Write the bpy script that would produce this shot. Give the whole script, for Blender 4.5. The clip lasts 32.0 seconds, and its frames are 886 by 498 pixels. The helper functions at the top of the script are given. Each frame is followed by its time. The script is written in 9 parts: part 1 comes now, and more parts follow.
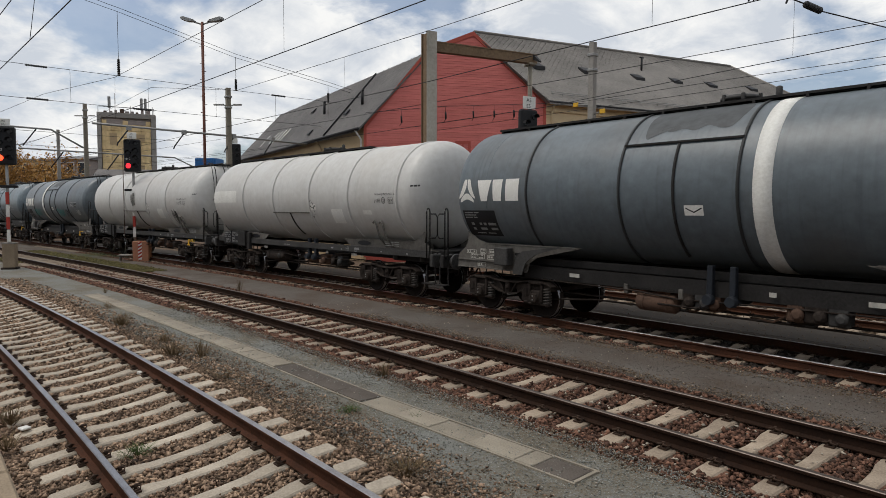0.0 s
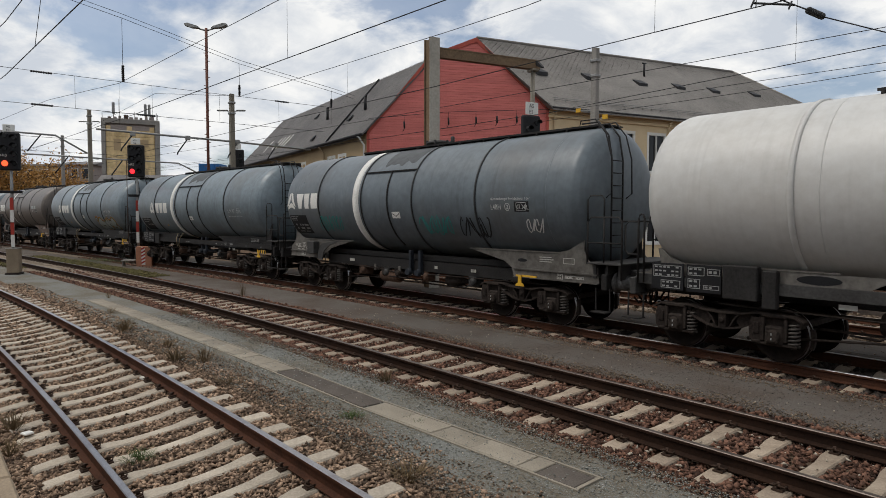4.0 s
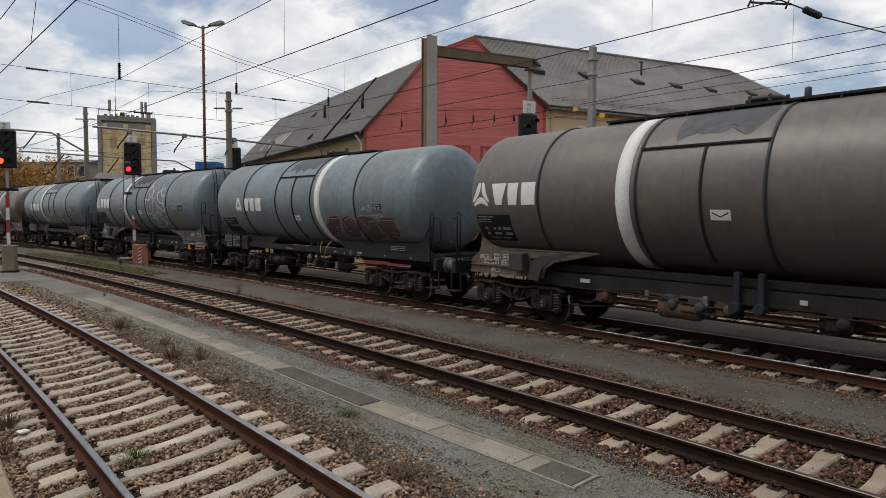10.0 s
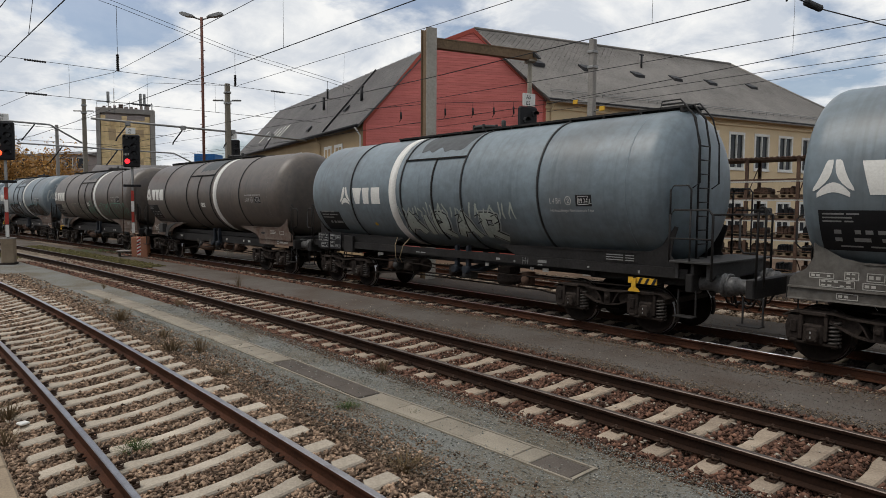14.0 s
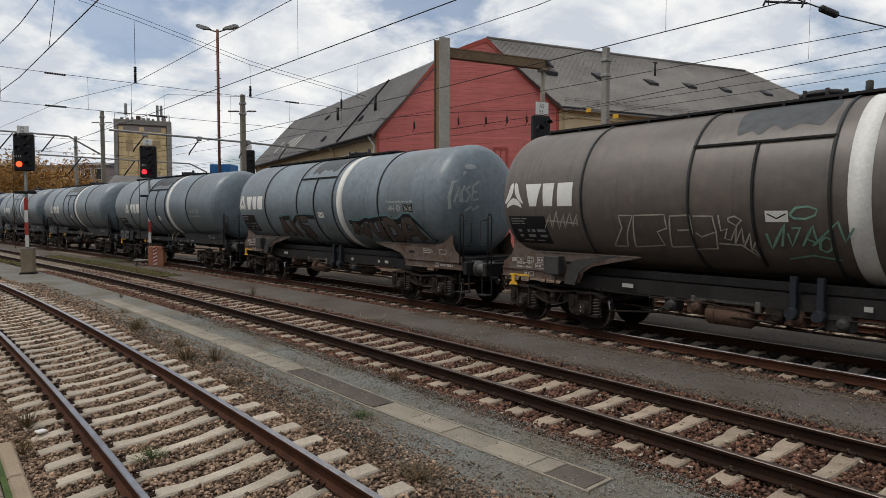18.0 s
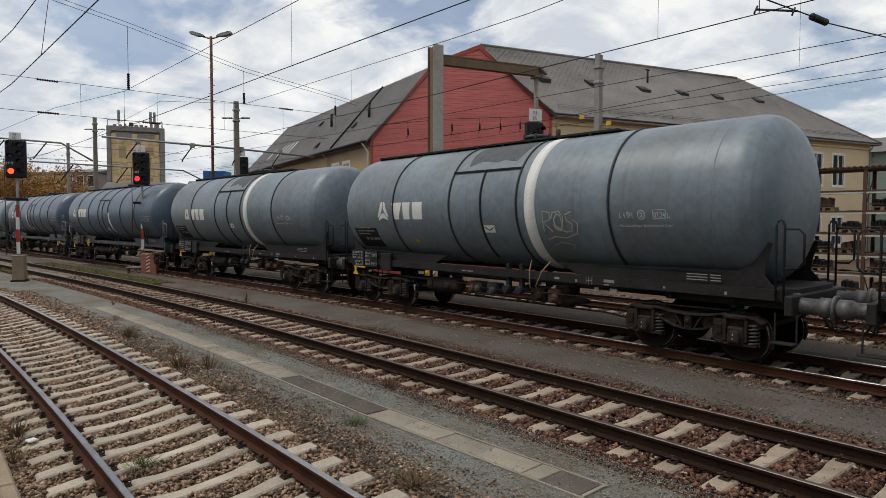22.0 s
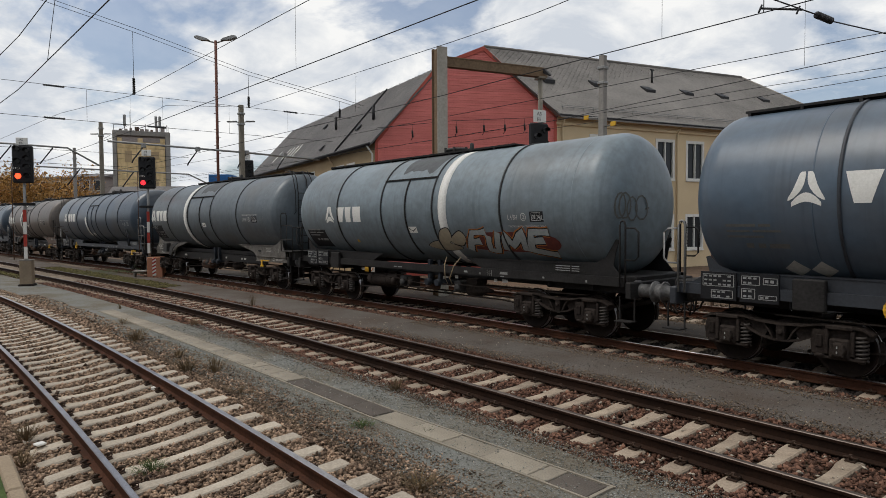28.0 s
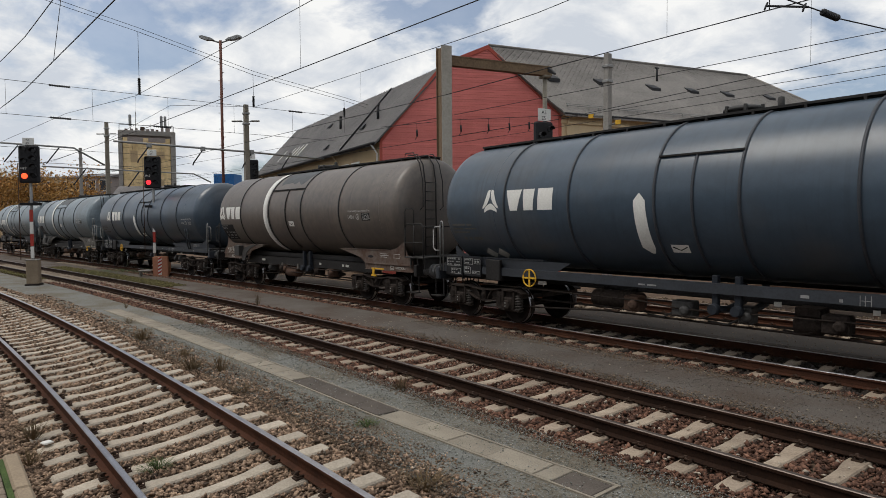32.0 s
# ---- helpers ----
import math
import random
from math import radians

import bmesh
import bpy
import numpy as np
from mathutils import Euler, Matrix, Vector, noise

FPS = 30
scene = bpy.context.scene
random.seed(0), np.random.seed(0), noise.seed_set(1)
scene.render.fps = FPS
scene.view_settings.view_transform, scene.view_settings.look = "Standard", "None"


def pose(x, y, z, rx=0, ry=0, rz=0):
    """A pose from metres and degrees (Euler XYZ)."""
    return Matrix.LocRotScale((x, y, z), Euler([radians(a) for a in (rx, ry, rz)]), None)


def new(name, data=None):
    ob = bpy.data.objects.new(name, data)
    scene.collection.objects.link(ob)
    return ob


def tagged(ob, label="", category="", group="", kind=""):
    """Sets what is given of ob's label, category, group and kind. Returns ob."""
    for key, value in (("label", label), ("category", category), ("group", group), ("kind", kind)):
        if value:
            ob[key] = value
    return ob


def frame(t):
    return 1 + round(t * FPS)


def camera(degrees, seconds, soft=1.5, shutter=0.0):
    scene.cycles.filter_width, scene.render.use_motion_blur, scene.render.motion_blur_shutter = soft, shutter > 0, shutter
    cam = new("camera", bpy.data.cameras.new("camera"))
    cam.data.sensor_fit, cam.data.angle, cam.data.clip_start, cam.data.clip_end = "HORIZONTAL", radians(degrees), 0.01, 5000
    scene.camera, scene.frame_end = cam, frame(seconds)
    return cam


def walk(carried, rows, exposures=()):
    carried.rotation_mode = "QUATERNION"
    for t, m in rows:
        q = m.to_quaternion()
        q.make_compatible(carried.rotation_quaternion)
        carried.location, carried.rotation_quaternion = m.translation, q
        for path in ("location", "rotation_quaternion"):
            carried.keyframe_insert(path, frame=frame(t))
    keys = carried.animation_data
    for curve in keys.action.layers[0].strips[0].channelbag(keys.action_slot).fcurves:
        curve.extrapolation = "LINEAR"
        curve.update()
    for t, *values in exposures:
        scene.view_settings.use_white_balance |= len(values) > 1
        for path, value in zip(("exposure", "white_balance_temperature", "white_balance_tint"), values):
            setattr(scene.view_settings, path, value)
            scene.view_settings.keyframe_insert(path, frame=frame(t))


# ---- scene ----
from itertools import chain

EYE = 2.514
cam = camera(69.575, 32.0, 0.55)
# seconds, turn to the left of the line square to the tracks, tilt, roll (degrees)
AIM = [
    (0, 49.622, -3.520, -0.166), (0.5, 49.557, -3.590, -0.148), (1, 49.499, -3.576, -0.186),
    (1.5, 49.483, -3.529, -0.177), (2, 49.507, -3.523, -0.230), (2.5, 49.617, -3.409, -0.181),
    (3, 49.681, -3.232, -0.204), (3.5, 49.795, -3.111, -0.173), (5.5, 49.952, -2.893, -0.261),
    (6, 49.921, -2.961, -0.258), (6.5, 49.890, -2.949, -0.330), (7, 49.832, -2.948, -0.348),
    (7.5, 49.749, -2.949, -0.334), (8, 49.701, -3.027, -0.299), (8.5, 49.667, -3.070, -0.242),
    (9, 49.580, -3.095, -0.273), (9.5, 49.587, -3.127, -0.226), (10, 49.605, -3.167, -0.288),
    (10.5, 49.645, -3.202, -0.263), (11, 49.664, -3.362, -0.277), (11.5, 49.674, -3.563, -0.309),
    (12, 49.612, -3.741, -0.366), (12.5, 49.604, -3.812, -0.366), (13, 49.502, -3.818, -0.346),
    (13.5, 49.492, -3.809, -0.363), (14, 49.534, -3.806, -0.387), (14.5, 49.582, -3.670, -0.368),
    (16.5, 50.402, -3.103, -0.242), (17, 50.536, -3.027, -0.268), (17.5, 50.684, -3.005, -0.159),
    (18, 50.753, -3.017, -0.172), (18.5, 50.635, -2.996, -0.189), (19, 50.572, -3.011, -0.103),
    (19.5, 50.497, -3.039, -0.110), (20, 50.431, -2.985, -0.130), (20.5, 50.323, -2.862, -0.139),
    (21, 50.301, -2.674, -0.171), (21.5, 50.260, -2.554, -0.142), (22, 50.216, -2.439, -0.084),
    (22.5, 50.189, -2.410, -0.138), (23, 50.233, -2.381, -0.204), (23.5, 50.174, -2.356, -0.301),
    (24, 50.257, -2.334, -0.255), (24.5, 50.266, -2.360, -0.215), (25, 50.283, -2.323, -0.269),
    (25.5, 50.214, -2.306, -0.258), (27.5, 50.576, -2.244, 0.169), (28, 50.678, -2.279, 0.320),
    (28.5, 50.814, -2.293, 0.441), (29, 50.883, -2.297, 0.487), (29.5, 50.944, -2.280, 0.559),
    (30, 51.018, -2.286, 0.580), (30.5, 51.043, -2.304, 0.591), (31, 50.983, -2.355, 0.572),
    (31.5, 51.058, -2.379, 0.498), (32, 51.099, -2.363, 0.423),
]

def aim(turn, tilt, roll):
    return pose(0, 0, EYE, 90 + tilt, 0, turn) @ pose(0, 0, 0, 0, 0, -roll)


walk(cam, [(t, aim(a, b, c)) for t, a, b, c in AIM], [(0.0, 0.1), (32.0, 0.1)])

# ---- sky and sun ----
SUN_TURN, SUN_HEIGHT = 215.0, 60.0
world = bpy.data.worlds.new("sky")
scene.world = world
world.use_nodes = True
wn, wl = world.node_tree.nodes, world.node_tree.links
wn.clear()


def wnode(kind, **values):
    n = wn.new(kind)
    for k, v in values.items():
        n.inputs[k].default_value = v
    return n


sky = wn.new("ShaderNodeTexSky")
sky.sky_type, sky.sun_disc = "NISHITA", False
sky.sun_elevation, sky.sun_rotation = radians(SUN_HEIGHT), radians(SUN_TURN)
sky.dust_density, sky.ozone_density = 2.0, 2.5
coords = wn.new("ShaderNodeTexCoord")
split = wn.new("ShaderNodeSeparateXYZ")
wl.new(coords.outputs["Generated"], split.inputs[0])
lift = wn.new("ShaderNodeMath")
lift.operation = "MAXIMUM"
lift.inputs[1].default_value = 0.0
wl.new(split.outputs["Z"], lift.inputs[0])
lift2 = wn.new("ShaderNodeMath")
lift2.operation = "ADD"
lift2.inputs[1].default_value = 0.3
wl.new(lift.outputs[0], lift2.inputs[0])
plane = []
for axis in "XY":
    d = wn.new("ShaderNodeMath")
    d.operation = "DIVIDE"
    wl.new(split.outputs[axis], d.inputs[0])
    wl.new(lift2.outputs[0], d.inputs[1])
    plane.append(d)
flat = wn.new("ShaderNodeCombineXYZ")
wl.new(plane[0].outputs[0], flat.inputs[0])
wl.new(plane[1].outputs[0], flat.inputs[1])
shifted = wn.new("ShaderNodeMapping")
shifted.inputs["Location"].default_value = (5.35, 0.45, 0.0)
wl.new(flat.outputs[0], shifted.inputs[0])
cloud = wnode("ShaderNodeTexNoise", Scale=1.9, Detail=9.0, Roughness=0.58, Distortion=0.25)
wl.new(shifted.outputs[0], cloud.inputs["Vector"])
cover = wn.new("ShaderNodeValToRGB")
cover.color_ramp.elements[0].position, cover.color_ramp.elements[1].position = 0.40, 0.50
cover.color_ramp.elements[0].color = (0.22, 0.22, 0.22, 1)
wl.new(cloud.outputs["Fac"], cover.inputs[0])
body = wnode("ShaderNodeTexNoise", Scale=3.6, Detail=8.0, Roughness=0.6, Distortion=0.3)
wl.new(shifted.outputs[0], body.inputs["Vector"])
shade = wn.new("ShaderNodeValToRGB")
shade.color_ramp.elements[0].position, shade.color_ramp.elements[1].position = 0.38, 0.60
shade.color_ramp.elements[0].color = (5.5, 5.9, 6.5, 1)
shade.color_ramp.elements[1].color = (8.5, 8.5, 8.4, 1)
wl.new(body.outputs["Fac"], shade.inputs[0])
mixed = wn.new("ShaderNodeMixRGB")
wl.new(cover.outputs[0], mixed.inputs[0])
wl.new(sky.outputs[0], mixed.inputs[1])
wl.new(shade.outputs[0], mixed.inputs[2])
back = wnode("ShaderNodeBackground", Strength=0.103)
wl.new(mixed.outputs[0], back.inputs[0])
wl.new(back.outputs[0], wn.new("ShaderNodeOutputWorld").inputs[0])

sun = new("sun", bpy.data.lights.new("sun", "SUN"))
sun.data.energy, sun.data.angle, sun.data.color = 1.6, radians(30), (1.0, 0.95, 0.87)
sun.rotation_euler = (radians(90 - SUN_HEIGHT), 0, radians(180 - SUN_TURN))

# ---- materials ----


def material(name, base, other=None, rough=0.7, metal=0.0, grain=30.0, blotch=1.5, relief=0.0, spread=0.0, island=0.0, glow=None, specular=0.22, stretch=None, low=0.35, high=0.65):
    """Two scales of noise between two colours, a bump, and a tint of its own for each object or loose piece."""
    m = bpy.data.materials.new(name)
    m.use_nodes = True
    n, l = m.node_tree.nodes, m.node_tree.links
    shader = n["Principled BSDF"]
    shader.inputs["Roughness"].default_value, shader.inputs["Metallic"].default_value = rough, metal
    shader.inputs["Specular IOR Level"].default_value = specular
    other = other or tuple(c * 0.75 for c in base)
    tc = n.new("ShaderNodeTexCoord")
    where = tc.outputs["Object"]
    if stretch:
        mp = n.new("ShaderNodeMapping")
        mp.inputs["Scale"].default_value = stretch
        l.new(where, mp.inputs[0])
        where = mp.outputs[0]
    big, small = n.new("ShaderNodeTexNoise"), n.new("ShaderNodeTexNoise")
    for tex, size, detail in ((big, blotch, 6), (small, grain, 4)):
        tex.inputs["Scale"].default_value, tex.inputs["Detail"].default_value = size, detail
        tex.inputs["Roughness"].default_value = 0.6
        l.new(where, tex.inputs["Vector"])
    add = n.new("ShaderNodeMath")
    add.operation = "MULTIPLY_ADD"
    add.inputs[1].default_value = 0.5
    l.new(small.outputs["Fac"], add.inputs[0])
    half = n.new("ShaderNodeMath")
    half.operation = "MULTIPLY"
    half.inputs[1].default_value = 0.5
    l.new(big.outputs["Fac"], half.inputs[0])
    l.new(half.outputs[0], add.inputs[2])
    ramp = n.new("ShaderNodeValToRGB")
    ramp.color_ramp.elements[0].position, ramp.color_ramp.elements[1].position = low, high
    ramp.color_ramp.elements[0].color, ramp.color_ramp.elements[1].color = (*other, 1), (*base, 1)
    l.new(add.outputs[0], ramp.inputs[0])
    out = ramp.outputs[0]
    for amount, node, socket in ((spread, "ShaderNodeObjectInfo", "Random"), (island, "ShaderNodeNewGeometry", "Random Per Island")):
        if amount:
            info = n.new(node)
            scale = n.new("ShaderNodeMapRange")
            scale.inputs["To Min"].default_value, scale.inputs["To Max"].default_value = 1 - amount, 1 + amount
            l.new(info.outputs[socket], scale.inputs["Value"])
            mul = n.new("ShaderNodeVectorMath")
            mul.operation = "SCALE"
            l.new(out, mul.inputs[0])
            l.new(scale.outputs[0], mul.inputs["Scale"])
            out = mul.outputs[0]
    l.new(out, shader.inputs["Base Color"])
    if relief:
        bump = n.new("ShaderNodeBump")
        bump.inputs["Strength"].default_value, bump.inputs["Distance"].default_value = 0.6, relief
        l.new(small.outputs["Fac"], bump.inputs["Height"])
        l.new(bump.outputs[0], shader.inputs["Normal"])
    if glow:
        shader.inputs["Emission Color"].default_value = (*glow[:3], 1)
        shader.inputs["Emission Strength"].default_value = glow[3]
    return m


M = {
    "ground": material("earth_and_ballast", (0.15, 0.1, 0.066), (0.06, 0.041, 0.029), 0.95, grain=22, blotch=0.7, relief=0.03),
    "ballast": material("ballast_stone", (0.34, 0.24, 0.165), (0.088, 0.054, 0.037), 0.9, grain=14, blotch=3, island=0.75),
    # near-black: the shade beneath the train is put into this stone's colour
    "shaded_ballast": material("shade_darkened_stone", (0.055, 0.042, 0.034), (0.018, 0.014, 0.012), 0.8, grain=14, blotch=3, island=0.5),
    "rusty_ballast": material("rust_stained_stone", (0.17, 0.088, 0.058), (0.054, 0.028, 0.02), 0.9, grain=14, blotch=3, island=0.75),
    "grit": material("blue_grey_grit", (0.26, 0.262, 0.24), (0.13, 0.128, 0.112), 0.9, grain=30, blotch=3, island=0.45),
    "grit_brown": material("brown_grit", (0.21, 0.155, 0.108), (0.1, 0.074, 0.052), 0.9, grain=30, blotch=3, island=0.45),
    "path": material("grey_grit_path", (0.165, 0.167, 0.153), (0.118, 0.098, 0.07), 0.95, grain=40, relief=0.02, blotch=0.75, low=0.42, high=0.55),
    "asphalt": material("dark_grit_strip", (0.125, 0.112, 0.1), (0.075, 0.055, 0.042), 0.95, grain=60, relief=0.02, blotch=0.7, low=0.4, high=0.6),
    "strip": material("trodden_grey_strip", (0.085, 0.072, 0.06), (0.036, 0.03, 0.025), 0.9, grain=25, blotch=0.6, relief=0.006),
    "sleeper": material("concrete_sleeper", (0.47, 0.41, 0.33), (0.28, 0.24, 0.19), 0.9, grain=40, blotch=2.5, relief=0.006, spread=0.14),
    "sleeper_dirty": material("rust_dusted_sleeper", (0.36, 0.295, 0.225), (0.2, 0.155, 0.115), 0.9, grain=40, blotch=2.5, relief=0.006, spread=0.18),
    "grit_dark": material("dark_grit", (0.16, 0.148, 0.132), (0.085, 0.074, 0.064), 0.9, grain=30, blotch=3, island=0.4),
    "rail_side": material("rusty_rail_side", (0.036, 0.0185, 0.0115), (0.012, 0.0075, 0.0058), 0.75, grain=45, blotch=2, relief=0.003, specular=0.08),
    "rail_rust": material("brown_rail_side", (0.085, 0.036, 0.021), (0.03, 0.0145, 0.0095), 0.8, grain=45, blotch=2, relief=0.003, specular=0.08),
    "rail_top": material("worn_rail_top", (0.42, 0.41, 0.42), (0.22, 0.2, 0.2), 0.3, 1.0, grain=60, blotch=3),
    "rail_dull": material("dull_rail_top", (0.15, 0.125, 0.11), (0.085, 0.065, 0.055), 0.42, 0.6, grain=60, blotch=3),
    "clip": material("rusty_rail_clip", (0.07, 0.042, 0.029), (0.028, 0.019, 0.014), 0.8, grain=60, blotch=6, specular=0.15),
    "lid": material("concrete_trough_lid", (0.3, 0.265, 0.21), (0.185, 0.16, 0.125), 0.92, grain=45, blotch=2, relief=0.006, spread=0.12),
    "lid_dark": material("dirty_trough_lid", (0.115, 0.098, 0.083), (0.06, 0.05, 0.043), 0.95, grain=45, blotch=2, relief=0.006, spread=0.15),
    "edge": material("platform_edge_stone", (0.33, 0.26, 0.18), (0.2, 0.155, 0.11), 0.9, grain=50, blotch=2, relief=0.004),
    "paver": material("platform_paver", (0.25, 0.2, 0.15), (0.14, 0.11, 0.085), 0.9, grain=50, blotch=3, relief=0.004, spread=0.15),
    "moss_dry": material("olive_moss", (0.125, 0.11, 0.04), (0.07, 0.06, 0.026), 0.95, grain=20, blotch=3, island=0.4),
    "moss": material("green_moss", (0.07, 0.105, 0.03), (0.03, 0.05, 0.015), 0.95, grain=50, blotch=5, relief=0.01),
    "weed": material("dry_weed", (0.2, 0.14, 0.075), (0.085, 0.06, 0.032), 0.9, grain=30, blotch=4, spread=0.2),
    "grass": material("green_weed", (0.085, 0.115, 0.04), (0.04, 0.06, 0.02), 0.9, grain=30, blotch=4),
    "slate": material("slate_roof", (0.135, 0.126, 0.12), (0.06, 0.057, 0.057), 0.7, grain=9, blotch=0.35, relief=0.01, island=0.6),
    "slate_warm": material("weathered_slate_roof", (0.215, 0.2, 0.182), (0.105, 0.098, 0.09), 0.8, grain=9, blotch=0.35, relief=0.01, island=0.5),
    "red_board": material("red_painted_board", (0.66, 0.2, 0.175), (0.5, 0.14, 0.12), 0.75, grain=18, blotch=0.8, relief=0.003, spread=0.07),
    "red_trim": material("red_verge_trim", (0.46, 0.1, 0.075), (0.32, 0.07, 0.05), 0.7, grain=18, blotch=1),
    "cream": material("cream_render", (0.66, 0.53, 0.34), (0.54, 0.42, 0.265), 0.92, grain=20, blotch=0.5, relief=0.004),
    "ochre": material("ochre_render", (0.46, 0.34, 0.2), (0.32, 0.235, 0.14), 0.92, grain=20, blotch=0.5, relief=0.004),
    "yellow_wall": material("faded_yellow_panel", (0.78, 0.6, 0.33), (0.46, 0.33, 0.17), 0.9, relief=0.003, grain=1.2, blotch=0.3),
    "concrete": material("grey_concrete", (0.3, 0.28, 0.255), (0.18, 0.17, 0.155), 0.9, grain=16, blotch=0.7, relief=0.004),
    "mast": material("weathered_mast_steel", (0.25, 0.225, 0.18), (0.13, 0.115, 0.09), 0.7, grain=14, blotch=0.8),
    "beam_rust": material("rust_brown_beam", (0.2, 0.135, 0.08), (0.1, 0.066, 0.04), 0.7, grain=14, blotch=0.8),
    "post_pale": material("pale_post_face", (0.42, 0.39, 0.34), (0.28, 0.26, 0.22), 0.7, grain=14, blotch=0.8),
    "galv": material("galvanised_steel", (0.30, 0.30, 0.29), (0.19, 0.19, 0.185), 0.55, 0.5, grain=20, blotch=1.2),
    "rust": material("rusty_steel", (0.12, 0.07, 0.048), (0.045, 0.028, 0.02), 0.85, grain=25, blotch=1.5),
    "lamp_post": material("rust_brown_post", (0.16, 0.065, 0.045), (0.09, 0.04, 0.03), 0.7, grain=20, blotch=1),
    "wire": material("overhead_wire", (0.035, 0.035, 0.037), (0.022, 0.022, 0.023), 0.6, 0.3),
    "insulator": material("dark_insulator", (0.018, 0.017, 0.018), (0.012, 0.012, 0.012), 0.35),
    "black": material("matt_black_paint", (0.016, 0.016, 0.018), (0.010, 0.010, 0.011), 0.6, grain=40, blotch=3),
    "white": material("white_paint", (0.74, 0.73, 0.69), (0.58, 0.57, 0.53), 0.6, grain=30, blotch=2),
    "white_dirty": material("dirty_white_paint", (0.74, 0.735, 0.7), (0.55, 0.54, 0.5), 0.65, grain=20, blotch=1.2),
    "red_paint": material("red_paint", (0.42, 0.055, 0.04), (0.3, 0.04, 0.03), 0.6, grain=30, blotch=3),
    "yellow": material("yellow_paint", (0.72, 0.42, 0.035), (0.5, 0.28, 0.03), 0.6, grain=30, blotch=4),
    "orange_stand": material("orange_plastic_stand", (0.45, 0.2, 0.12), (0.33, 0.15, 0.09), 0.7, grain=30, blotch=3),
    "red_lamp": material("red_signal_lens", (0.5, 0.02, 0.02), (0.4, 0.02, 0.02), 0.3, glow=(1.0, 0.02, 0.03, 2.2)),
    "orange_lamp": material("orange_red_signal_lens", (0.5, 0.1, 0.02), (0.4, 0.08, 0.02), 0.3, glow=(1.0, 0.06, 0.02, 2.6)),
    "lens": material("dark_signal_lens", (0.01, 0.011, 0.013), None, 0.12),
    "blue": material("blue_sheet", (0.03, 0.14, 0.36), (0.02, 0.1, 0.27), 0.6, grain=6, blotch=1),
    "green_wall": material("grey_green_wall", (0.25, 0.30, 0.26), (0.18, 0.22, 0.19), 0.85, grain=8, blotch=1),
    "far_wall": material("far_grey_wall", (0.30, 0.26, 0.24), (0.22, 0.19, 0.175), 0.9, grain=4, blotch=0.4),
    "glass": material("dark_window_glass", (0.03, 0.033, 0.036), (0.02, 0.022, 0.025), 0.08, grain=3, blotch=1),
    "curtain": material("pale_curtain", (0.34, 0.33, 0.30), (0.25, 0.24, 0.22), 0.9, grain=8, blotch=2, stretch=(6, 6, 0.3)),
    "wood": material("weathered_timber", (0.27, 0.20, 0.13), (0.14, 0.10, 0.065), 0.85, grain=20, blotch=2, spread=0.2, stretch=(1, 6, 6)),
    "leaf_yellow": material("autumn_leaf", (0.52, 0.31, 0.1), (0.3, 0.16, 0.05), 0.8, grain=12, blotch=0.5, island=0.45),
    "bark": material("tree_bark", (0.09, 0.07, 0.055), (0.05, 0.04, 0.03), 0.9, grain=20, blotch=2),
    "hill": material("far_woodland", (0.075, 0.085, 0.075), (0.045, 0.05, 0.045), 0.95, grain=0.2, blotch=0.02),
    "frame": material("dirty_black_frame", (0.032, 0.03, 0.029), (0.012, 0.011, 0.0105), 0.62, grain=22, blotch=1.6, relief=0.002, specular=0.18),
    "frame_grey": material("dirty_grey_frame", (0.06, 0.058, 0.056), (0.026, 0.025, 0.024), 0.62, grain=22, blotch=1.6, relief=0.002, specular=0.25),
    "frame_blue": material("blue_grey_frame", (0.04, 0.045, 0.054), (0.024, 0.027, 0.032), 0.5, grain=22, blotch=1.6, specular=0.4),
    "saddle": material("dusty_grey_saddle", (0.15, 0.14, 0.125), (0.06, 0.053, 0.046), 0.75, spread=0.25, specular=0.3, grain=9, blotch=1.6, relief=0.002),
    "saddle_rust": material("rust_stained_saddle", (0.15, 0.125, 0.105), (0.075, 0.037, 0.024), 0.8, specular=0.3, grain=9, blotch=1.4, relief=0.002),
    "bogie": material("dirty_bogie_steel", (0.046, 0.036, 0.03), (0.012, 0.009, 0.008), 0.8, grain=20, blotch=2.5, relief=0.003, specular=0.12),
    "wheel": material("rusty_wheel_disc", (0.026, 0.0175, 0.0135), (0.0085, 0.0062, 0.005), 0.7, grain=20, blotch=3, specular=0.12),
    "tread": material("polished_wheel_rim", (0.42, 0.42, 0.43), (0.24, 0.23, 0.23), 0.35, 1.0),
    "valve_blue": material("blue_black_valve_paint", (0.024, 0.029, 0.037), (0.012, 0.014, 0.018), 0.6, grain=20, blotch=2),
    "cable": material("cream_cable_sheath", (0.40, 0.32, 0.2), (0.27, 0.21, 0.13), 0.7, grain=30, blotch=3),
    "spill": material("dark_spill_stain", (0.06, 0.066, 0.07), (0.03, 0.032, 0.034), 0.55, grain=6, blotch=1.5, specular=0.4),
    # much darker than the tanks the rings sit on
    "ring": material("dark_ring_paint", (0.034, 0.036, 0.037), (0.018, 0.018, 0.018), 0.5, grain=20, blotch=2, specular=0.3),
    "spring": material("dark_spring_steel", (0.075, 0.064, 0.056), (0.035, 0.03, 0.027), 0.6, grain=30, blotch=3, specular=0.3),
    "buffer": material("grey_buffer_steel", (0.17, 0.168, 0.165), (0.06, 0.058, 0.056), 0.5, 0.3, grain=20, blotch=3),
    "plate": material("pale_data_plate", (0.48, 0.46, 0.42), (0.33, 0.32, 0.29), 0.7, grain=30, blotch=5),
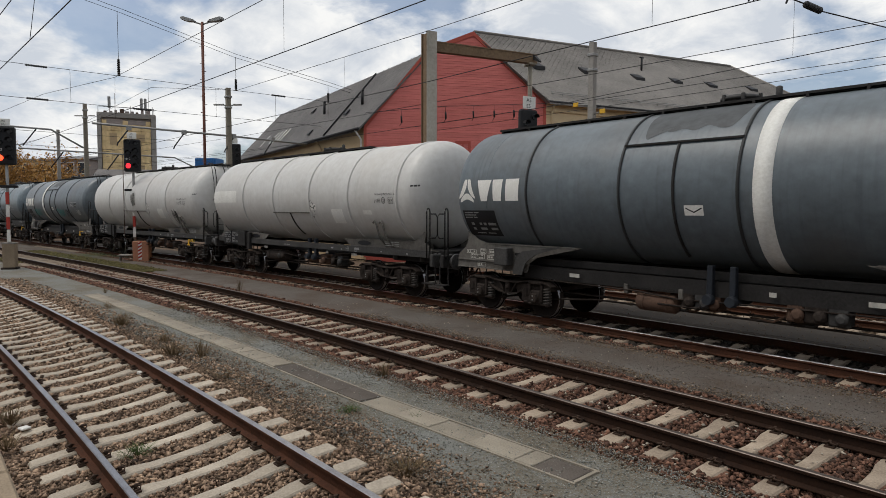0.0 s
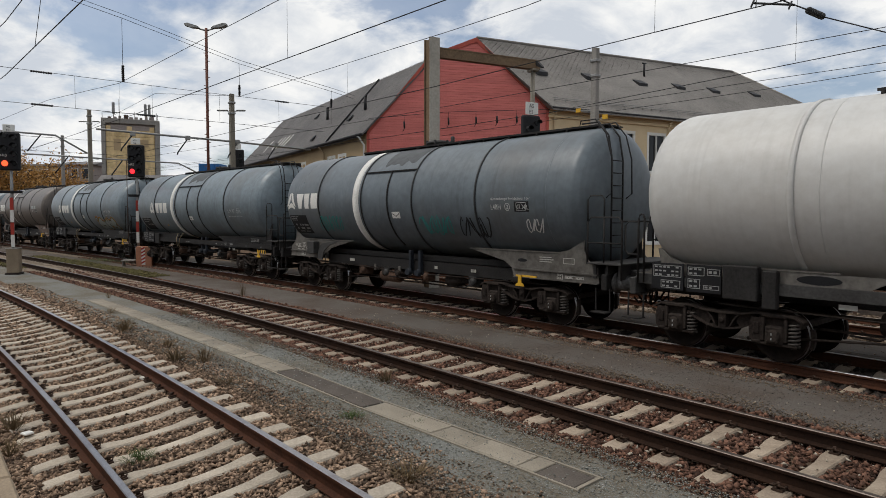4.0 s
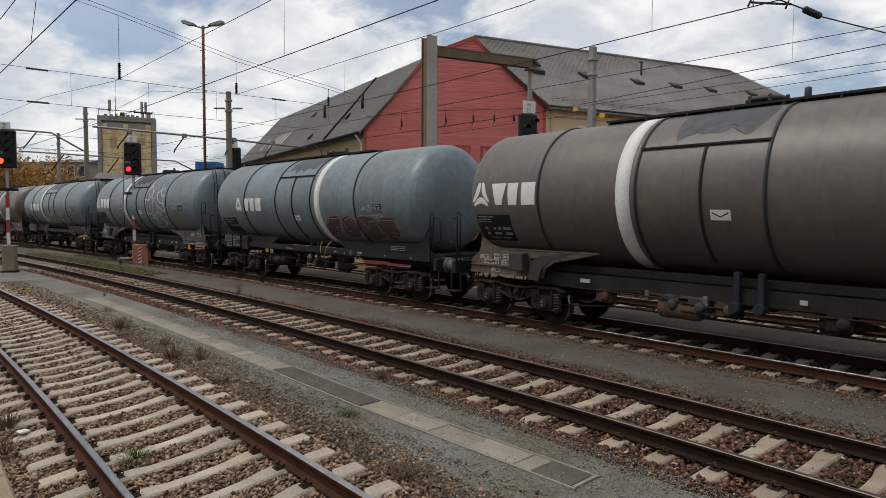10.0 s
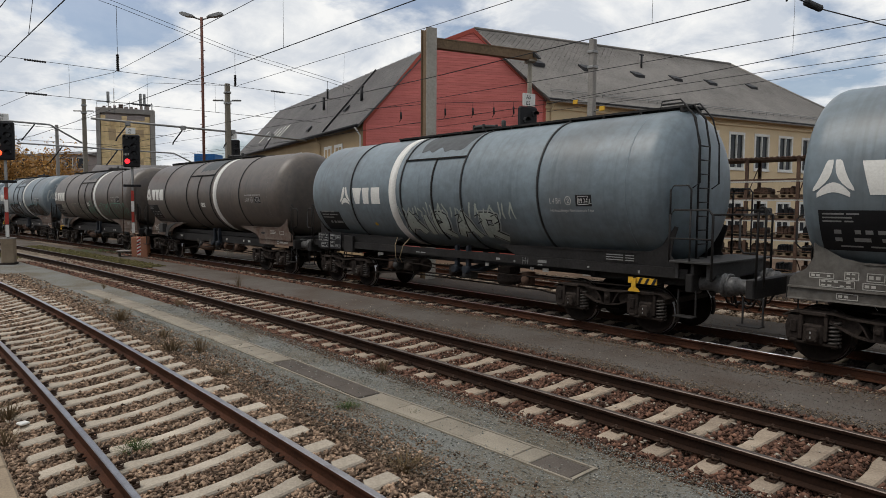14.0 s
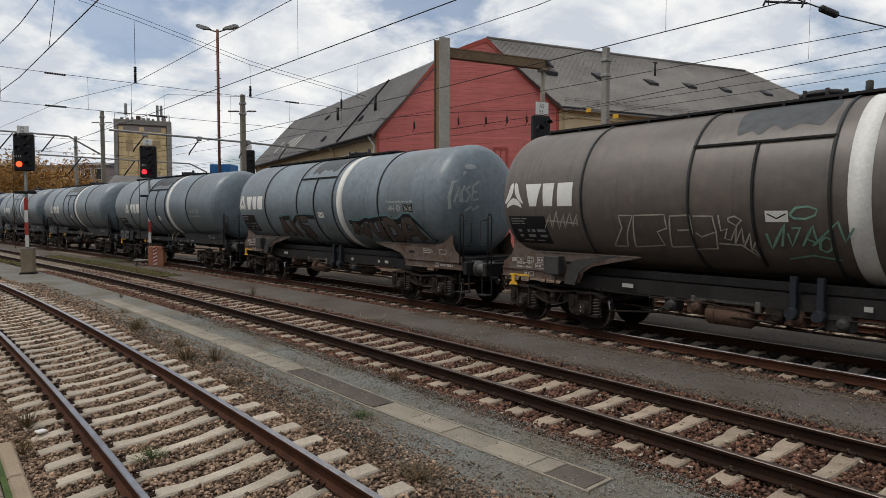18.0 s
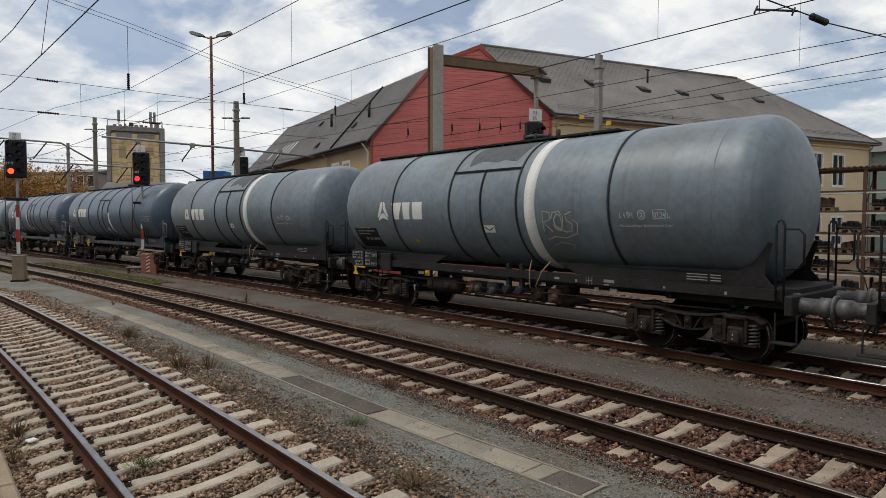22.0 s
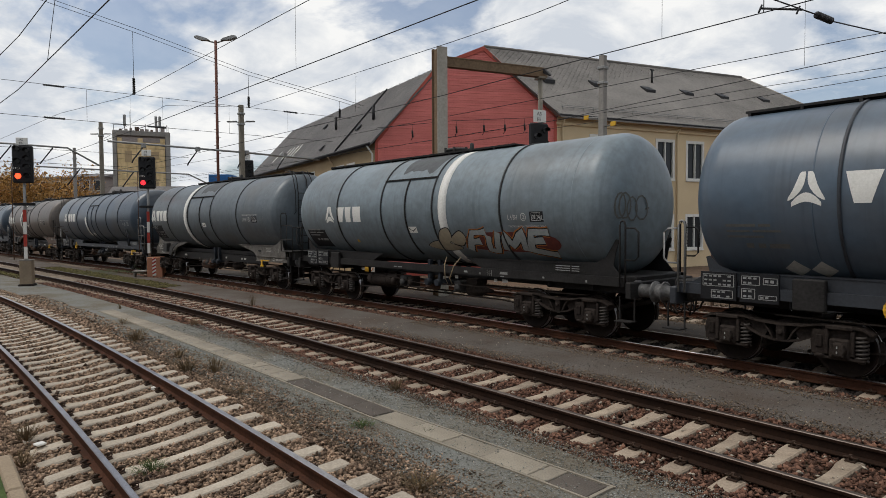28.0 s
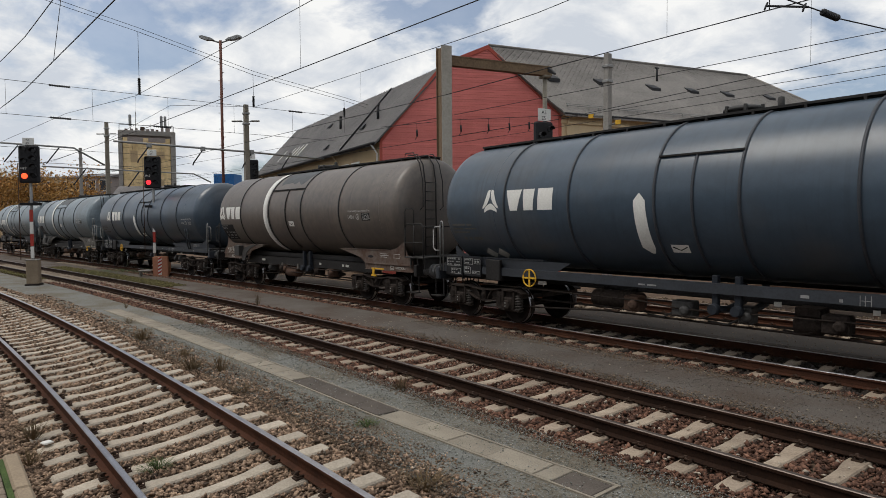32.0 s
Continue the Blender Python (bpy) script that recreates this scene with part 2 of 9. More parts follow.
    "tag_white": material("white_spray_paint", (0.60, 0.60, 0.575), (0.42, 0.42, 0.40), 0.7, grain=14, blotch=2),
    "tag_grey": material("faded_spray_paint", (0.30, 0.30, 0.29), (0.19, 0.19, 0.185), 0.7, grain=14, blotch=2),
    "tag_teal": material("teal_spray_paint", (0.06, 0.26, 0.24), (0.04, 0.17, 0.16), 0.7, grain=14, blotch=2),
    "tag_green": material("pale_green_spray_paint", (0.20, 0.37, 0.29), (0.12, 0.24, 0.19), 0.7, grain=14, blotch=2),
    "tag_yellow": material("mustard_spray_paint", (0.40, 0.31, 0.05), (0.28, 0.22, 0.04), 0.7, grain=14, blotch=2),
    "tag_orange": material("orange_spray_paint", (0.48, 0.17, 0.04), (0.34, 0.12, 0.03), 0.7, grain=14, blotch=2),
    "tag_pink": material("pinkish_spray_paint", (0.40, 0.27, 0.25), (0.27, 0.18, 0.17), 0.7, grain=14, blotch=2),
    "tag_silver": material("silver_spray_paint", (0.36, 0.39, 0.38), (0.25, 0.27, 0.265), 0.5, grain=14, blotch=2),
    "tag_green_silver": material("greenish_silver_spray_paint", (0.46, 0.5, 0.45), (0.28, 0.31, 0.275), 0.5, grain=14, blotch=2),
    "tag_faint": material("worn_pale_spray_paint", (0.15, 0.145, 0.13), (0.09, 0.088, 0.08), 0.7, grain=14, blotch=2),
    "tag_cream": material("faded_cream_spray_paint", (0.46, 0.44, 0.37), (0.28, 0.27, 0.22), 0.7, grain=14, blotch=2),
    "tag_red": material("dark_red_spray_paint", (0.16, 0.04, 0.03), (0.09, 0.028, 0.024), 0.6, grain=8, blotch=1),
    "tag_beige": material("beige_spray_paint", (0.36, 0.31, 0.22), (0.25, 0.21, 0.15), 0.6, grain=8, blotch=1),
    "tag_teal_pale": material("pale_teal_spray_paint", (0.16, 0.27, 0.28), (0.10, 0.18, 0.19), 0.6, grain=8, blotch=1),
    "tag_dark": material("dark_spray_paint", (0.02, 0.02, 0.022), (0.014, 0.014, 0.015), 0.6, grain=14, blotch=2),
    "tag_brown": material("brown_spray_paint", (0.11, 0.085, 0.07), (0.075, 0.06, 0.05), 0.7, grain=14, blotch=2),
}


def tank_paint(name, base, other, rough=0.42, streaks=0.35):
    """Old gloss paint on a tank: road dust that gathers in blotches, thin streaks that run down the side."""
    m = material(name, base, other, rough, grain=5.0, blotch=0.55, relief=0.0, specular=0.5, low=0.36, high=0.62)
    n, l = m.node_tree.nodes, m.node_tree.links
    shader = n["Principled BSDF"]
    old = shader.inputs["Base Color"].links[0].from_socket
    tc = n.new("ShaderNodeTexCoord")
    mp = n.new("ShaderNodeMapping")
    mp.inputs["Scale"].default_value = (5.0, 0.22, 0.22)
    l.new(tc.outputs["Object"], mp.inputs[0])
    streak = n.new("ShaderNodeTexNoise")
    streak.inputs["Scale"].default_value, streak.inputs["Detail"].default_value = 2.2, 6
    l.new(mp.outputs[0], streak.inputs["Vector"])
    ramp = n.new("ShaderNodeMapRange")
    ramp.inputs["From Min"].default_value, ramp.inputs["From Max"].default_value = 0.52, 0.75
    ramp.inputs["To Max"].default_value = streaks
    l.new(streak.outputs["Fac"], ramp.inputs["Value"])
    # brown road dust in wide drifts
    drift = n.new("ShaderNodeTexNoise")
    drift.inputs["Scale"].default_value, drift.inputs["Detail"].default_value = 0.42, 7
    l.new(tc.outputs["Object"], drift.inputs["Vector"])
    amount = n.new("ShaderNodeMapRange")
    amount.inputs["From Min"].default_value, amount.inputs["From Max"].default_value = 0.48, 0.72
    amount.inputs["To Max"].default_value = 0.6 if base[0] < 0.2 else 0.2
    l.new(drift.outputs["Fac"], amount.inputs["Value"])
    dust = n.new("ShaderNodeMixRGB")
    dust.inputs[2].default_value = (0.092, 0.08, 0.068, 1) if base[0] < 0.2 else (0.42, 0.36, 0.285, 1)
    l.new(amount.outputs[0], dust.inputs[0])
    l.new(old, dust.inputs[1])
    old = dust.outputs[0]
    mix = n.new("ShaderNodeMixRGB")
    mix.inputs[2].default_value = (*[c * 0.55 for c in other], 1)
    l.new(ramp.outputs[0], mix.inputs[0])
    l.new(old, mix.inputs[1])
    l.new(mix.outputs[0], shader.inputs["Base Color"])
    return m


TANK = {
    "grey": tank_paint("slate_grey_tank_paint", (0.168, 0.213, 0.239), (0.11, 0.134, 0.149), 0.4),
    "dark": tank_paint("anthracite_tank_paint", (0.114, 0.138, 0.155), (0.0732, 0.0878, 0.098), 0.41),
    "brown": tank_paint("dust_browned_tank_paint", (0.128, 0.104, 0.086), (0.08, 0.069, 0.061), 0.43),
    "blue": tank_paint("blue_grey_tank_paint", (0.078, 0.114, 0.156), (0.0562, 0.0827, 0.114), 0.36),
    "navy": tank_paint("navy_tank_paint", (0.0455, 0.069, 0.0966), (0.0331, 0.0497, 0.069), 0.34),
    "white": tank_paint("off_white_tank_paint", (0.521, 0.517, 0.496), (0.437, 0.424, 0.399), 0.45, 0.14),
}

# ---- mesh helpers ----


class Shape:
    """Vertices and faces gathered from simple solids; mesh() turns them into one mesh."""

    def __init__(self):
        self.v, self.f, self.smooth = [], [], []

    def put(self, verts, faces, smooth=False):
        k = len(self.v)
        self.v += [tuple(p) for p in verts]
        self.f += [tuple(i + k for i in face) for face in faces]
        self.smooth += [smooth] * len(faces)
        return self

    def box(self, x0, x1, y0, y1, z0, z1, c=0.0):
        """A box, with its edges chamfered by c."""
        c = min(c, abs(x1 - x0) / 2.5, abs(y1 - y0) / 2.5, abs(z1 - z0) / 2.5)
        if c <= 0:
            p = [(x, y, z) for z in (z0, z1) for y in (y0, y1) for x in (x0, x1)]
            return self.put(p, [(0, 2, 3, 1), (4, 5, 7, 6), (0, 1, 5, 4), (2, 6, 7, 3), (0, 4, 6, 2), (1, 3, 7, 5)])
        xs, ys, zs = (x0, x1), (y0, y1), (z0, z1)
        v, idx = [], {}
        for i in (0, 1):
            for j in (0, 1):
                for k in (0, 1):
                    sx, sy, sz = (c, -c)[i], (c, -c)[j], (c, -c)[k]
                    for a, p in (("x", (xs[i], ys[j] + sy, zs[k] + sz)), ("y", (xs[i] + sx, ys[j], zs[k] + sz)), ("z", (xs[i] + sx, ys[j] + sy, zs[k]))):
                        idx[i, j, k, a] = len(v)
                        v.append(p)
        g = lambda i, j, k, a: idx[i, j, k, a]
        faces = []
        for i in (0, 1):
            faces += [[g(i, 0, 0, "x"), g(i, 0, 1, "x"), g(i, 1, 1, "x"), g(i, 1, 0, "x")], [g(0, i, 0, "y"), g(1, i, 0, "y"), g(1, i, 1, "y"), g(0, i, 1, "y")], [g(0, 0, i, "z"), g(0, 1, i, "z"), g(1, 1, i, "z"), g(1, 0, i, "z")]]
            for j in (0, 1):
                faces += [[g(i, j, 0, "x"), g(i, j, 1, "x"), g(i, j, 1, "y"), g(i, j, 0, "y")], [g(i, 0, j, "x"), g(i, 1, j, "x"), g(i, 1, j, "z"), g(i, 0, j, "z")], [g(0, i, j, "y"), g(1, i, j, "y"), g(1, i, j, "z"), g(0, i, j, "z")]]
                for k in (0, 1):
                    faces.append([g(i, j, k, "x"), g(i, j, k, "y"), g(i, j, k, "z")])
        return self.put(v, faces)

    def prism(self, outline, y0, y1):
        """A closed outline of (x, z) pulled from y0 to y1."""
        n = len(outline)
        v = [(x, y0, z) for x, z in outline] + [(x, y1, z) for x, z in outline]
        return self.put(v, [tuple(range(n)), tuple(range(2 * n - 1, n - 1, -1))] + [(i, i + n, (i + 1) % n + n, (i + 1) % n) for i in range(n)])

    def tube(self, path, r, seg=8, closed=False):
        """A round bar along a line of points."""
        pts = [Vector(p) for p in path]
        rings = []
        for i, p in enumerate(pts):
            a = pts[i - 1] if i else (pts[-1] if closed else p)
            b = pts[i + 1] if i + 1 < len(pts) else (pts[0] if closed else p)
            d = (b - a).normalized()
            u = d.cross(Vector((0, 0, 1)) if abs(d.z) < 0.9 else Vector((1, 0, 0))).normalized()
            w = d.cross(u)
            rings.append([p + (u * math.cos(t) + w * math.sin(t)) * r for t in (2 * math.pi * k / seg for k in range(seg))])
        n = len(rings)
        faces = []
        for i in range(n if closed else n - 1):
            j = (i + 1) % n
            faces += [(i * seg + k, i * seg + (k + 1) % seg, j * seg + (k + 1) % seg, j * seg + k) for k in range(seg)]
        if not closed:
            faces += [tuple(range(seg - 1, -1, -1)), tuple(range((n - 1) * seg, n * seg))]
        return self.put(list(chain(*rings)), faces, True)

    def turn(self, profile, seg=32, axis="x", centre=(0, 0, 0), caps=True):
        """A profile of (along, radius) turned round an axis."""
        v = []
        for a, r in profile:
            for k in range(seg):
                t = 2 * math.pi * k / seg
                p = {"x": (a, r * math.cos(t), r * math.sin(t)), "y": (r * math.cos(t), a, r * math.sin(t)), "z": (r * math.cos(t), r * math.sin(t), a)}[axis]
                v.append([p[i] + centre[i] for i in range(3)])
        n = len(profile)
        faces = [(i * seg + k, i * seg + (k + 1) % seg, (i + 1) * seg + (k + 1) % seg, (i + 1) * seg + k) for i in range(n - 1) for k in range(seg)]
        self.put(v, faces, True)
        if caps:
            k0 = len(self.v) - len(v)
            self.f += [tuple(range(k0 + seg - 1, k0 - 1, -1)), tuple(range(k0 + (n - 1) * seg, k0 + n * seg))]
            self.smooth += [False, False]
        return self

    def moved(self, m):
        self.v = [tuple(m @ Vector(p)) for p in self.v]
        return self

    def mesh(self, name, *mats):
        me = bpy.data.meshes.new(name)
        me.from_pydata(self.v, [], self.f)
        me.polygons.foreach_set("use_smooth", self.smooth)
        for m in mats:
            me.materials.append(m)
        me.update()
        return me


def tidy(me):
    bm = bmesh.new()
    bm.from_mesh(me)
    bmesh.ops.recalc_face_normals(bm, faces=bm.faces)
    bm.to_mesh(me)
    bm.free()
    return me


KEPT = {}


def kept(key, make):
    """The mesh of that key, made once."""
    if key not in KEPT:
        KEPT[key] = make()
    return KEPT[key]


def part(name, me, parent, label="", at=None):
    ob = new(name, me)
    ob.parent = parent
    if at is not None:
        ob.matrix_basis = at
    if label:
        tagged(ob, label)
    return ob


def solid(name, shape, mat, parent=None, label="", at=None):
    return part(name, tidy(shape.mesh(name, mat)), parent, label, at)


def thing(name, label, category, group="", at=None, kind=""):
    ob = new(name)
    ob.empty_display_size = 0.2
    if at is not None:
        ob.matrix_basis = at
    return tagged(ob, label, category, group, kind)


# ---- the lines of the tracks ----
BEND_FROM, BEND_TO, RADIUS = 5.1, 35.5, 285.0
TRACK = {"a": 2.30, "b": 7.377, "c": 12.271, "d": 17.6}
GAUGE = 1.507
CANT, DROP = radians(6.0), 0.05


def along(s, y0, side=0.0, z=0.0):
    """The place at arc length s on a line that is y0 from the camera where the tracks are straight, and its heading."""
    # all the lines bend round one centre
    centre = TRACK["c"] - RADIUS
    radius = y0 + side - centre
    a = min(max(-s - BEND_FROM, 0.0), BEND_TO - BEND_FROM)
    b = max(-s - BEND_TO, 0.0)
    t = a / RADIUS
    x = -min(-s, BEND_FROM) - radius * math.sin(t) - b * math.cos(t)
    y = centre + radius * math.cos(t) - b * math.sin(t)
    return Vector((x, y, z)), t


def on_track(s, y0, side=0.0, z=0.0):
    p, t = along(s, y0, side, z)
    return Matrix.Translation(p) @ Matrix.Rotation(t, 4, "Z")


def sweep(name, outline, y0, s0, s1, mats, faces_mat=None, parent=None, step=1.5):
    """An outline of (side, height) drawn along a track line."""
    n = max(2, int((s1 - s0) / step) + 1)
    k = len(outline)
    v = []
    for i in range(n):
        s = s0 + (s1 - s0) * i / (n - 1)
        for side, z in outline:
            v.append(along(s, y0, side, z)[0])
    me = bpy.data.meshes.new(name)
    faces = [(i * k + j, (i + 1) * k + j, (i + 1) * k + (j + 1) % k, i * k + (j + 1) % k) for i in range(n - 1) for j in range(k)]
    me.from_pydata(v, [], faces + [tuple(range(k)), tuple(range((n - 1) * k, n * k))])
    for m in mats:
        me.materials.append(m)
    if faces_mat:
        for i in range(n - 1):
            for j in range(k):
                me.polygons[i * k + j].material_index = faces_mat[j]
    ob = new(name, tidy(me))
    ob.parent = parent
    return ob


# ---- ground ----
def ground_sheet():
    xs = [-2500, -900, -400, -200] + [-120 + 2 * i for i in range(81)] + [60, 100, 200, 400, 900, 2500]
    ys = [-2500, -600, -150, -40, -10, -3] + [0.25 * i - 1 for i in range(40)] + [9 + 0.5 * i for i in range(29)] + [24, 28, 34, 45, 60, 90, 140, 250, 600, 2500]
    v = []
    for y in ys:
        for x in xs:
            near = max(0.0, 1 - math.hypot(x + 10, y - 6) / 60)
            z = -0.27 + 0.03 * near * noise.noise((x * 0.7, y * 1.1, 0.0))
            # the bed of the nearest track tips with its cant
            side = y + max(0.0, min(-x, BEND_TO) - BEND_FROM) ** 2 / (2 * RADIUS)
            if x > -60 and side < 3.4:
                z = -0.30 + (max(side, 0.6) - TRACK["a"]) * math.tan(CANT)
            v.append((x, y, z))
    n = len(xs)
    me = bpy.data.meshes.new("ground")
    me.from_pydata(v, [], [(j * n + i, j * n + i + 1, (j + 1) * n + i + 1, (j + 1) * n + i) for j in range(len(ys) - 1) for i in range(n - 1)])
    me.materials.append(M["ground"])
    return tagged(new("ground", me), "brown earth and ballast of a railway yard", "ground", kind="structure")


ground_sheet()


def flat_strip(name, y_near, y_far, s0, s1, z, mat, label, rough=0.008):
    """A strip of ground along the tracks with a slightly uneven top and ragged edges."""
    n, k = int((s1 - s0) / 0.5) + 1, 9
    v = []
    for i in range(n):
        s = s0 + (s1 - s0) * i / (n - 1)
        for j in range(k):
            side = y_near + (y_far - y_near) * j / (k - 1)
            if j in (0, k - 1):
                side += 0.09 * noise.noise((s * 1.3, j, 1.7))
            v.append(along(s, 0.0, side, z - (0.09 if j in (0, k - 1) else 0) + rough * noise.noise((s * 1.1, side * 2.0, 0.3)))[0])
    me = bpy.data.meshes.new(name)
    me.from_pydata(v, [], [(i * k + j, (i + 1) * k + j, (i + 1) * k + j + 1, i * k + j + 1) for i in range(n - 1) for j in range(k - 1)])
    me.materials.append(mat)
    return tagged(new(name, tidy(me)), label, "ground", kind="structure")


flat_strip("path", 3.95, 6.0, -75, 14, -0.165, M["path"], "grey grit path between two tracks")
flat_strip("yard_strip", 8.95, 10.9, -75, 14, -0.16, M["asphalt"], "dark grit strip beside the train's track")
flat_strip("pale_strip", 13.75, 15.7, -60, 20, -0.12, M["strip"], "trodden grey strip beyond the train's track", 0.003)

# ---- tracks ----
RAIL = [(-0.075, -0.172), (0.075, -0.172), (0.075, -0.162), (0.012, -0.140), (0.010, -0.052), (0.036, -0.038), (0.036, -0.008), (0.028, 0.0), (-0.028, 0.0), (-0.036, -0.008), (-0.036, -0.038), (-0.010, -0.052), (-0.012, -0.140), (-0.075, -0.162)]
RAIL_FACES = [0, 0, 0, 0, 0, 0, 1, 1, 1, 0, 0, 0, 0, 0]


def sleeper_mesh(mat):
    """A pre-stressed concrete sleeper: deep under the rails, thin and narrow in the middle."""
    sh = Shape()
    rows = []
    for y, half, top in ((-1.30, 0.105, -0.215), (-1.27, 0.115, -0.195), (-1.0, 0.12, -0.185), (-0.72, 0.12, -0.178), (-0.5, 0.118, -0.18), (-0.3, 0.097, -0.2), (0, 0.09, -0.205), (0.3, 0.097, -0.2), (0.5, 0.118, -0.18), (0.72, 0.12, -0.178), (1.0, 0.12, -0.185), (1.27, 0.115, -0.195), (1.30, 0.105, -0.215)):
        rows.append([(-half - 0.025, y, -0.33), (-half, y, top - 0.018), (-half + 0.018, y, top), (half - 0.018, y, top), (half, y, top - 0.018), (half + 0.025, y, -0.33)])
    v = list(chain(*rows))
    n = len(rows)
    sh.put(v, [(i * 6 + j, (i + 1) * 6 + j, (i + 1) * 6 + j + 1, i * 6 + j + 1) for i in range(n - 1) for j in range(5)] + [(0, 1, 2, 3, 4, 5), tuple(range((n - 1) * 6 + 5, (n - 1) * 6 - 1, -1))])
    return tidy(sh.mesh("sleeper", mat))


def fastening_mesh():
    """Spring clips, bolts and angled guide plates on both sides of one rail."""
    sh = Shape()
    for side in (-1, 1):
        sh.prism([(-0.055, -0.182), (0.055, -0.182), (0.05, -0.165), (-0.05, -0.165)], side * 0.08, side * 0.165)
        sh.tube([(-0.06, side * 0.075, -0.145), (-0.065, side * 0.15, -0.135), (-0.02, side * 0.17, -0.12), (0, side * 0.10, -0.115), (0.02, side * 0.17, -0.12), (0.065, side * 0.15, -0.135), (0.06, side * 0.075, -0.145)], 0.011, 5)
        sh.turn([(-0.16, 0.02), (-0.105, 0.02), (-0.10, 0.016)], 6, "z", (0, side * 0.125, 0))
    return tidy(sh.mesh("rail_fastening", M["clip"]))


def track(key, label, s0, s1, rail_mats, sleeper_from, sleeper_to, phase=0.0, cant=0.0, drop=0.0):
    """Two rails on sleepers; cant tips the track towards the inside of the bend."""
    y0 = TRACK[key]
    t = thing("railway_track", label, "railway track", kind="structure")
    for side in (-GAUGE / 2, GAUGE / 2):
        dz = side * math.tan(cant) - drop
        sweep("rail", [(side + a, b + dz) for a, b in RAIL], y0, s0, s1, rail_mats, RAIL_FACES, t)
    s = sleeper_from + phase
    while s < sleeper_to:
        m = on_track(s, y0) @ Matrix.Translation((0, 0, -drop)) @ Matrix.Rotation(cant, 4, "X")
        part("sleeper", kept(("sleeper", key == "a"), lambda: sleeper_mesh(M["sleeper" if key == "a" else "sleeper_dirty"])), t, at=m @ pose(0, random.uniform(-0.012, 0.012), random.uniform(-0.006, 0.004), 0, 0, random.uniform(-0.6, 0.6)))
        for side in (-GAUGE / 2, GAUGE / 2):
            part("rail_fastening", kept("fastening", fastening_mesh), t, at=m @ pose(0, side, 0))
        s += 0.6
    return t


track("a", "curved track with shiny rails on pale concrete sleepers", -90, 30, (M["rail_rust"], M["rail_top"]), -46.6, 3.0, 0.25, CANT, DROP)
track("b", "dark railed track on concrete sleepers in rust-stained ballast", -90, 40, (M["rail_side"], M["rail_dull"]), -55.0, 5.0, 0.23)
track("c", "brown railed track that carries the train", -420, 330, (M["rail_rust"], M["rail_top"]), -55.0, 8.0, 0.0)
track("d", "rusty siding beyond the train", -24, 40, (M["rail_rust"], M["rail_dull"]), -23.0, 8.0, 0.1)


def stones(name, label, bands, mat, seed, phase=None, lean=None):
    """Loose broken stones, each a small solid of its own, in bands of (near, far, from, to, number, height, size)."""
    rng = np.random.default_rng(seed)
    base = np.array([(1, 0, 0), (-1, 0, 0), (0, 1, 0), (0, -1, 0), (0, 0, 1), (0, 0, -1)], float)
    tri = np.array([(0, 2, 4), (2, 1, 4), (1, 3, 4), (3, 0, 4), (2, 0, 5), (1, 2, 5), (3, 1, 5), (0, 3, 5)])
    allv = []
    for near, far, s0, s1, count, z, size in bands:
        s = s0 + (s1 - s0) * rng.random(count)
        if phase is not None:
            # keep to the bays between the sleepers
            bay = np.floor((s - phase) / 0.6)
            s = phase + bay * 0.6 + 0.125 + 0.35 * rng.random(count)
        side = near + (far - near) * rng.random(count)
        centre = np.array([along(a, 0.0, b, 0.0)[0] for a, b in zip(s, side)])
        centre[:, 2] = z + rng.normal(0, 0.012, count) + ((side - TRACK["a"]) * math.tan(lean) - DROP if lean else 0.0)
        v = base[None] * (0.6 + 0.8 * rng.random((count, 6, 1))) + rng.normal(0, 0.28, (count, 6, 3))
        r = size * (0.55 + 0.9 * rng.random((count, 1, 1)))
        v = v * r * np.array([1.0, 1.0, 0.75])
        a = rng.random(count) * 6.283
        c, d = np.cos(a)[:, None], np.sin(a)[:, None]
        x, y = v[:, :, 0] * c - v[:, :, 1] * d, v[:, :, 0] * d + v[:, :, 1] * c
        allv.append(np.stack([x, y, v[:, :, 2]], 2) + centre[:, None])
    v = np.concatenate(allv)
    n = len(v)
    faces = (tri[None] + 6 * np.arange(n)[:, None, None]).reshape(-1, 3)
    me = bpy.data.meshes.new(name)
    me.vertices.add(n * 6)
    me.vertices.foreach_set("co", v.reshape(-1))
    me.loops.add(faces.size)
    me.loops.foreach_set("vertex_index", faces.reshape(-1).astype(np.int32))
    me.polygons.add(len(faces))
    me.polygons.foreach_set("loop_start", (3 * np.arange(len(faces))).astype(np.int32))
    me.update()
    me.materials.append(mat)
    return tagged(new(name, me), label, "ballast", kind="stuff")


stones("ballast_stones", "loose brown broken stone between sleepers", [(0.9, 3.65, -12, -1, 26000, -0.222, 0.024), (0.9, 3.65, -24, -12, 15000, -0.222, 0.03), (0.9, 3.65, -46, -24, 8000, -0.22, 0.042)], M["ballast"], 3, -46.35, CANT)
stones("ballast_shoulder", "loose brown broken stone beside the sleepers", [(3.55, 4.0, -14, -1, 6500, -0.20, 0.024), (3.55, 4.0, -40, -14, 4500, -0.20, 0.036), (3.95, 4.25, -14, -1, 3600, -0.168, 0.02), (4.2, 4.6, -14, -1, 1800, -0.17, 0.015), (3.95, 4.5, -30, -14, 2200, -0.17, 0.026), (0.35, 1.02, -14, -1, 9000, -0.40, 0.026), (0.35, 1.02, -40, -14, 6000, -0.40, 0.036)], M["ballast"], 6)
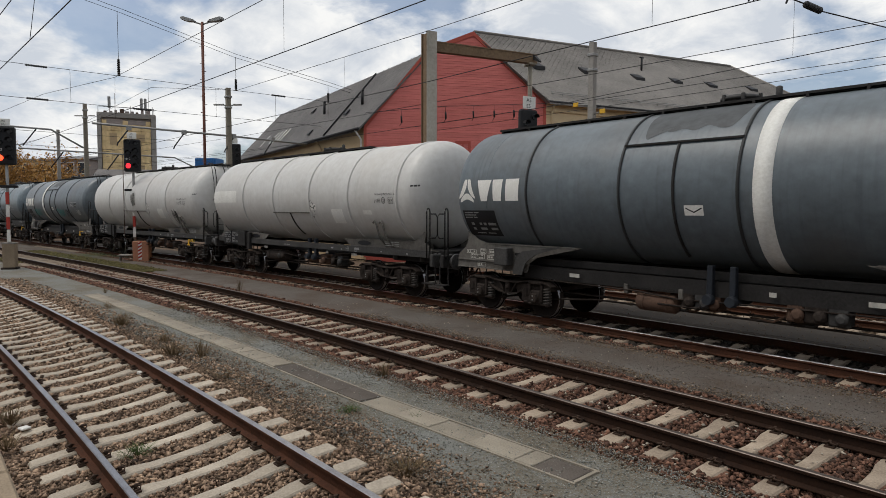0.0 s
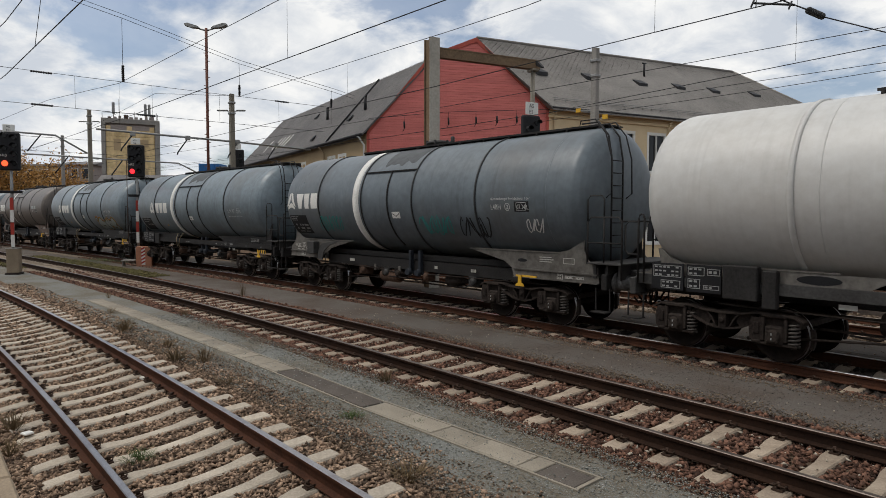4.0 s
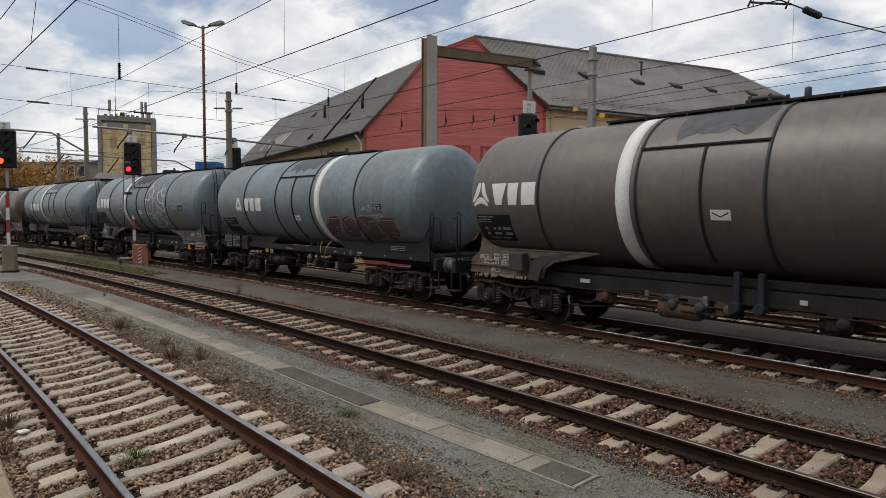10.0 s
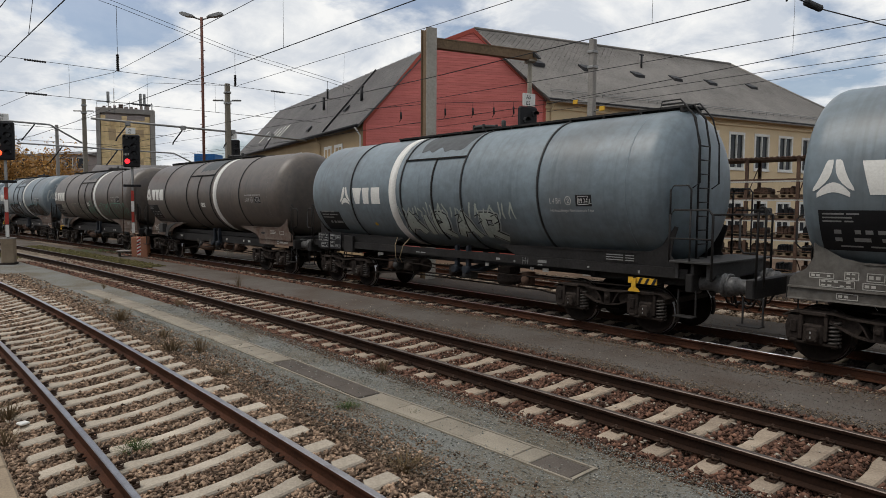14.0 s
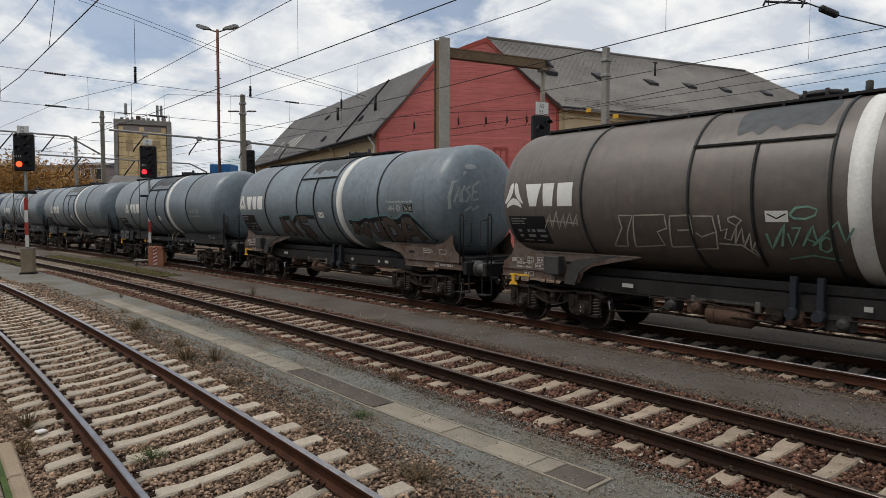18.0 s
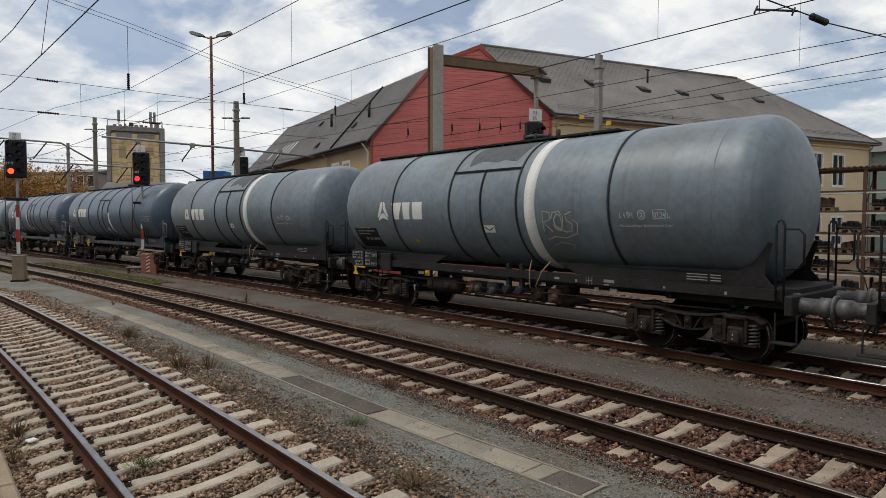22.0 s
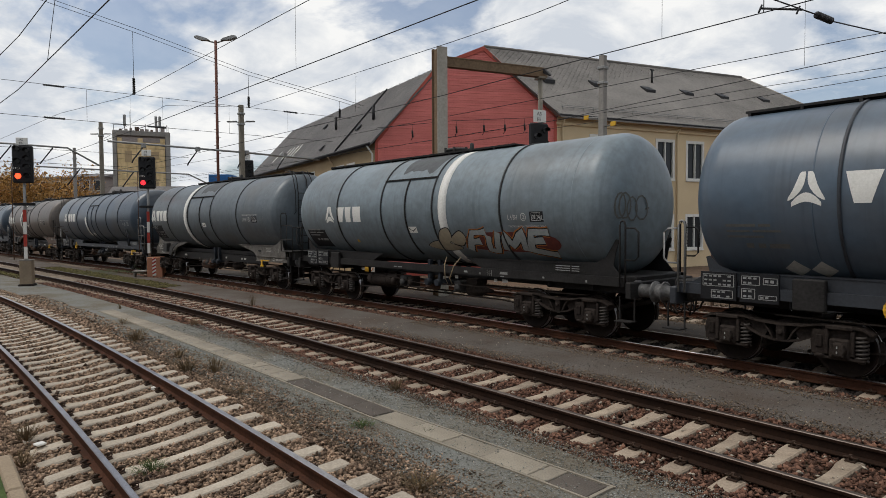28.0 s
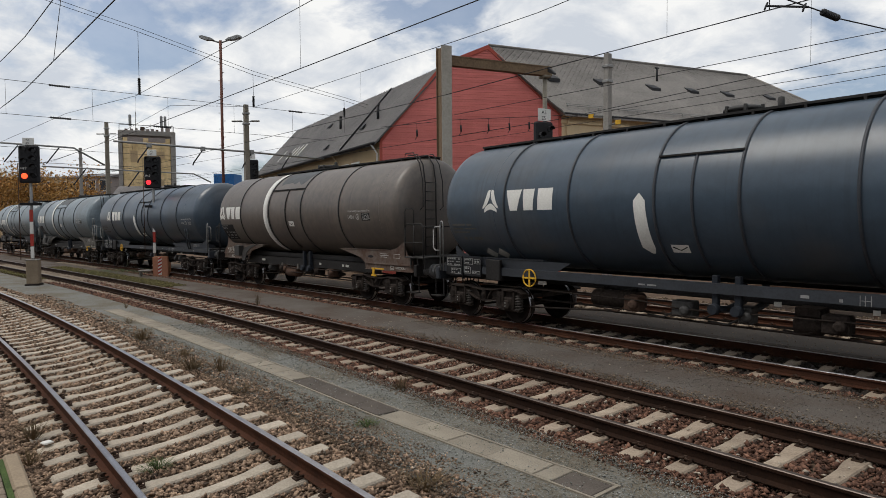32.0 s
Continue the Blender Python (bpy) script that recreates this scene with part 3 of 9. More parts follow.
stones("rusty_ballast_stones", "loose rust-red broken stone between sleepers", [(6.1, 8.66, -16, 1, 19000, -0.225, 0.029), (6.1, 8.66, -36, -16, 9500, -0.225, 0.04)], M["rusty_ballast"], 4, -54.77)
stones("rusty_ballast_shoulder", "loose rust-red broken stone beside the rails", [(5.75, 6.2, -16, 1, 8000, -0.20, 0.026), (5.8, 6.2, -36, -16, 4500, -0.20, 0.036), (8.55, 9.0, -16, 1, 5000, -0.20, 0.028), (8.55, 9.0, -36, -16, 3500, -0.20, 0.036), (10.7, 11.1, -18, 3, 6000, -0.20, 0.034), (10.7, 11.1, -45, -18, 4000, -0.20, 0.045)], M["rusty_ballast"], 7)
# stones below the wagons, coloured with the shade that falls there
stones("dark_ballast_stones", "loose stone under the train", [(10.9, 13.6, -18, 3, 10000, -0.235, 0.045), (10.9, 13.6, -45, -18, 5000, -0.235, 0.06)], M["shaded_ballast"], 8, -55.0)
stones("path_grit", "fine blue-grey grit over the path", [(3.9, 6.0, -9, 0, 30000, -0.168, 0.009), (3.9, 6.0, -18, -9, 14000, -0.168, 0.012)], M["grit"], 5)
stones("yard_grit", "fine dark grit over the strip", [(8.9, 10.9, -14, 2, 22000, -0.165, 0.009)], M["grit_dark"], 11)
stones("moss_tufts", "low olive moss in the grit between far tracks", [(8.7, 9.8, -48, -29, 5200, -0.15, 0.035), (5.9, 6.4, -60, -38, 1500, -0.16, 0.04)], M["moss_dry"], 12)
stones("pale_stones", "pale chips strewn over the rusty ballast", [(6.0, 8.8, -20, 1, 1300, -0.205, 0.022), (8.8, 10.9, -16, 2, 500, -0.16, 0.012), (4.0, 6.0, -14, -1, 500, -0.166, 0.012)], M["sleeper"], 14)
stones("far_grit", "grey-brown grit beyond the train", [(13.6, 16.2, -34, 8, 6000, -0.118, 0.012), (16.2, 20.5, -26, 6, 12000, -0.24, 0.045)], M["grit_brown"], 13)
stones("brown_grit", "brown grit strewn along the path's edges", [(3.75, 4.55, -16, 0, 12000, -0.168, 0.011), (5.6, 6.0, -16, 0, 6000, -0.168, 0.011), (8.9, 9.3, -14, 2, 4000, -0.163, 0.013), (10.3, 10.9, -14, 2, 7000, -0.163, 0.013)], M["grit_brown"], 9)

# ---- the long house beyond the train ----
HOUSE = thing("railway_house", "long railway house with slate roofs and a red gable", "house")
GABLE = pose(-28.4, 18.7, 0, 0, 0, 60.4)      # along the red gable, inwards is +y
FRONT = pose(-23.5, 27.4, 0, 0, 0, 76.4)      # along the cream front, inwards is +y
WING = pose(-28.4, 18.7, 0, 0, 0, 170.5)      # along the low wing, inwards is -y


def slates(name, e0, e1, r0, r1, mat, m, course=0.24, width=0.34, seed=1):
    """A roof slope laid with overlapping slates from the eave line to the ridge line."""
    rng = np.random.default_rng(seed)
    e0, e1, r0, r1 = (np.array(p, float) for p in (e0, e1, r0, r1))
    up = (r0 + r1 - e0 - e1) / 2
    rows = int(np.linalg.norm(up) / course)
    nrm = np.cross(e1 - e0, up)
    nrm = nrm / np.linalg.norm(nrm)
    if nrm[2] < 0:
        nrm = -nrm
    v, f = [], []
    for j in range(rows):
        a, b = e0 + (r0 - e0) * j / rows, e1 + (r1 - e1) * j / rows
        c, d = e0 + (r0 - e0) * min(1, (j + 1.1) / rows), e1 + (r1 - e1) * min(1, (j + 1.1) / rows)
        n = max(1, int(np.linalg.norm(b - a) / width))
        for i in range(n):
            s, t = (i + 0.5 * (j % 2)) / n, min(1.0, (i + 1 + 0.5 * (j % 2)) / n - 0.012)
            h = 0.016 + 0.014 * rng.random()
            k = len(v)
            drop = (c - a) * 0.04 * rng.normal()
            v += [a + (b - a) * s + nrm * h - drop, a + (b - a) * t + nrm * h - drop, c + (d - c) * t, c + (d - c) * s, a + (b - a) * s - drop, a + (b - a) * t - drop]
            f += [(k, k + 1, k + 2, k + 3), (k + 4, k + 5, k + 1, k)]
    me = bpy.data.meshes.new(name)
    me.from_pydata([tuple(p) for p in v], [], f)
    me.materials.append(mat)
    return tagged(part(name, me, HOUSE, at=m), kind="stuff")


def slab_between(sh, pts, depth):
    """A flat polygon of points with a thickness straight down."""
    n = len(pts)
    v = [tuple(p) for p in pts] + [(p[0], p[1], p[2] - depth) for p in pts]
    sh.put(v, [tuple(range(n)), tuple(range(2 * n - 1, n - 1, -1))] + [(i, i + n, (i + 1) % n + n, (i + 1) % n) for i in range(n)])


# red gable wall: backing and one board after another
GABLE_TOP = [(0.0, 6.85), (3.36, 10.96), (5.85, 12.0), (9.95, 8.47)]


def gable_span(z):
    us = []
    for (u0, z0), (u1, z1) in zip(GABLE_TOP, GABLE_TOP[1:]):
        if min(z0, z1) <= z <= max(z0, z1):
            us.append(u0 + (u1 - u0) * (z - z0) / (z1 - z0))
    if z < 6.85:
        return 0.0, 9.95
    if z < 8.47:
        return min(us), 9.95
    return (min(us), max(us)) if len(us) > 1 else (5.85, 5.85)


sh = Shape().prism([(0, -0.3), (9.95, -0.3)] + GABLE_TOP[::-1], 0.02, 0.32)
solid("gable_wall", sh, M["red_trim"], HOUSE, "red boarded gable wall", GABLE)
z = 0.3
PITCH = 0.13
while z < 11.9:
    (a0, b0), (a1, b1) = gable_span(z), gable_span(min(z + PITCH - 0.008, 11.95))
    if b0 - a0 > 0.3:
        sh = Shape().put([(a0, -0.012, z), (b0, -0.012, z), (b1, 0.004, z + PITCH - 0.008), (a1, 0.004, z + PITCH - 0.008), (a0, 0.03, z), (b0, 0.03, z), (b1, 0.03, z + PITCH - 0.008), (a1, 0.03, z + PITCH - 0.008)], [(0, 1, 2, 3), (7, 6, 5, 4), (0, 4, 5, 1), (1, 5, 6, 2), (2, 6, 7, 3), (3, 7, 4, 0)])
        solid("board", sh, M["red_board"], HOUSE, at=GABLE)
    z += PITCH
sh = Shape()
for (u0, z0), (u1, z1) in zip(GABLE_TOP, GABLE_TOP[1:]):
    sh.prism([(u0, z0 - 0.18), (u1, z1 - 0.18), (u1, z1 + 0.06), (u0, z0 + 0.06)], -0.06, 0.05)
sh.box(9.83, 9.99, -0.06, 0.05, 0, 8.5)
sh.box(-0.03, 0.12, -0.06, 0.05, 0, 6.8)
sh.box(3.3, 3.48, -0.05, 0.04, 0, 10.9)
solid("verge_board", sh, M["red_trim"], HOUSE, "red verge and corner boards", GABLE)


def window(m, u, z0, z1, w, name="window", blind=0.0, paint="white_dirty"):
    """A framed window with two casements, a sill and panes set back in the wall."""
    win = part(name, tidy(Shape().box(u - w / 2 - 0.12, u + w / 2 + 0.12, -0.10, 0.02, z0 - 0.16, z0 - 0.06, 0.01).mesh("sill", M[paint])), HOUSE, "white framed window" if paint == "white_dirty" else "small dark window framed in red", m)
    sh = Shape()
    for a, b, c, d in ((u - w / 2 - 0.12, u - w / 2 + 0.03, z0 - 0.05, z1 + 0.12), (u + w / 2 - 0.03, u + w / 2 + 0.12, z0 - 0.05, z1 + 0.12), (u - w / 2, u + w / 2, z1 - 0.05, z1 + 0.12), (u - w / 2, u + w / 2, z0 - 0.05, z0 + 0.05), (u - 0.03, u + 0.03, z0, z1)):
        sh.box(a, b, -0.03, 0.10, c, d)
    solid("window_frame", sh, M[paint], win)
    for a, b in ((u - w / 2, u - 0.03), (u + 0.03, u + w / 2)):
        solid("pane", Shape().box(a, b, 0.09, 0.10, z0, z1), M["glass"], win)
    if blind:
        solid("curtain", Shape().box(u - w / 2, u + w / 2, 0.18, 0.2, z1 - (z1 - z0) * blind, z1), M["curtain"], win, "pale curtain")
    return win


# cream front with two rows of windows
WINDOWS = [3.07 + 2.49 * k for k in range(10)]
sh = Shape()
LEN_F = 29.3
for z0, z1 in ((-0.3, 0.9), (2.9, 5.2), (7.45, 8.55)):
    sh.box(0, LEN_F, 0, 0.4, z0, z1)
for z0, z1 in ((0.9, 2.9), (5.2, 7.45)):
    edge = 0.0
    for u in WINDOWS + [LEN_F + 0.65]:
        sh.box(edge, u - 0.65, 0, 0.4, z0, z1)
        edge = u + 0.65
sh.box(LEN_F - 0.4, LEN_F, 0.4, 14, -0.3, 8.55)
solid("wall", sh, M["cream"], HOUSE, "cream rendered front wall", FRONT)
solid("room_floor", Shape().box(0.2, LEN_F - 0.4, 0.4, 5, 3.3, 3.5), M["wood"], HOUSE, at=FRONT)
solid("back_wall", Shape().box(0.2, LEN_F - 0.4, 5, 5.2, -0.3, 8.5), M["far_wall"], HOUSE, at=FRONT)
solid("cornice", Shape().box(-0.05, LEN_F + 0.1, -0.12, 0.0, 7.95, 8.1, 0.02).box(-0.05, LEN_F + 0.15, -0.28, 0.0, 8.35, 8.5, 0.03), M["cream"], HOUSE, at=FRONT)
for k, u in enumerate(WINDOWS):
    window(FRONT, u, 5.2, 7.45, 1.3, blind=(0.0, 0.3, 0.45, 0.0, 0.5, 0.0, 0.0, 0.6, 0.3, 0.15)[k])
    window(FRONT, u, 0.9, 2.9, 1.3)
solid("gutter", Shape().tube([(-0.1, -0.5, 8.42), (LEN_F + 0.4, -0.5, 8.42)], 0.07, 8), M["wire"], HOUSE, "dark gutter", FRONT)
for u in (0.35, 8.95, LEN_F - 0.2):
    solid("downpipe", Shape().tube([(u, -0.45, 8.38), (u, -0.1, 7.9), (u, -0.1, 0)], 0.05, 8), M["galv"] if u > 20 else M["cream"], HOUSE, at=FRONT)
# roof of the front: street slope, hip, back slope
E0, E1, R0, R1 = (-0.1, -0.55, 8.42), (LEN_F + 0.5, -0.55, 8.42), (-0.6, 7.0, 13.9), (23.1, 7.0, 14.15)
slates("slate_covering", E0, E1, R0, R1, M["slate_warm"], FRONT, 0.22, 0.36, 2)
slates("slate_covering", E1, (LEN_F + 0.5, 14.5, 8.42), R1, R1, M["slate_warm"], FRONT, 0.22, 0.36, 3)
sh = Shape()
slab_between(sh, [(p[0], p[1], p[2] - 0.02) for p in (E0, E1, R1, R0)], 0.12)
slab_between(sh, [(p[0], p[1], p[2] - 0.02) for p in (E1, (LEN_F + 0.5, 14.5, 8.42), R1)], 0.12)
slab_between(sh, [(p[0], p[1], p[2] - 0.02) for p in (R0, R1, (LEN_F + 0.5, 14.5, 8.42), (-0.6, 14.5, 8.42))], 0.12)
solid("roof", sh, M["slate_warm"], HOUSE, "weathered grey slate roof", FRONT)
solid("ridge_tiles", Shape().tube([R0, R1], 0.11, 8).tube([R1, E1], 0.09, 8), M["slate_warm"], HOUSE, at=FRONT)


# the slates sweep on from the front slope to the gable's verge
TO_FRONT = FRONT.inverted() @ GABLE
V0, V1 = TO_FRONT @ Vector((9.97, 0.0, 8.5)), TO_FRONT @ Vector((5.85, 0.0, 12.03))
slates("slate_covering", V0, E0, V1, R0, M["slate_warm"], FRONT, 0.22, 0.36, 4)
sh = Shape()
slab_between(sh, [(p[0], p[1], p[2] - 0.03) for p in (V0, E0, V1)], 0.08)
slab_between(sh, [(p[0], p[1], p[2] - 0.03) for p in (E0, R0, V1)], 0.08)
solid("roof", sh, M["slate_warm"], HOUSE, "weathered grey slate roof", FRONT)


def on_slope(u, k):
    """A place on the front's street slope, k of the way up."""
    return Vector((u, -0.55 + 7.55 * k, 8.42 + 5.6 * k))


for u, k in ((1.6, 0.45), (5.46, 0.47), (9.79, 0.47), (13.42, 0.49), (16.94, 0.5), (21.53, 0.53)):
    p = on_slope(u, k)
    sh = Shape().prism([(0, 0), (0.0, 0.22), (0.62, 0.56), (0.62, 0.4)], -0.38, 0.38)
    m = FRONT @ Matrix.Translation(p) @ Matrix.Rotation(math.pi / 2, 4, "Z")
    solid("roof_vent", sh, M["wire"], HOUSE, "small dark roof vent", m)
p = on_slope(11.2, 0.66)
solid("vent_pipe", Shape().tube([p, p + Vector((0, 0, 0.9))], 0.07, 8).tube([p + Vector((-0.18, 0, 0.9)), p + Vector((0.18, 0, 0.9))], 0.05, 6), M["wire"], HOUSE, at=FRONT)
# snow guards above the eave
sh = Shape()
for i in range(40):
    p = on_slope(0.5 + 0.72 * i, 0.085)
    sh.tube([p, p + Vector((0, 0, 0.22))], 0.02, 4)
for dz in (0.1, 0.2):
    sh.tube([on_slope(0.4, 0.085) + Vector((0, 0, dz)), on_slope(28.8, 0.085) + Vector((0, 0, dz))], 0.018, 4)
solid("snow_guard", sh, M["galv"], HOUSE, at=FRONT)
# windows in the red gable
for u in (5.3, 6.7):
    window(GABLE, u, 4.5, 6.1, 0.62, paint="red_trim")

# the low wing with its steep slate roof
LEN_W = 26.5
sh = Shape().box(0, LEN_W, -0.4, 0, -0.3, 6.8)
sh.box(LEN_W - 0.4, LEN_W, -11.5, -0.4, -0.3, 6.8)
solid("wing_wall", sh, M["ochre"], HOUSE, "ochre rendered wall of the low wing", WING)
W_E0, W_E1 = (-0.15, 0.4, 6.72), (LEN_W + 0.5, 0.4, 6.72)
W_B0, W_B1 = (-1.2, -3.35, 10.96), (LEN_W - 0.4, -3.35, 10.96)
W_R0, W_R1 = (-2.05, -5.8, 12.0), (LEN_W - 2.6, -5.8, 12.0)
slates("slate_covering", W_E0, W_E1, W_B0, W_B1, M["slate"], WING, 0.24, 0.36, 5)
slates("slate_covering", W_B0, W_B1, W_R0, W_R1, M["slate"], WING, 0.24, 0.36, 6)
slates("slate_covering", W_E1, (LEN_W + 0.5, -12, 6.72), W_B1, (LEN_W - 0.4, -8.2, 10.96), M["slate"], WING, 0.24, 0.36, 7)
for q in ((W_E0, W_E1, W_B1, W_B0), (W_B0, W_B1, W_R1, W_R0), (W_E1, (LEN_W + 0.5, -12, 6.72), (LEN_W - 0.4, -8.2, 10.96), W_B1), ((2.5, -5.8, 12.0), W_R1, (LEN_W - 0.4, -8.2, 10.96), (2.5, -8.2, 10.96)), ((2.5, -8.2, 10.96), (LEN_W - 0.4, -8.2, 10.96), (LEN_W + 0.5, -12, 6.72), (2.5, -12, 6.72))):
    sh = Shape()
    slab_between(sh, [(p[0], p[1], p[2] - 0.02) for p in q], 0.12)
    solid("wing_roof", sh, M["slate"], HOUSE, "steep dark slate roof of the wing", WING)
solid("valley_strip", Shape().tube([(5.2, 0.3, 6.9), (5.6, -3.3, 10.96)], 0.05, 6).tube([(5.35, 0.3, 6.86), (5.75, -3.3, 10.93)], 0.03, 6), M["wire"], HOUSE, at=WING)
solid("gutter", Shape().tube([(-0.2, 0.45, 6.7), (LEN_W + 0.5, 0.45, 6.7)], 0.08, 8), M["wire"], HOUSE, "dark gutter", WING)
for u in (0.15, 6.2, 24.0):
    solid("downpipe", Shape().tube([(u, 0.45, 6.65), (u, 0.12, 6.2), (u, 0.12, 0)], 0.055, 8), M["white_dirty"] if u < 1 else M["ochre"], HOUSE, at=WING)
for u, k in ((2.9, 0.42), (9.8, 0.5)):
    p = Vector((u, 0.4 - 3.75 * k, 6.72 + 4.24 * k))
    solid("flue_pipe", Shape().tube([p, p + Vector((0, 0, 0.75))], 0.09, 8).tube([p + Vector((-0.16, 0, 0.78)), p + Vector((0.16, 0, 0.78))], 0.06, 6), M["wire"], HOUSE, "short black flue", WING)
for u, k in ((4.4, 0.3), (9.0, 0.12), (13.5, 0.62)):
    p = Vector((u, 0.4 - 3.75 * k, 6.72 + 4.24 * k + 0.05))
    sh = Shape().prism([(-0.02, 0.0), (0.26, 0.3), (0.26, 0.38), (-0.02, 0.1)], -0.2, 0.2)
    solid("roof_hatch", sh, M["wire"], HOUSE, "small dark roof hatch", WING @ Matrix.Translation(p) @ Matrix.Rotation(-math.pi / 2, 4, "Z"))
for u in (16.0, 17.0, 18.0, 19.0, 21.5):
    p = Vector((u, 0.4 - 3.75 * 0.3, 6.72 + 4.24 * 0.3 + 0.06))
    sh = Shape().put([(-0.13, 0.42, -0.46), (0.13, 0.42, -0.46), (0.13, -0.42, 0.48), (-0.13, -0.42, 0.48)], [(0, 1, 2, 3)])
    sh.put([(-0.13, 0.42, -0.56), (0.13, 0.42, -0.56), (0.13, -0.42, 0.38), (-0.13, -0.42, 0.38)], [(3, 2, 1, 0)])
    solid("skylight", sh, M["white_dirty"], HOUSE, "pale skylight strip", WING @ Matrix.Translation(p))
for u in (3.5, 5.2, 10.5, 13.5, 17.0):
    window(WING @ Matrix.Rotation(math.pi, 4, "Z") @ pose(-2 * u, 0, 0), u, 4.3, 5.9, 1.0)

# ---- span wire with hanging insulators before the gable ----
span = thing("span_wire", "thin wire with dark hanging insulators before the red gable", "wire", at=GABLE)
solid("wire", Shape().tube([(0.05, 0.0, 7.5), (0.05, -0.5, 7.5), (4.0, -0.5, 7.95), (9.9, -0.5, 8.3), (9.9, 0.0, 8.3)], 0.014, 5), M["wire"], span)
for u, z in ((1.9, 7.7), (4.25, 7.97), (5.75, 8.06), (6.9, 8.12), (8.0, 8.19)):
    sh = Shape().tube([(u, -0.5, z), (u, -0.5, z - 0.32)], 0.01, 5).tube([(u, -0.5, z - 0.3), (u + 0.02, -0.5, z - 0.66)], 0.05, 8).tube([(u + 0.02, -0.5, z - 0.64), (u - 0.08, -0.5, z - 0.82)], 0.018, 6)
    solid("insulator", sh, M["insulator"], span)


# ---- gantry with a hung signal ----
gantry = thing("signal_gantry", "weathered steel post with a cantilever beam over the siding", "signal gantry", at=pose(-18.1, 14.7, 0, 0, 0, -14.2))
sh = Shape().box(-0.24, 0.24, -0.02, 0.02, -0.3, 8.85).box(-0.24, -0.2, -0.2, 0.2, -0.3, 8.85, 0.01).box(0.2, 0.24, -0.2, 0.2, -0.3, 8.85, 0.01)
solid("post", sh, M["beam_rust"], gantry)
solid("post_face", Shape().box(-0.24, 0.2, -0.14, -0.1, -0.3, 8.8), M["beam_rust"], gantry)
# one face pale, the rest of the post brown
solid("flange", Shape().box(0.242, 0.262, -0.2, 0.2, -0.3, 8.85), M["post_pale"], gantry, "pale flange")
sh = Shape().box(-0.13, 0.13, 0.2, 4.6, 8.2, 8.24).box(-0.13, 0.13, 0.2, 4.6, 8.52, 8.56).box(-0.11, -0.09, 0.2, 4.6, 8.24, 8.52).box(0.09, 0.11, 0.2, 4.6, 8.24, 8.52)
solid("beam", sh, M["beam_rust"], gantry, "rust-brown box beam")
solid("end_bracket", Shape().prism([(-0.1, 8.56), (0.1, 8.56), (0.55, 8.2), (0.5, 8.16), (0, 8.4)], 4.4, 4.5), M["wire"], gantry)
sh = Shape().tube([(0, 4.35, 8.2), (0, 4.35, 4.6)], 0.09, 10).box(-0.22, 0.22, 4.2, 4.5, 8.12, 8.2, 0.01)
solid("hanger", sh, M["mast"], gantry)


def signal_head(t, m, w, h, columns, lit, plate_words, name, plate=(0.3, 0.48)):
    """A black light-signal head with hooded lenses, a route plate above and its name."""
    head = part("signal_head", tidy(Shape().box(-w / 2, w / 2, -0.1, 0.16, 0, h, 0.06).mesh("signal_head", M["black"])), t, "black signal head", m)
    for cx, cz in columns:
        solid("lens", Shape().turn([(-0.13, 0.085), (-0.105, 0.10), (-0.10, 0.06)], 16, "y", (cx, 0, cz)), M["lens"], head)
        o = [(cx + 0.13 * math.cos(a), cz + 0.13 * math.sin(a)) for a in (math.pi * k / 8 for k in range(9))]
        sh = Shape()
        sh.put([(x, -0.1, zz) for x, zz in o] + [(x, -0.3, zz) for x, zz in o], [(i, i + 1, i + 10, i + 9) for i in range(8)], True)
        part("hood", sh.mesh("hood", M["black"]), head)
    if lit:
        cx, cz, mat = lit
        solid("lit_lens", Shape().turn([(-0.15, 0.11), (-0.11, 0.125), (-0.10, 0.06)], 20, "y", (cx, 0, cz)), mat, head, "glowing red lamp")
    solid("route_plate", Shape().box(-plate[0], plate[0], -0.06, -0.03, h + 0.02, h + 0.02 + plate[1], 0.01), M["white_dirty"], head, "white plate with black letters")
    for k, word in enumerate(plate_words):
        me = words(word, 0.42 * plate[1], M["black"])
        part("plate_writing", me, head, at=pose(-0.3 * plate[1], -0.068, h + 0.02 + plate[1] * (0.56 - 0.47 * k), 90, 0, 0))
    if name:
        part("name_writing", words(name, 0.15, M["white"]), head, at=pose(-w / 2 + 0.06, -0.108, h * 0.36, 90, 0, 0))
    return head


def words(text, size, mat):
    cu = bpy.data.curves.new("writing", "FONT")
    cu.body, cu.size, cu.resolution_u = text, size, 3
    ob = bpy.data.objects.new("writing", cu)
    scene.collection.objects.link(ob)
    me = bpy.data.meshes.new_from_object(ob.evaluated_get(bpy.context.evaluated_depsgraph_get()))
    bpy.data.objects.remove(ob)
    me.materials.clear()
    me.materials.append(mat)
    return me


hung = thing("hung_signal", "black light signal hung from the gantry beam", "signal", "light signals", pose(-16.95, 18.75, 4.35, 0, 0, 78))
signal_head(hung, pose(0, 0, 0), 0.8, 2.05, [(0.2, 1.75), (-0.2, 1.5), (0.2, 1.2), (0.2, 0.6), (-0.2, 0.35)], None, ("A5", "E5"), "")
solid("bracket", Shape().box(-0.3, 0.3, 0.16, 0.26, 0.3, 1.9, 0.01), M["galv"], hung)


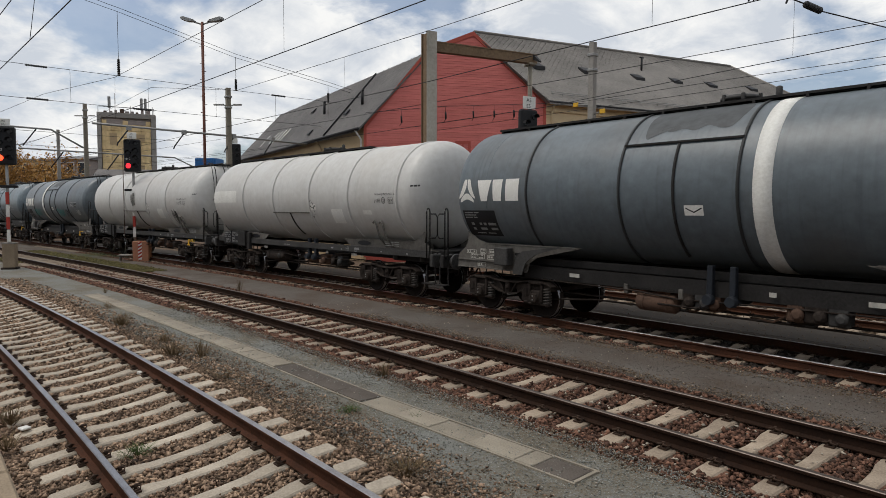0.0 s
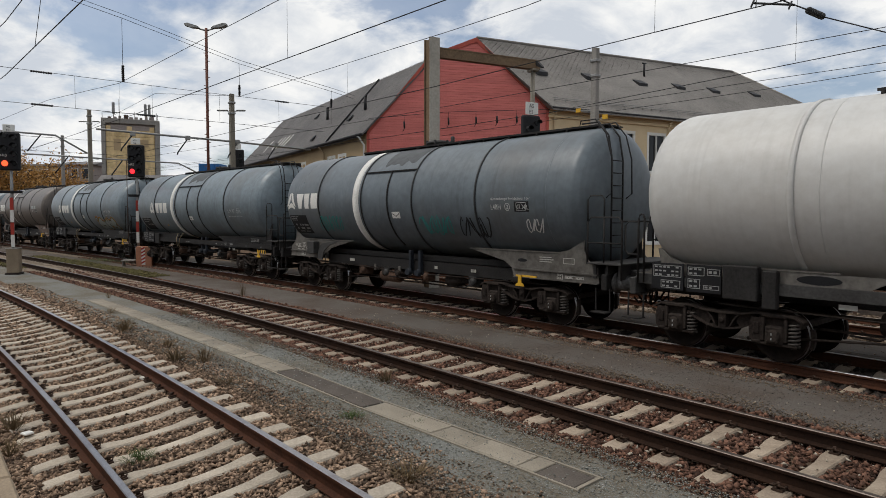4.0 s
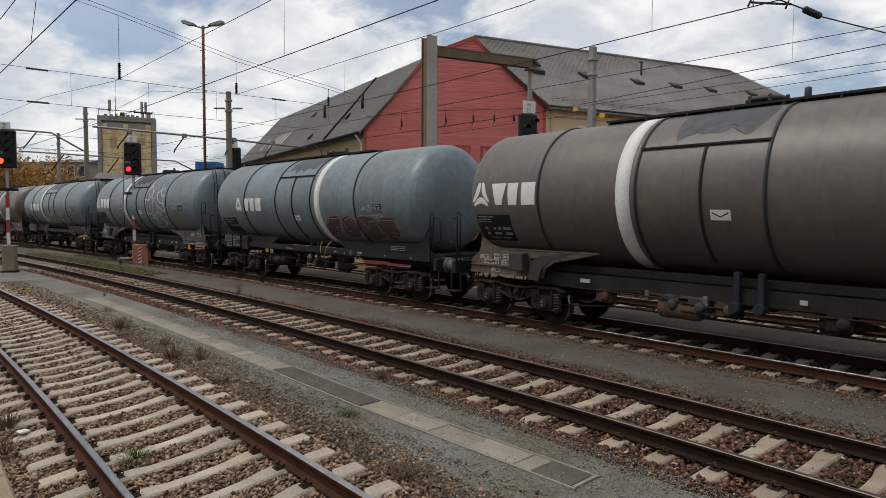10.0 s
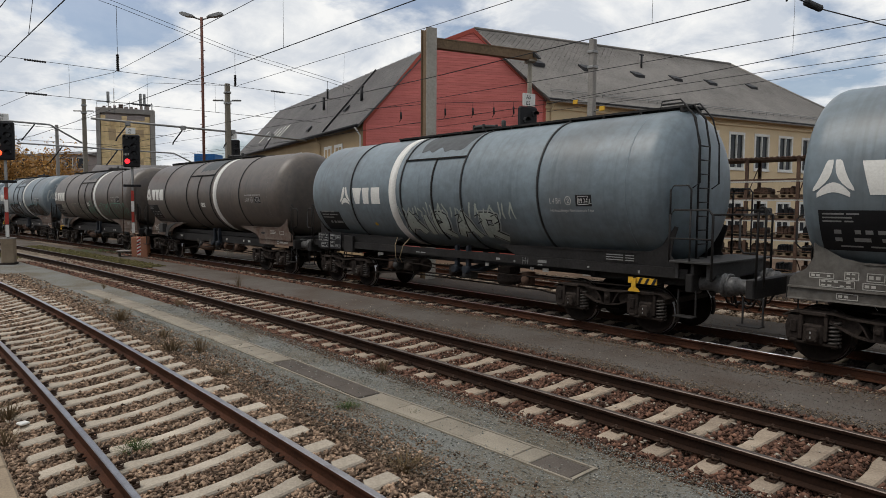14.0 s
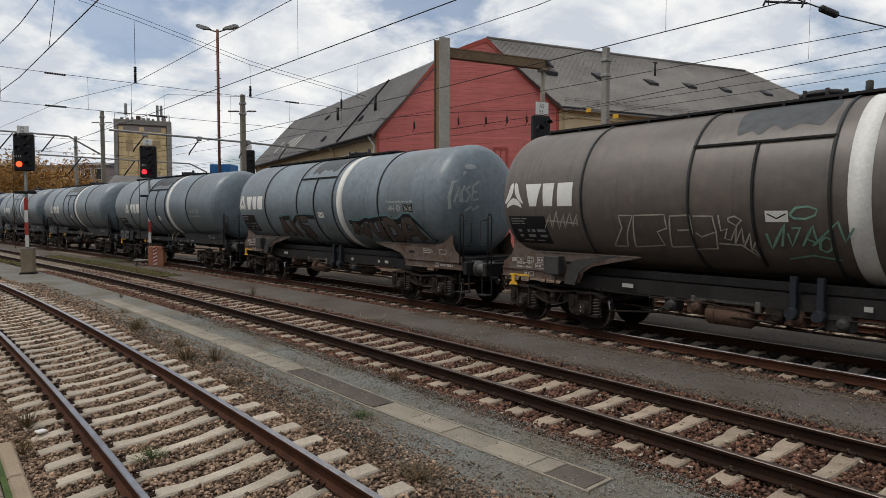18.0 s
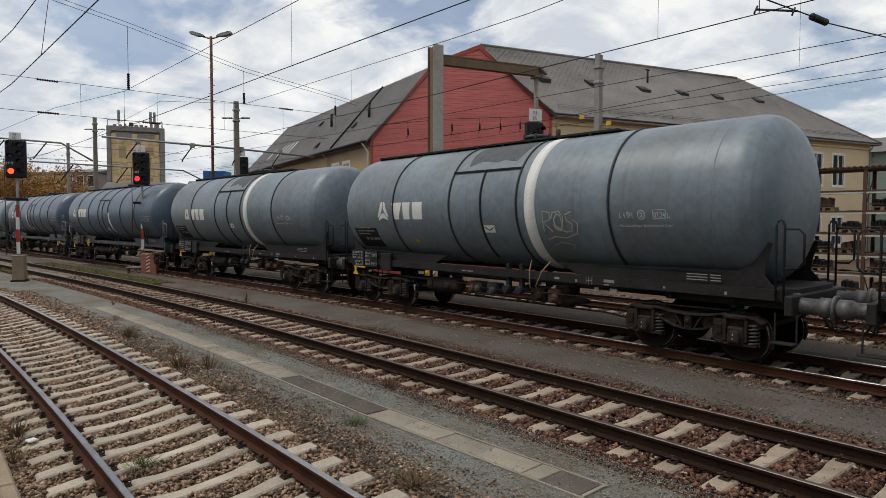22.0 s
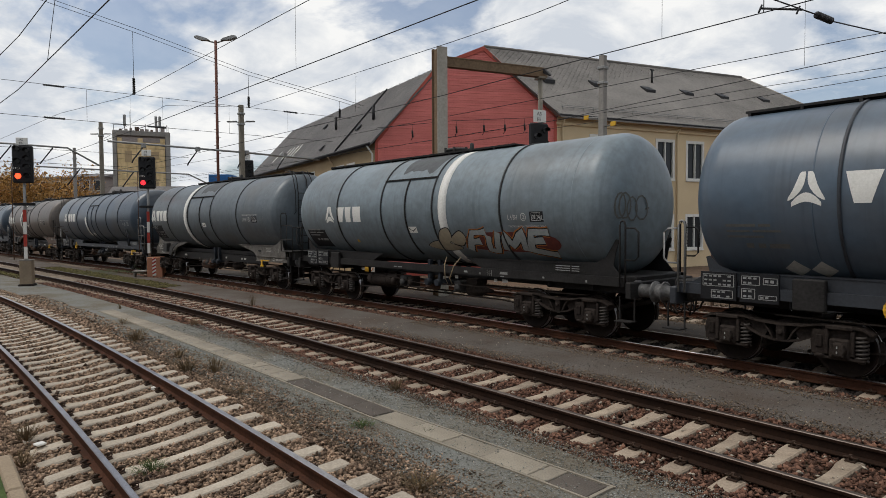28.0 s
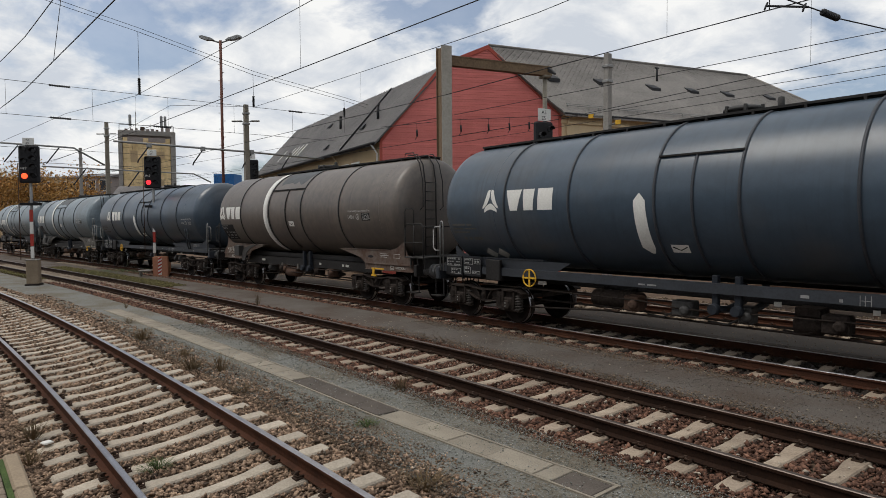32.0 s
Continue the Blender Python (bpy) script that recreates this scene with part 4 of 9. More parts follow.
def post_signal(label, m, lit, name, base):
    t = thing("light_signal", label, "signal", "light signals", m)
    cols = [(-0.17, 1.5), (0.19, 1.42), (-0.17, 0.95), (0.19, 1.07), (0.19, 0.7), (0.19, 0.3)]
    signal_head(t, pose(0, -0.12, 4.42), 0.8, 1.66, cols, (-0.17, 0.3, lit), ("AS", "ES"), name, (0.23, 0.32))
    solid("post", Shape().tube([(0, 0, 0.6), (0, 0, 6.0)], 0.062, 12), M["galv"], t)
    solid("bracket", Shape().box(-0.42, 0.42, -0.12, 0.0, 3.42, 3.54, 0.01), M["black"], t)
    for k in range(4):
        solid("mast_sign", Shape().box(-0.07, 0.07, -0.1, -0.085, 1.05 + 0.55 * k, 1.58 + 0.55 * k), M["red_paint"] if k % 2 else M["white"], t)
    if base == "concrete":
        solid("base", Shape().box(-0.24, 0.24, -0.24, 0.24, -0.1, 0.98, 0.03), M["edge"], t, "tan concrete base block")
        solid("foot", Shape().box(-0.3, 0.3, -0.3, 0.3, -0.3, -0.08, 0.03), M["bogie"], t)
        solid("cap", Shape().box(-0.26, 0.26, -0.26, 0.26, 0.96, 1.01, 0.02), M["concrete"], t)
    else:
        solid("base", Shape().box(-0.05, 0.72, -0.38, 0.3, -0.25, 0.85, 0.03), M["orange_stand"], t, "orange-brown cable cabinet")
        solid("warning_strip", Shape().box(0.22, 0.40, -0.392, -0.382, -0.1, 0.82), M["white"], t)
        for k in range(5):
            solid("stripe", Shape().prism([(0.22, -0.05 + 0.18 * k), (0.40, 0.05 + 0.18 * k), (0.40, 0.14 + 0.18 * k), (0.22, 0.04 + 0.18 * k)], -0.4, -0.394), M["red_paint"], t)
        solid("step", Shape().box(-0.75, -0.1, -0.5, 0.1, 0.1, 0.16, 0.01).box(-0.7, -0.64, -0.4, 0.0, -0.25, 0.1), M["concrete"], t)
    sh = Shape()
    sh.tube([(-0.5, 0.05, 1.0), (-0.5, 0.05, 5.3), (-0.1, 0.05, 5.3)], 0.018, 6)
    solid("conduit", sh, M["rust"], t)
    return t


post_signal("light signal showing red on a striped post and tan block", pose(-33.9, 3.65, 0, 0, 0, 68), M["orange_lamp"], "H13", "concrete")
post_signal("light signal showing red beside an orange-brown cabinet", pose(-35.6, 9.26, 0, 0, 0, 62), M["red_lamp"], "H15", "box")
far_signal = thing("light_signal", "unlit light signal seen over the train", "signal", "light signals", pose(-42.1, 17.3, 0, 0, 0, 62))
signal_head(far_signal, pose(0, 0, 5.2), 0.85, 1.7, [(-0.18, 1.4), (0.2, 1.3), (0.2, 0.9), (0.2, 0.5)], None, ("A5", "E5"), "", (0.24, 0.36))
solid("post", Shape().tube([(0, 0.2, -0.2), (0, 0.2, 6.6)], 0.09, 10), M["galv"], far_signal)

# ---- masts, street lamp and overhead line ----


def mast(x, y, top, w, mat, label, lamps=0):
    t = thing("overhead_mast", label, "mast", "overhead line masts", pose(x, y, 0))
    sh = Shape()
    n = 5
    rows = []
    for k in range(n):
        f = k / (n - 1)
        r = w / 2 * (1.15 - 0.3 * f)
        rows.append([(-r, -r, -0.3 + (top + 0.3) * f), (r, -r, -0.3 + (top + 0.3) * f), (r, r, -0.3 + (top + 0.3) * f), (-r, r, -0.3 + (top + 0.3) * f)])
    sh.put(list(chain(*rows)), [(4 * i + j, 4 * i + (j + 1) % 4, 4 * i + 4 + (j + 1) % 4, 4 * i + 4 + j) for i in range(n - 1) for j in range(4)] + [(0, 3, 2, 1), (4 * n - 4, 4 * n - 3, 4 * n - 2, 4 * n - 1)])
    solid("shaft", sh, mat, t)
    for z in (top - 0.5, top - 1.1):
        solid("collar", Shape().box(-w * 0.62, w * 0.62, -w * 0.62, w * 0.62, z - 0.06, z + 0.06, 0.02), M["galv"], t)
    for sgn in (-1, 1) if lamps else ():
        solid("lamp_head", Shape().box(sgn * 0.28, sgn * 0.78, -0.1, 0.1, top - 0.98, top - 0.9, 0.03).tube([(0, 0, top - 1.0), (sgn * 0.4, 0, top - 0.95)], 0.03, 6), M["galv"], t, at=pose(0, 0, 0, 0, 0, 50))
    return t


mast(-36.0, 14.5, 9.4, 0.27, M["mast"], "grey steel mast with two flat yard lamps", 1)
mast(-58.0, 11.6, 10.9, 0.3, M["mast"], "grey steel mast with two flat yard lamps", 1)
house_mast = mast(-16.0, 21.5, 9.25, 0.26, M["concrete"], "grey concrete mast before the house")
for dx, z in ((-0.82, 6.87), (0.51, 6.46)):
    solid("bracket_arm", Shape().tube([(0, 0, z - 0.1), (dx, 0, z)], 0.025, 6), M["galv"], house_mast)
    solid("yellow_tag", Shape().box(dx - 0.12, dx + 0.12, -0.03, 0.03, z - 0.09, z + 0.09, 0.01), M["yellow"], house_mast)
mast(-75.0, 12.5, 10.5, 0.3, M["concrete"], "distant grey concrete mast")

lamp = thing("street_lamp", "tall rust-brown lamp post with two lamp heads", "street lamp", at=pose(-40.1, 14.6, 0, 0, 0, 50))
solid("post", Shape().tube([(0, 0, -0.3), (0, 0, 7), (0, 0, 14.0)], 0.085, 10), M["lamp_post"], lamp)
sh = Shape()
for k in range(22):
    z = 2.0 + 0.5 * k
    sh.tube([(-0.2 if k % 2 else 0.0, 0, z), (0.0 if k % 2 else 0.2, 0, z)], 0.018, 4)
solid("climbing_rung", sh, M["lamp_post"], lamp)
for sgn in (-1, 1):
    solid("arm", Shape().tube([(0, 0, 13.85), (sgn * 0.5, 0, 14.0)], 0.05, 8), M["galv"], lamp)
    sh = Shape().prism([(sgn * 0.35, 14.0), (sgn * 0.5, 14.12), (sgn * 1.1, 14.3), (sgn * 1.3, 14.26), (sgn * 1.28, 14.16), (sgn * 0.9, 14.02)], -0.17, 0.17)
    solid("lamp_head", sh, M["galv"], lamp, "flat grey lamp head")


def wire(name, pts, r=0.012, label="black overhead wire above the tracks", category="overhead wire"):
    return tagged(solid(name, Shape().tube(pts, r, 5), M["wire"]), label, category)


def line_wire(y0, z, s0=-72.0, s1=22.0, sag=0.0, span=0.0, shift=0.0, r=0.011):
    pts = []
    n = 40
    for i in range(n + 1):
        s = s0 + (s1 - s0) * i / n
        k = ((s - shift) % span) / span if span else 0
        pts.append(along(s, 0.0, y0, z + (sag * (2 * k - 1) ** 2 if span else 0))[0])
    return wire("overhead_wire", pts, r)


def strung(points, height, side, r=0.0095):
    """A wire through two places near the platform, then on along the tracks to the farther masts."""
    (x0, y0), (x1, y1) = points
    d = Vector((x1 - x0, y1 - y0, 0)).normalized()
    start = Vector((x1, y1, height)) + d * 24
    far = [along(s, 0.0, side, height)[0] for s in (-36, -48, -60, -72)]
    return wire("overhead_wire", [start, (x1, y1, height), (x0, y0, height), *[p for p in far if p.x < x0 - 4]], r)


strung(((-17.34, 1.81), (-10.91, 2.05)), 5.6, 2.1)
strung(((-18.14, 1.94), (-16.72, 2.0)), 7.0, 2.2, 0.01)
strung(((-28.94, 6.92), (-15.81, 7.33)), 7.9, 7.0)
strung(((-22.36, 5.8), (-7.85, 6.31)), 5.75, 6.7)
strung(((-12.65, 10.31), (-4.49, 10.19)), 5.75, 11.2)
strung(((-14.04, 16.32), (-4.1, 14.92)), 5.9, 17.4)
strung(((-13.59, 17.18), (-4.9, 17.5)), 6.9, 17.6, 0.01)
strung(((-9.48, 21.33), (-5.89, 21.5)), 6.9, 22.5)
strung(((-9.16, 21.84), (-5.89, 21.6)), 6.7, 23.5)
wire("dropper", [(-14, 1.934, 5.6), (-14, 2.115, 7.0)], 0.006, "thin dropper between two wires", "dropper")
hang = along(-36, 0.0, 2.2, 7.0)[0]
wire("span_hanger", [hang, (-36, hang.y, 7.72)], 0.01, "short hanger below the span", "dropper")
# the sagging carrier over the train
wire("overhead_wire", [along(-72, 0.0, 12.0, 8.2)[0], along(-60, 0.0, 12.0, 7.6)[0], along(-48, 0.0, 12.0, 7.9)[0], along(-36, 0.0, 12.0, 8.9)[0], (-28.39, 11.87, 7.9), (-19.73, 12.19, 7.9), (-13.51, 11.45, 7.5), (-10.57, 11.48, 7.5), (0, 11.4, 7.9), (12, 11.4, 8.6)], 0.0095)
for p, q in (((-12.34, 6.17, 5.75), (-12.34, 6.17, 8.5)), ((-6.35, 10.22, 5.75), (-6.35, 10.22, 7.8)), ((-5.84, 14.96, 5.9), (-5.84, 14.96, 7.6)), ((-19.73, 12.19, 7.9), (-19.73, 12.15, 6.5)), ((-28.94, 6.92, 7.9), (-28.94, 6.9, 6.2))):
    wire("dropper", [p, q], 0.0035, "thin dropper between two wires", "dropper")


def insulator(p, q, label="ribbed black insulator in the overhead line", r=0.055):
    """A ribbed rod between two places."""
    p, q = Vector(p), Vector(q)
    d = q - p
    n = 9
    prof = []
    for k in range(n):
        a = d.length * k / n
        prof += [(a, r * 0.55), (a + d.length / n * 0.4, r), (a + d.length / n * 0.6, r), (a + d.length / n, r * 0.55)]
    sh = Shape().turn(prof, 10, "x")
    m = Matrix.Translation(p) @ d.to_track_quat("X", "Z").to_matrix().to_4x4()
    return tagged(solid("insulator", sh, M["insulator"], at=m), label, "insulator", "insulators of the overhead line")


# cross spans over all the tracks
for x, z in ((-36.0, 9.3), (-36.0, 7.72)):
    wire("cross_span", [(x, y, z + 0.12 * ((y - 9) / 20) ** 2) for y in range(-10, 32, 3)], 0.012, "wire span across the tracks", "overhead wire")
for y, z in ((5.2, 9.28), (5.2, 7.73), (17.6, 9.32), (9.9, 7.72)):
    insulator((-36, y - 0.45, z), (-36, y + 0.45, z))
for d in (0.0, 0.16):
    wire("cross_span", [(-36 + d, y, z + d) for y, z in ((-6, 15.2), (2, 13.8), (8.82, 12.53), (14.98, 11.17), (21.05, 10.36), (26.4, 9.5), (31, 8.9))], 0.013, "sloping span wire across the tracks", "overhead wire")
for y, top, z in ((8.8, 12.5, 10.15), (14.97, 11.2, 9.95), (21.0, 10.4, 9.9)):
    wire("span_hanger", [(-36, y, z), (-36, y, top)], 0.012, "hanger below the sloping span", "dropper")
    insulator((-36, y, 9.3), (-36, y, z), r=0.08)
for k in range(6):
    y = 3.0 + 3.6 * k
    wire("span_hanger", [(-36, y, 7.72), (-36, y, 9.3)], 0.007, "thin hanger between two span wires", "dropper")
wire("cross_span", [(-4.75, 8.2, 6.0), (-4.58, 10.19, 6.0), (-4.43, 11.76, 6.0), (-4.40, 12.4, 6.0), (-3.97, 14.42, 6.0), (-3.2, 18.0, 6.0), (-2.4, 22.0, 6.0)], 0.012, "pull-off wire above the train's track", "overhead wire")
wire("span_hanger", [(-4.58, 10.19, 6.0), (-4.58, 10.191, 5.75)], 0.008, "short hanger from the pull-off wire", "dropper")
bar = thing("overhead_clamp", "dark steady bar clamped beside the overhead wire", "wire clamp")
solid("bar", Shape().tube([(-4.68, 10.3, 5.86), (-4.06, 10.3, 5.68)], 0.018, 6), M["wire"], bar)
for x, z in ((-4.66, 5.855), (-4.1, 5.69)):
    solid("clamp", Shape().tube([(x, 10.3, z + 0.05), (x, 10.2, z - 0.08)], 0.016, 6), M["wire"], bar)
insulator((-4.43, 11.80, 6.0), (-4.40, 12.36, 6.0), r=0.062)
tubes = thing("steady_tube", "grey tube that carries registration arms across tracks", "registration tube", at=pose(-36, 0, 0))
solid("tube", Shape().tube([(0, 7.5, 6.8), (0, 14.5, 6.7), (0, 19.5, 6.55)], 0.055, 8), M["galv"], tubes)
for y in (9.2, 12.0, 14.8, 17.2):
    solid("arm", Shape().tube([(0, y, 6.65), (0.1, y - 0.55, 5.9), (0.1, y - 0.6, 5.75)], 0.035, 6), M["wire"], tubes)
    solid("clamp", Shape().box(-0.09, 0.09, y - 0.12, y + 0.12, 6.58, 6.82, 0.02), M["galv"], tubes)
tubes2 = thing("steady_tube", "grey cranked tube on the farther mast", "registration tube", at=pose(-58, 0, 0))
solid("tube", Shape().tube([(0, 3.0, 8.75), (0, 9.2, 8.66), (0, 11.4, 7.4)], 0.07, 8), M["galv"], tubes2)
solid("tube", Shape().tube([(0, 7.0, 7.1), (0, 18.5, 7.0), (0, 20.0, 6.3)], 0.06, 8), M["galv"], tubes2)
for y in (5.5, 8.2, 10.0, 14.0):
    solid("arm", Shape().tube([(0, y, 8.6 if y < 9 else 7.0), (0.1, y - 0.9, (8.6 if y < 9 else 7.0) - 1.3)], 0.05, 6), M["wire"], tubes2)
for z, y0, y1 in ((8.8, -6, 24), (10.2, -6, 26)):
    wire("cross_span", [(-75, y, z) for y in range(y0, y1, 6)], 0.02, "wire span across the tracks", "overhead wire")

# ---- storage rack between the siding and the house ----
rack = thing("storage_rack", "rusty steel storage rack loaded with coupling parts on pallets", "rack", at=pose(-6.5, 21.0, 0, 0, 0, 6))
POSTS = [-4.08 + 1.45 * k for k in range(7)]
LEVELS = (0.5, 1.1, 1.64, 2.22, 2.85)
for x in POSTS:
    for y in (-0.6, 0.6):
        solid("upright", Shape().box(x - 0.045, x + 0.045, y - 0.045, y + 0.045, -0.25, 4.0), M["rust"], rack)
    solid("cross_brace", Shape().tube([(x, -0.55, 2.9), (x, 0.55, 3.9)], 0.015, 5).tube([(x, 0.55, 0.2), (x, -0.55, 1.1)], 0.015, 5), M["rust"], rack)
for z in (*LEVELS, 3.42):
    for y in (-0.6, 0.6):
        solid("shelf_beam", Shape().box(POSTS[0], POSTS[-1], y - 0.03, y + 0.03, z - 0.06, z), M["rust"], rack)
    solid("edge_strip", Shape().box(POSTS[0], POSTS[-1], -0.645, -0.632, z - 0.1, z - 0.055), M["plate"], rack, "pale strip along the shelf's edge")
    for k in range(18 if z < 3 else 0):
        x = POSTS[0] + 0.06 + 0.483 * k
        solid("shelf_slat", Shape().box(x, x + 0.2, -0.57, 0.57, z, z + 0.012), M["wood"], rack)
sh = Shape().box(POSTS[0] - 0.1, POSTS[-1] + 0.1, -0.66, 0.66, 4.0, 4.05)
for k in range(60):
    x = POSTS[0] - 0.1 + 0.148 * k
    sh.prism([(x, 4.05), (x + 0.11, 4.05), (x + 0.085, 4.085), (x + 0.025, 4.085)], -0.7, 0.7)
solid("top_sheet", sh, M["rust"], rack, "ribbed sheet over the rack's top")
rng = random.Random(8)
for j, z in enumerate(LEVELS):
    for k in range(12):
        if rng.random() < 0.08 or (z > 2.5 and rng.random() < 0.15):
            continue
        w, h = rng.uniform(0.5, 0.62), rng.uniform(0.2, 0.3)
        x = POSTS[0] + 0.38 + 0.725 * k + rng.uniform(-0.04, 0.04)
        m = Matrix.Translation(rack.matrix_basis @ Vector((x, -0.15, z + 0.012))) @ Matrix.Rotation(radians(6 + rng.uniform(-3, 3)), 4, "Z")
        load = thing("loaded_pallet", "pallet stacked with dark steel parts", "pallet", "pallets on the rack", m)
        sh = Shape().box(-w / 2, w / 2, -0.38, 0.4, 0.07, 0.095)
        for a in (-w / 2, -0.04, w / 2 - 0.08):
            sh.box(a, a + 0.08, -0.38, 0.4, 0, 0.07)
        solid("pallet", sh, M["wood"], load)
        # a row of castings, with their upper edges uneven, strapped on the pallet
        sh = Shape()
        n = rng.randint(3, 5)
        c = w * rng.uniform(0.6, 0.85)
        for q in range(n):
            a = -c / 2 + c * q / n
            top = 0.095 + h * rng.uniform(0.75, 1.0)
            sh.box(a, a + c / n * 0.86, -0.36, 0.3, 0.095, top - 0.05, 0.01)
            sh.turn([(-0.37, 0.035), (-0.3, 0.05), (0.25, 0.05), (0.3, 0.03)], 8, "y", (a + c / n * 0.43, 0, top - 0.045))
        tagged(solid("casting_stack", sh, M["rust"] if rng.random() < 0.5 else M["black"], load), kind="stuff")
        sh = Shape().tube([(-w / 2 - 0.02, -0.4, 0.12 + rng.uniform(0, 0.06)), (w / 2 + 0.02, -0.4, 0.12 + rng.uniform(0, 0.06))], 0.018, 6)
        solid("bar", sh, M["rust"], load)
shed = thing("shed", "grey-green boarded shed beyond the house", "shed", at=pose(-19, 60, 0, 0, 0, 12))
solid("wall", Shape().box(0, 16, 0, 8, -0.3, 8.2), M["green_wall"], shed)
solid("roof", Shape().put([(-0.5, -0.5, 8.2), (16.5, -0.5, 8.2), (16.5, 8.5, 8.2), (-0.5, 8.5, 8.2), (-0.5, 4, 9.8), (16.5, 4, 9.8)], [(0, 1, 5, 4), (3, 4, 5, 2), (0, 4, 3), (1, 2, 5), (0, 3, 2, 1)]), M["slate"], shed)
for k in range(17):
    solid("board", Shape().box(0, 16, -0.03, 0, 0.2 + 0.48 * k, 0.64 + 0.48 * k), M["green_wall"], shed)

# ---- distance ----
tower = thing("tower", "tall grain tower with faded yellow panels and grey pillars", "tower", at=pose(-99.6, 25.2, 0, 0, 0, 74) @ Matrix.Scale(0.85, 4, (1, 0, 0)))
solid("body", Shape().box(-4.1, 4.1, -0.05, 8, -0.3, 15.4), M["far_wall"], tower)
for i in range(5):
    for j in range(9):
        solid("panel", Shape().box(-3.72 + 1.48 * i, -3.72 + 1.48 * i + 1.45, -0.3, -0.05, 1.6 + 1.5 * j, 1.6 + 1.5 * j + 1.47, 0.02), M["yellow_wall"], tower)
for x0, x1 in ((-4.4, -3.78), (3.72, 4.5)):
    solid("pillar", Shape().box(x0, x1, -0.55, 8, -0.3, 16.0, 0.03), M["concrete"], tower)
solid("parapet", Shape().box(-4.4, 4.4, -0.5, 8, 15.4, 16.1, 0.04), M["concrete"], tower)
rng = random.Random(4)
for k in range(9):
    x = -3.4 + 0.8 * k
    solid("roof_unit", Shape().box(x, x + rng.uniform(0.35, 0.7), -0.2, 0.8, 16.1, 16.1 + rng.uniform(0.2, 0.7), 0.03), M["far_wall"] if k % 3 else M["rust"], tower)
solid("upper_opening", Shape().box(-3.0, -0.6, -0.33, -0.305, 14.2, 15.2).box(0.2, 2.9, -0.33, -0.305, 14.5, 15.15), M["far_wall"], tower, "weathered opening below the parapet")
for x, z, w, h in ((-2.6, 11.6, 1.1, 1.6), (-0.4, 9.4, 0.8, 1.2), (1.4, 12.2, 1.3, 1.0), (1.9, 7.4, 0.7, 1.5)):
    solid("bare_patch", Shape().box(x, x + w, -0.31, -0.302, z, z + h), M["ochre"], tower, "patch of bare render")
for x in (-2.6, 2.3, 2.9):
    solid("antenna", Shape().tube([(x, 1, 16), (x, 1, 18.6)], 0.06, 6).box(x - 0.22, x + 0.22, 0.7, 1.0, 16.9, 18.5, 0.03), M["galv"], tower)
for x in (-1.8, 0.6, 4.0):
    solid("aerial_mast", Shape().tube([(x, 2, 16), (x, 2, 19.2 if x < 0 else 17.5)], 0.05, 6), M["galv"], tower)
solid("roof_rail", Shape().tube([(-4.2, -0.3, 16.9), (4.2, -0.3, 16.9)], 0.04, 5).tube([(-4.2, -0.3, 16.1), (-4.2, -0.3, 16.9)], 0.04, 5).tube([(4.2, -0.3, 16.1), (4.2, -0.3, 16.9)], 0.04, 5), M["wire"], tower)


def far_house(label, x, y, turn, w, d, h, ridge, wall, roof, storeys, bays):
    t = thing("house", label, "house", "distant buildings", pose(x, y, 0, 0, 0, turn))
    solid("wall", Shape().box(0, w, 0, d, -0.3, h), wall, t)
    if ridge:
        solid("roof", Shape().put([(-0.4, -0.4, h), (w + 0.4, -0.4, h), (w + 0.4, d + 0.4, h), (-0.4, d + 0.4, h), (-0.4, d / 2, h + ridge), (w + 0.4, d / 2, h + ridge)], [(0, 1, 5, 4), (3, 4, 5, 2), (0, 4, 3), (1, 2, 5), (0, 3, 2, 1)]), roof, t)
    else:
        solid("roof", Shape().box(-0.3, w + 0.3, -0.3, d + 0.3, h, h + 0.35), roof, t)
    for i in range(bays):
        for j in range(storeys):
            a = w * (i + 0.5) / bays
            zz = h * (j + 0.35) / storeys
            win = part("window", tidy(Shape().box(a - 0.62, a + 0.62, -0.06, -0.01, zz - 0.1, zz + h / storeys * 0.5).mesh("window_frame", M["white_dirty"])), t)
            solid("pane", Shape().box(a - 0.5, a + 0.5, -0.08, -0.065, zz, zz + h / storeys * 0.5 - 0.1), M["glass"], win)
    return t


far_house("long yellow-brown building across the yard", -152, 6, 52, 34, 12, 11.5, 0, M["ochre"], M["concrete"], 3, 12)
far_house("grey concrete block in the distance", -127, 20.5, 50, 5.5, 8, 11.0, 0.8, M["far_wall"], M["slate"], 3, 3)
far_house("low grey house with a pitched roof", -92, 18, 52, 9, 9, 4.6, 3.2, M["far_wall"], M["slate"], 1, 4)
far_house("grey roofed shed behind the tower", -86, 27, 50, 9, 8, 5.0, 3.0, M["concrete"], M["slate"], 1, 3)
tarp = thing("blue_container", "blue steel container behind the yard", "container", at=pose(-70.6, 25.6, 0, 0, 0, 48))
solid("body", Shape().box(-1.0, 1.3, 0, 2.4, 6.7, 8.1, 0.03), M["blue"], tarp)
for k in range(8):
    solid("rib", Shape().box(-0.92 + 0.27 * k, -0.82 + 0.27 * k, -0.04, 0.0, 6.8, 8.0), M["blue"], tarp)
solid("plinth", Shape().box(-1.3, 1.6, 0, 2.5, -0.3, 6.7), M["concrete"], tarp)


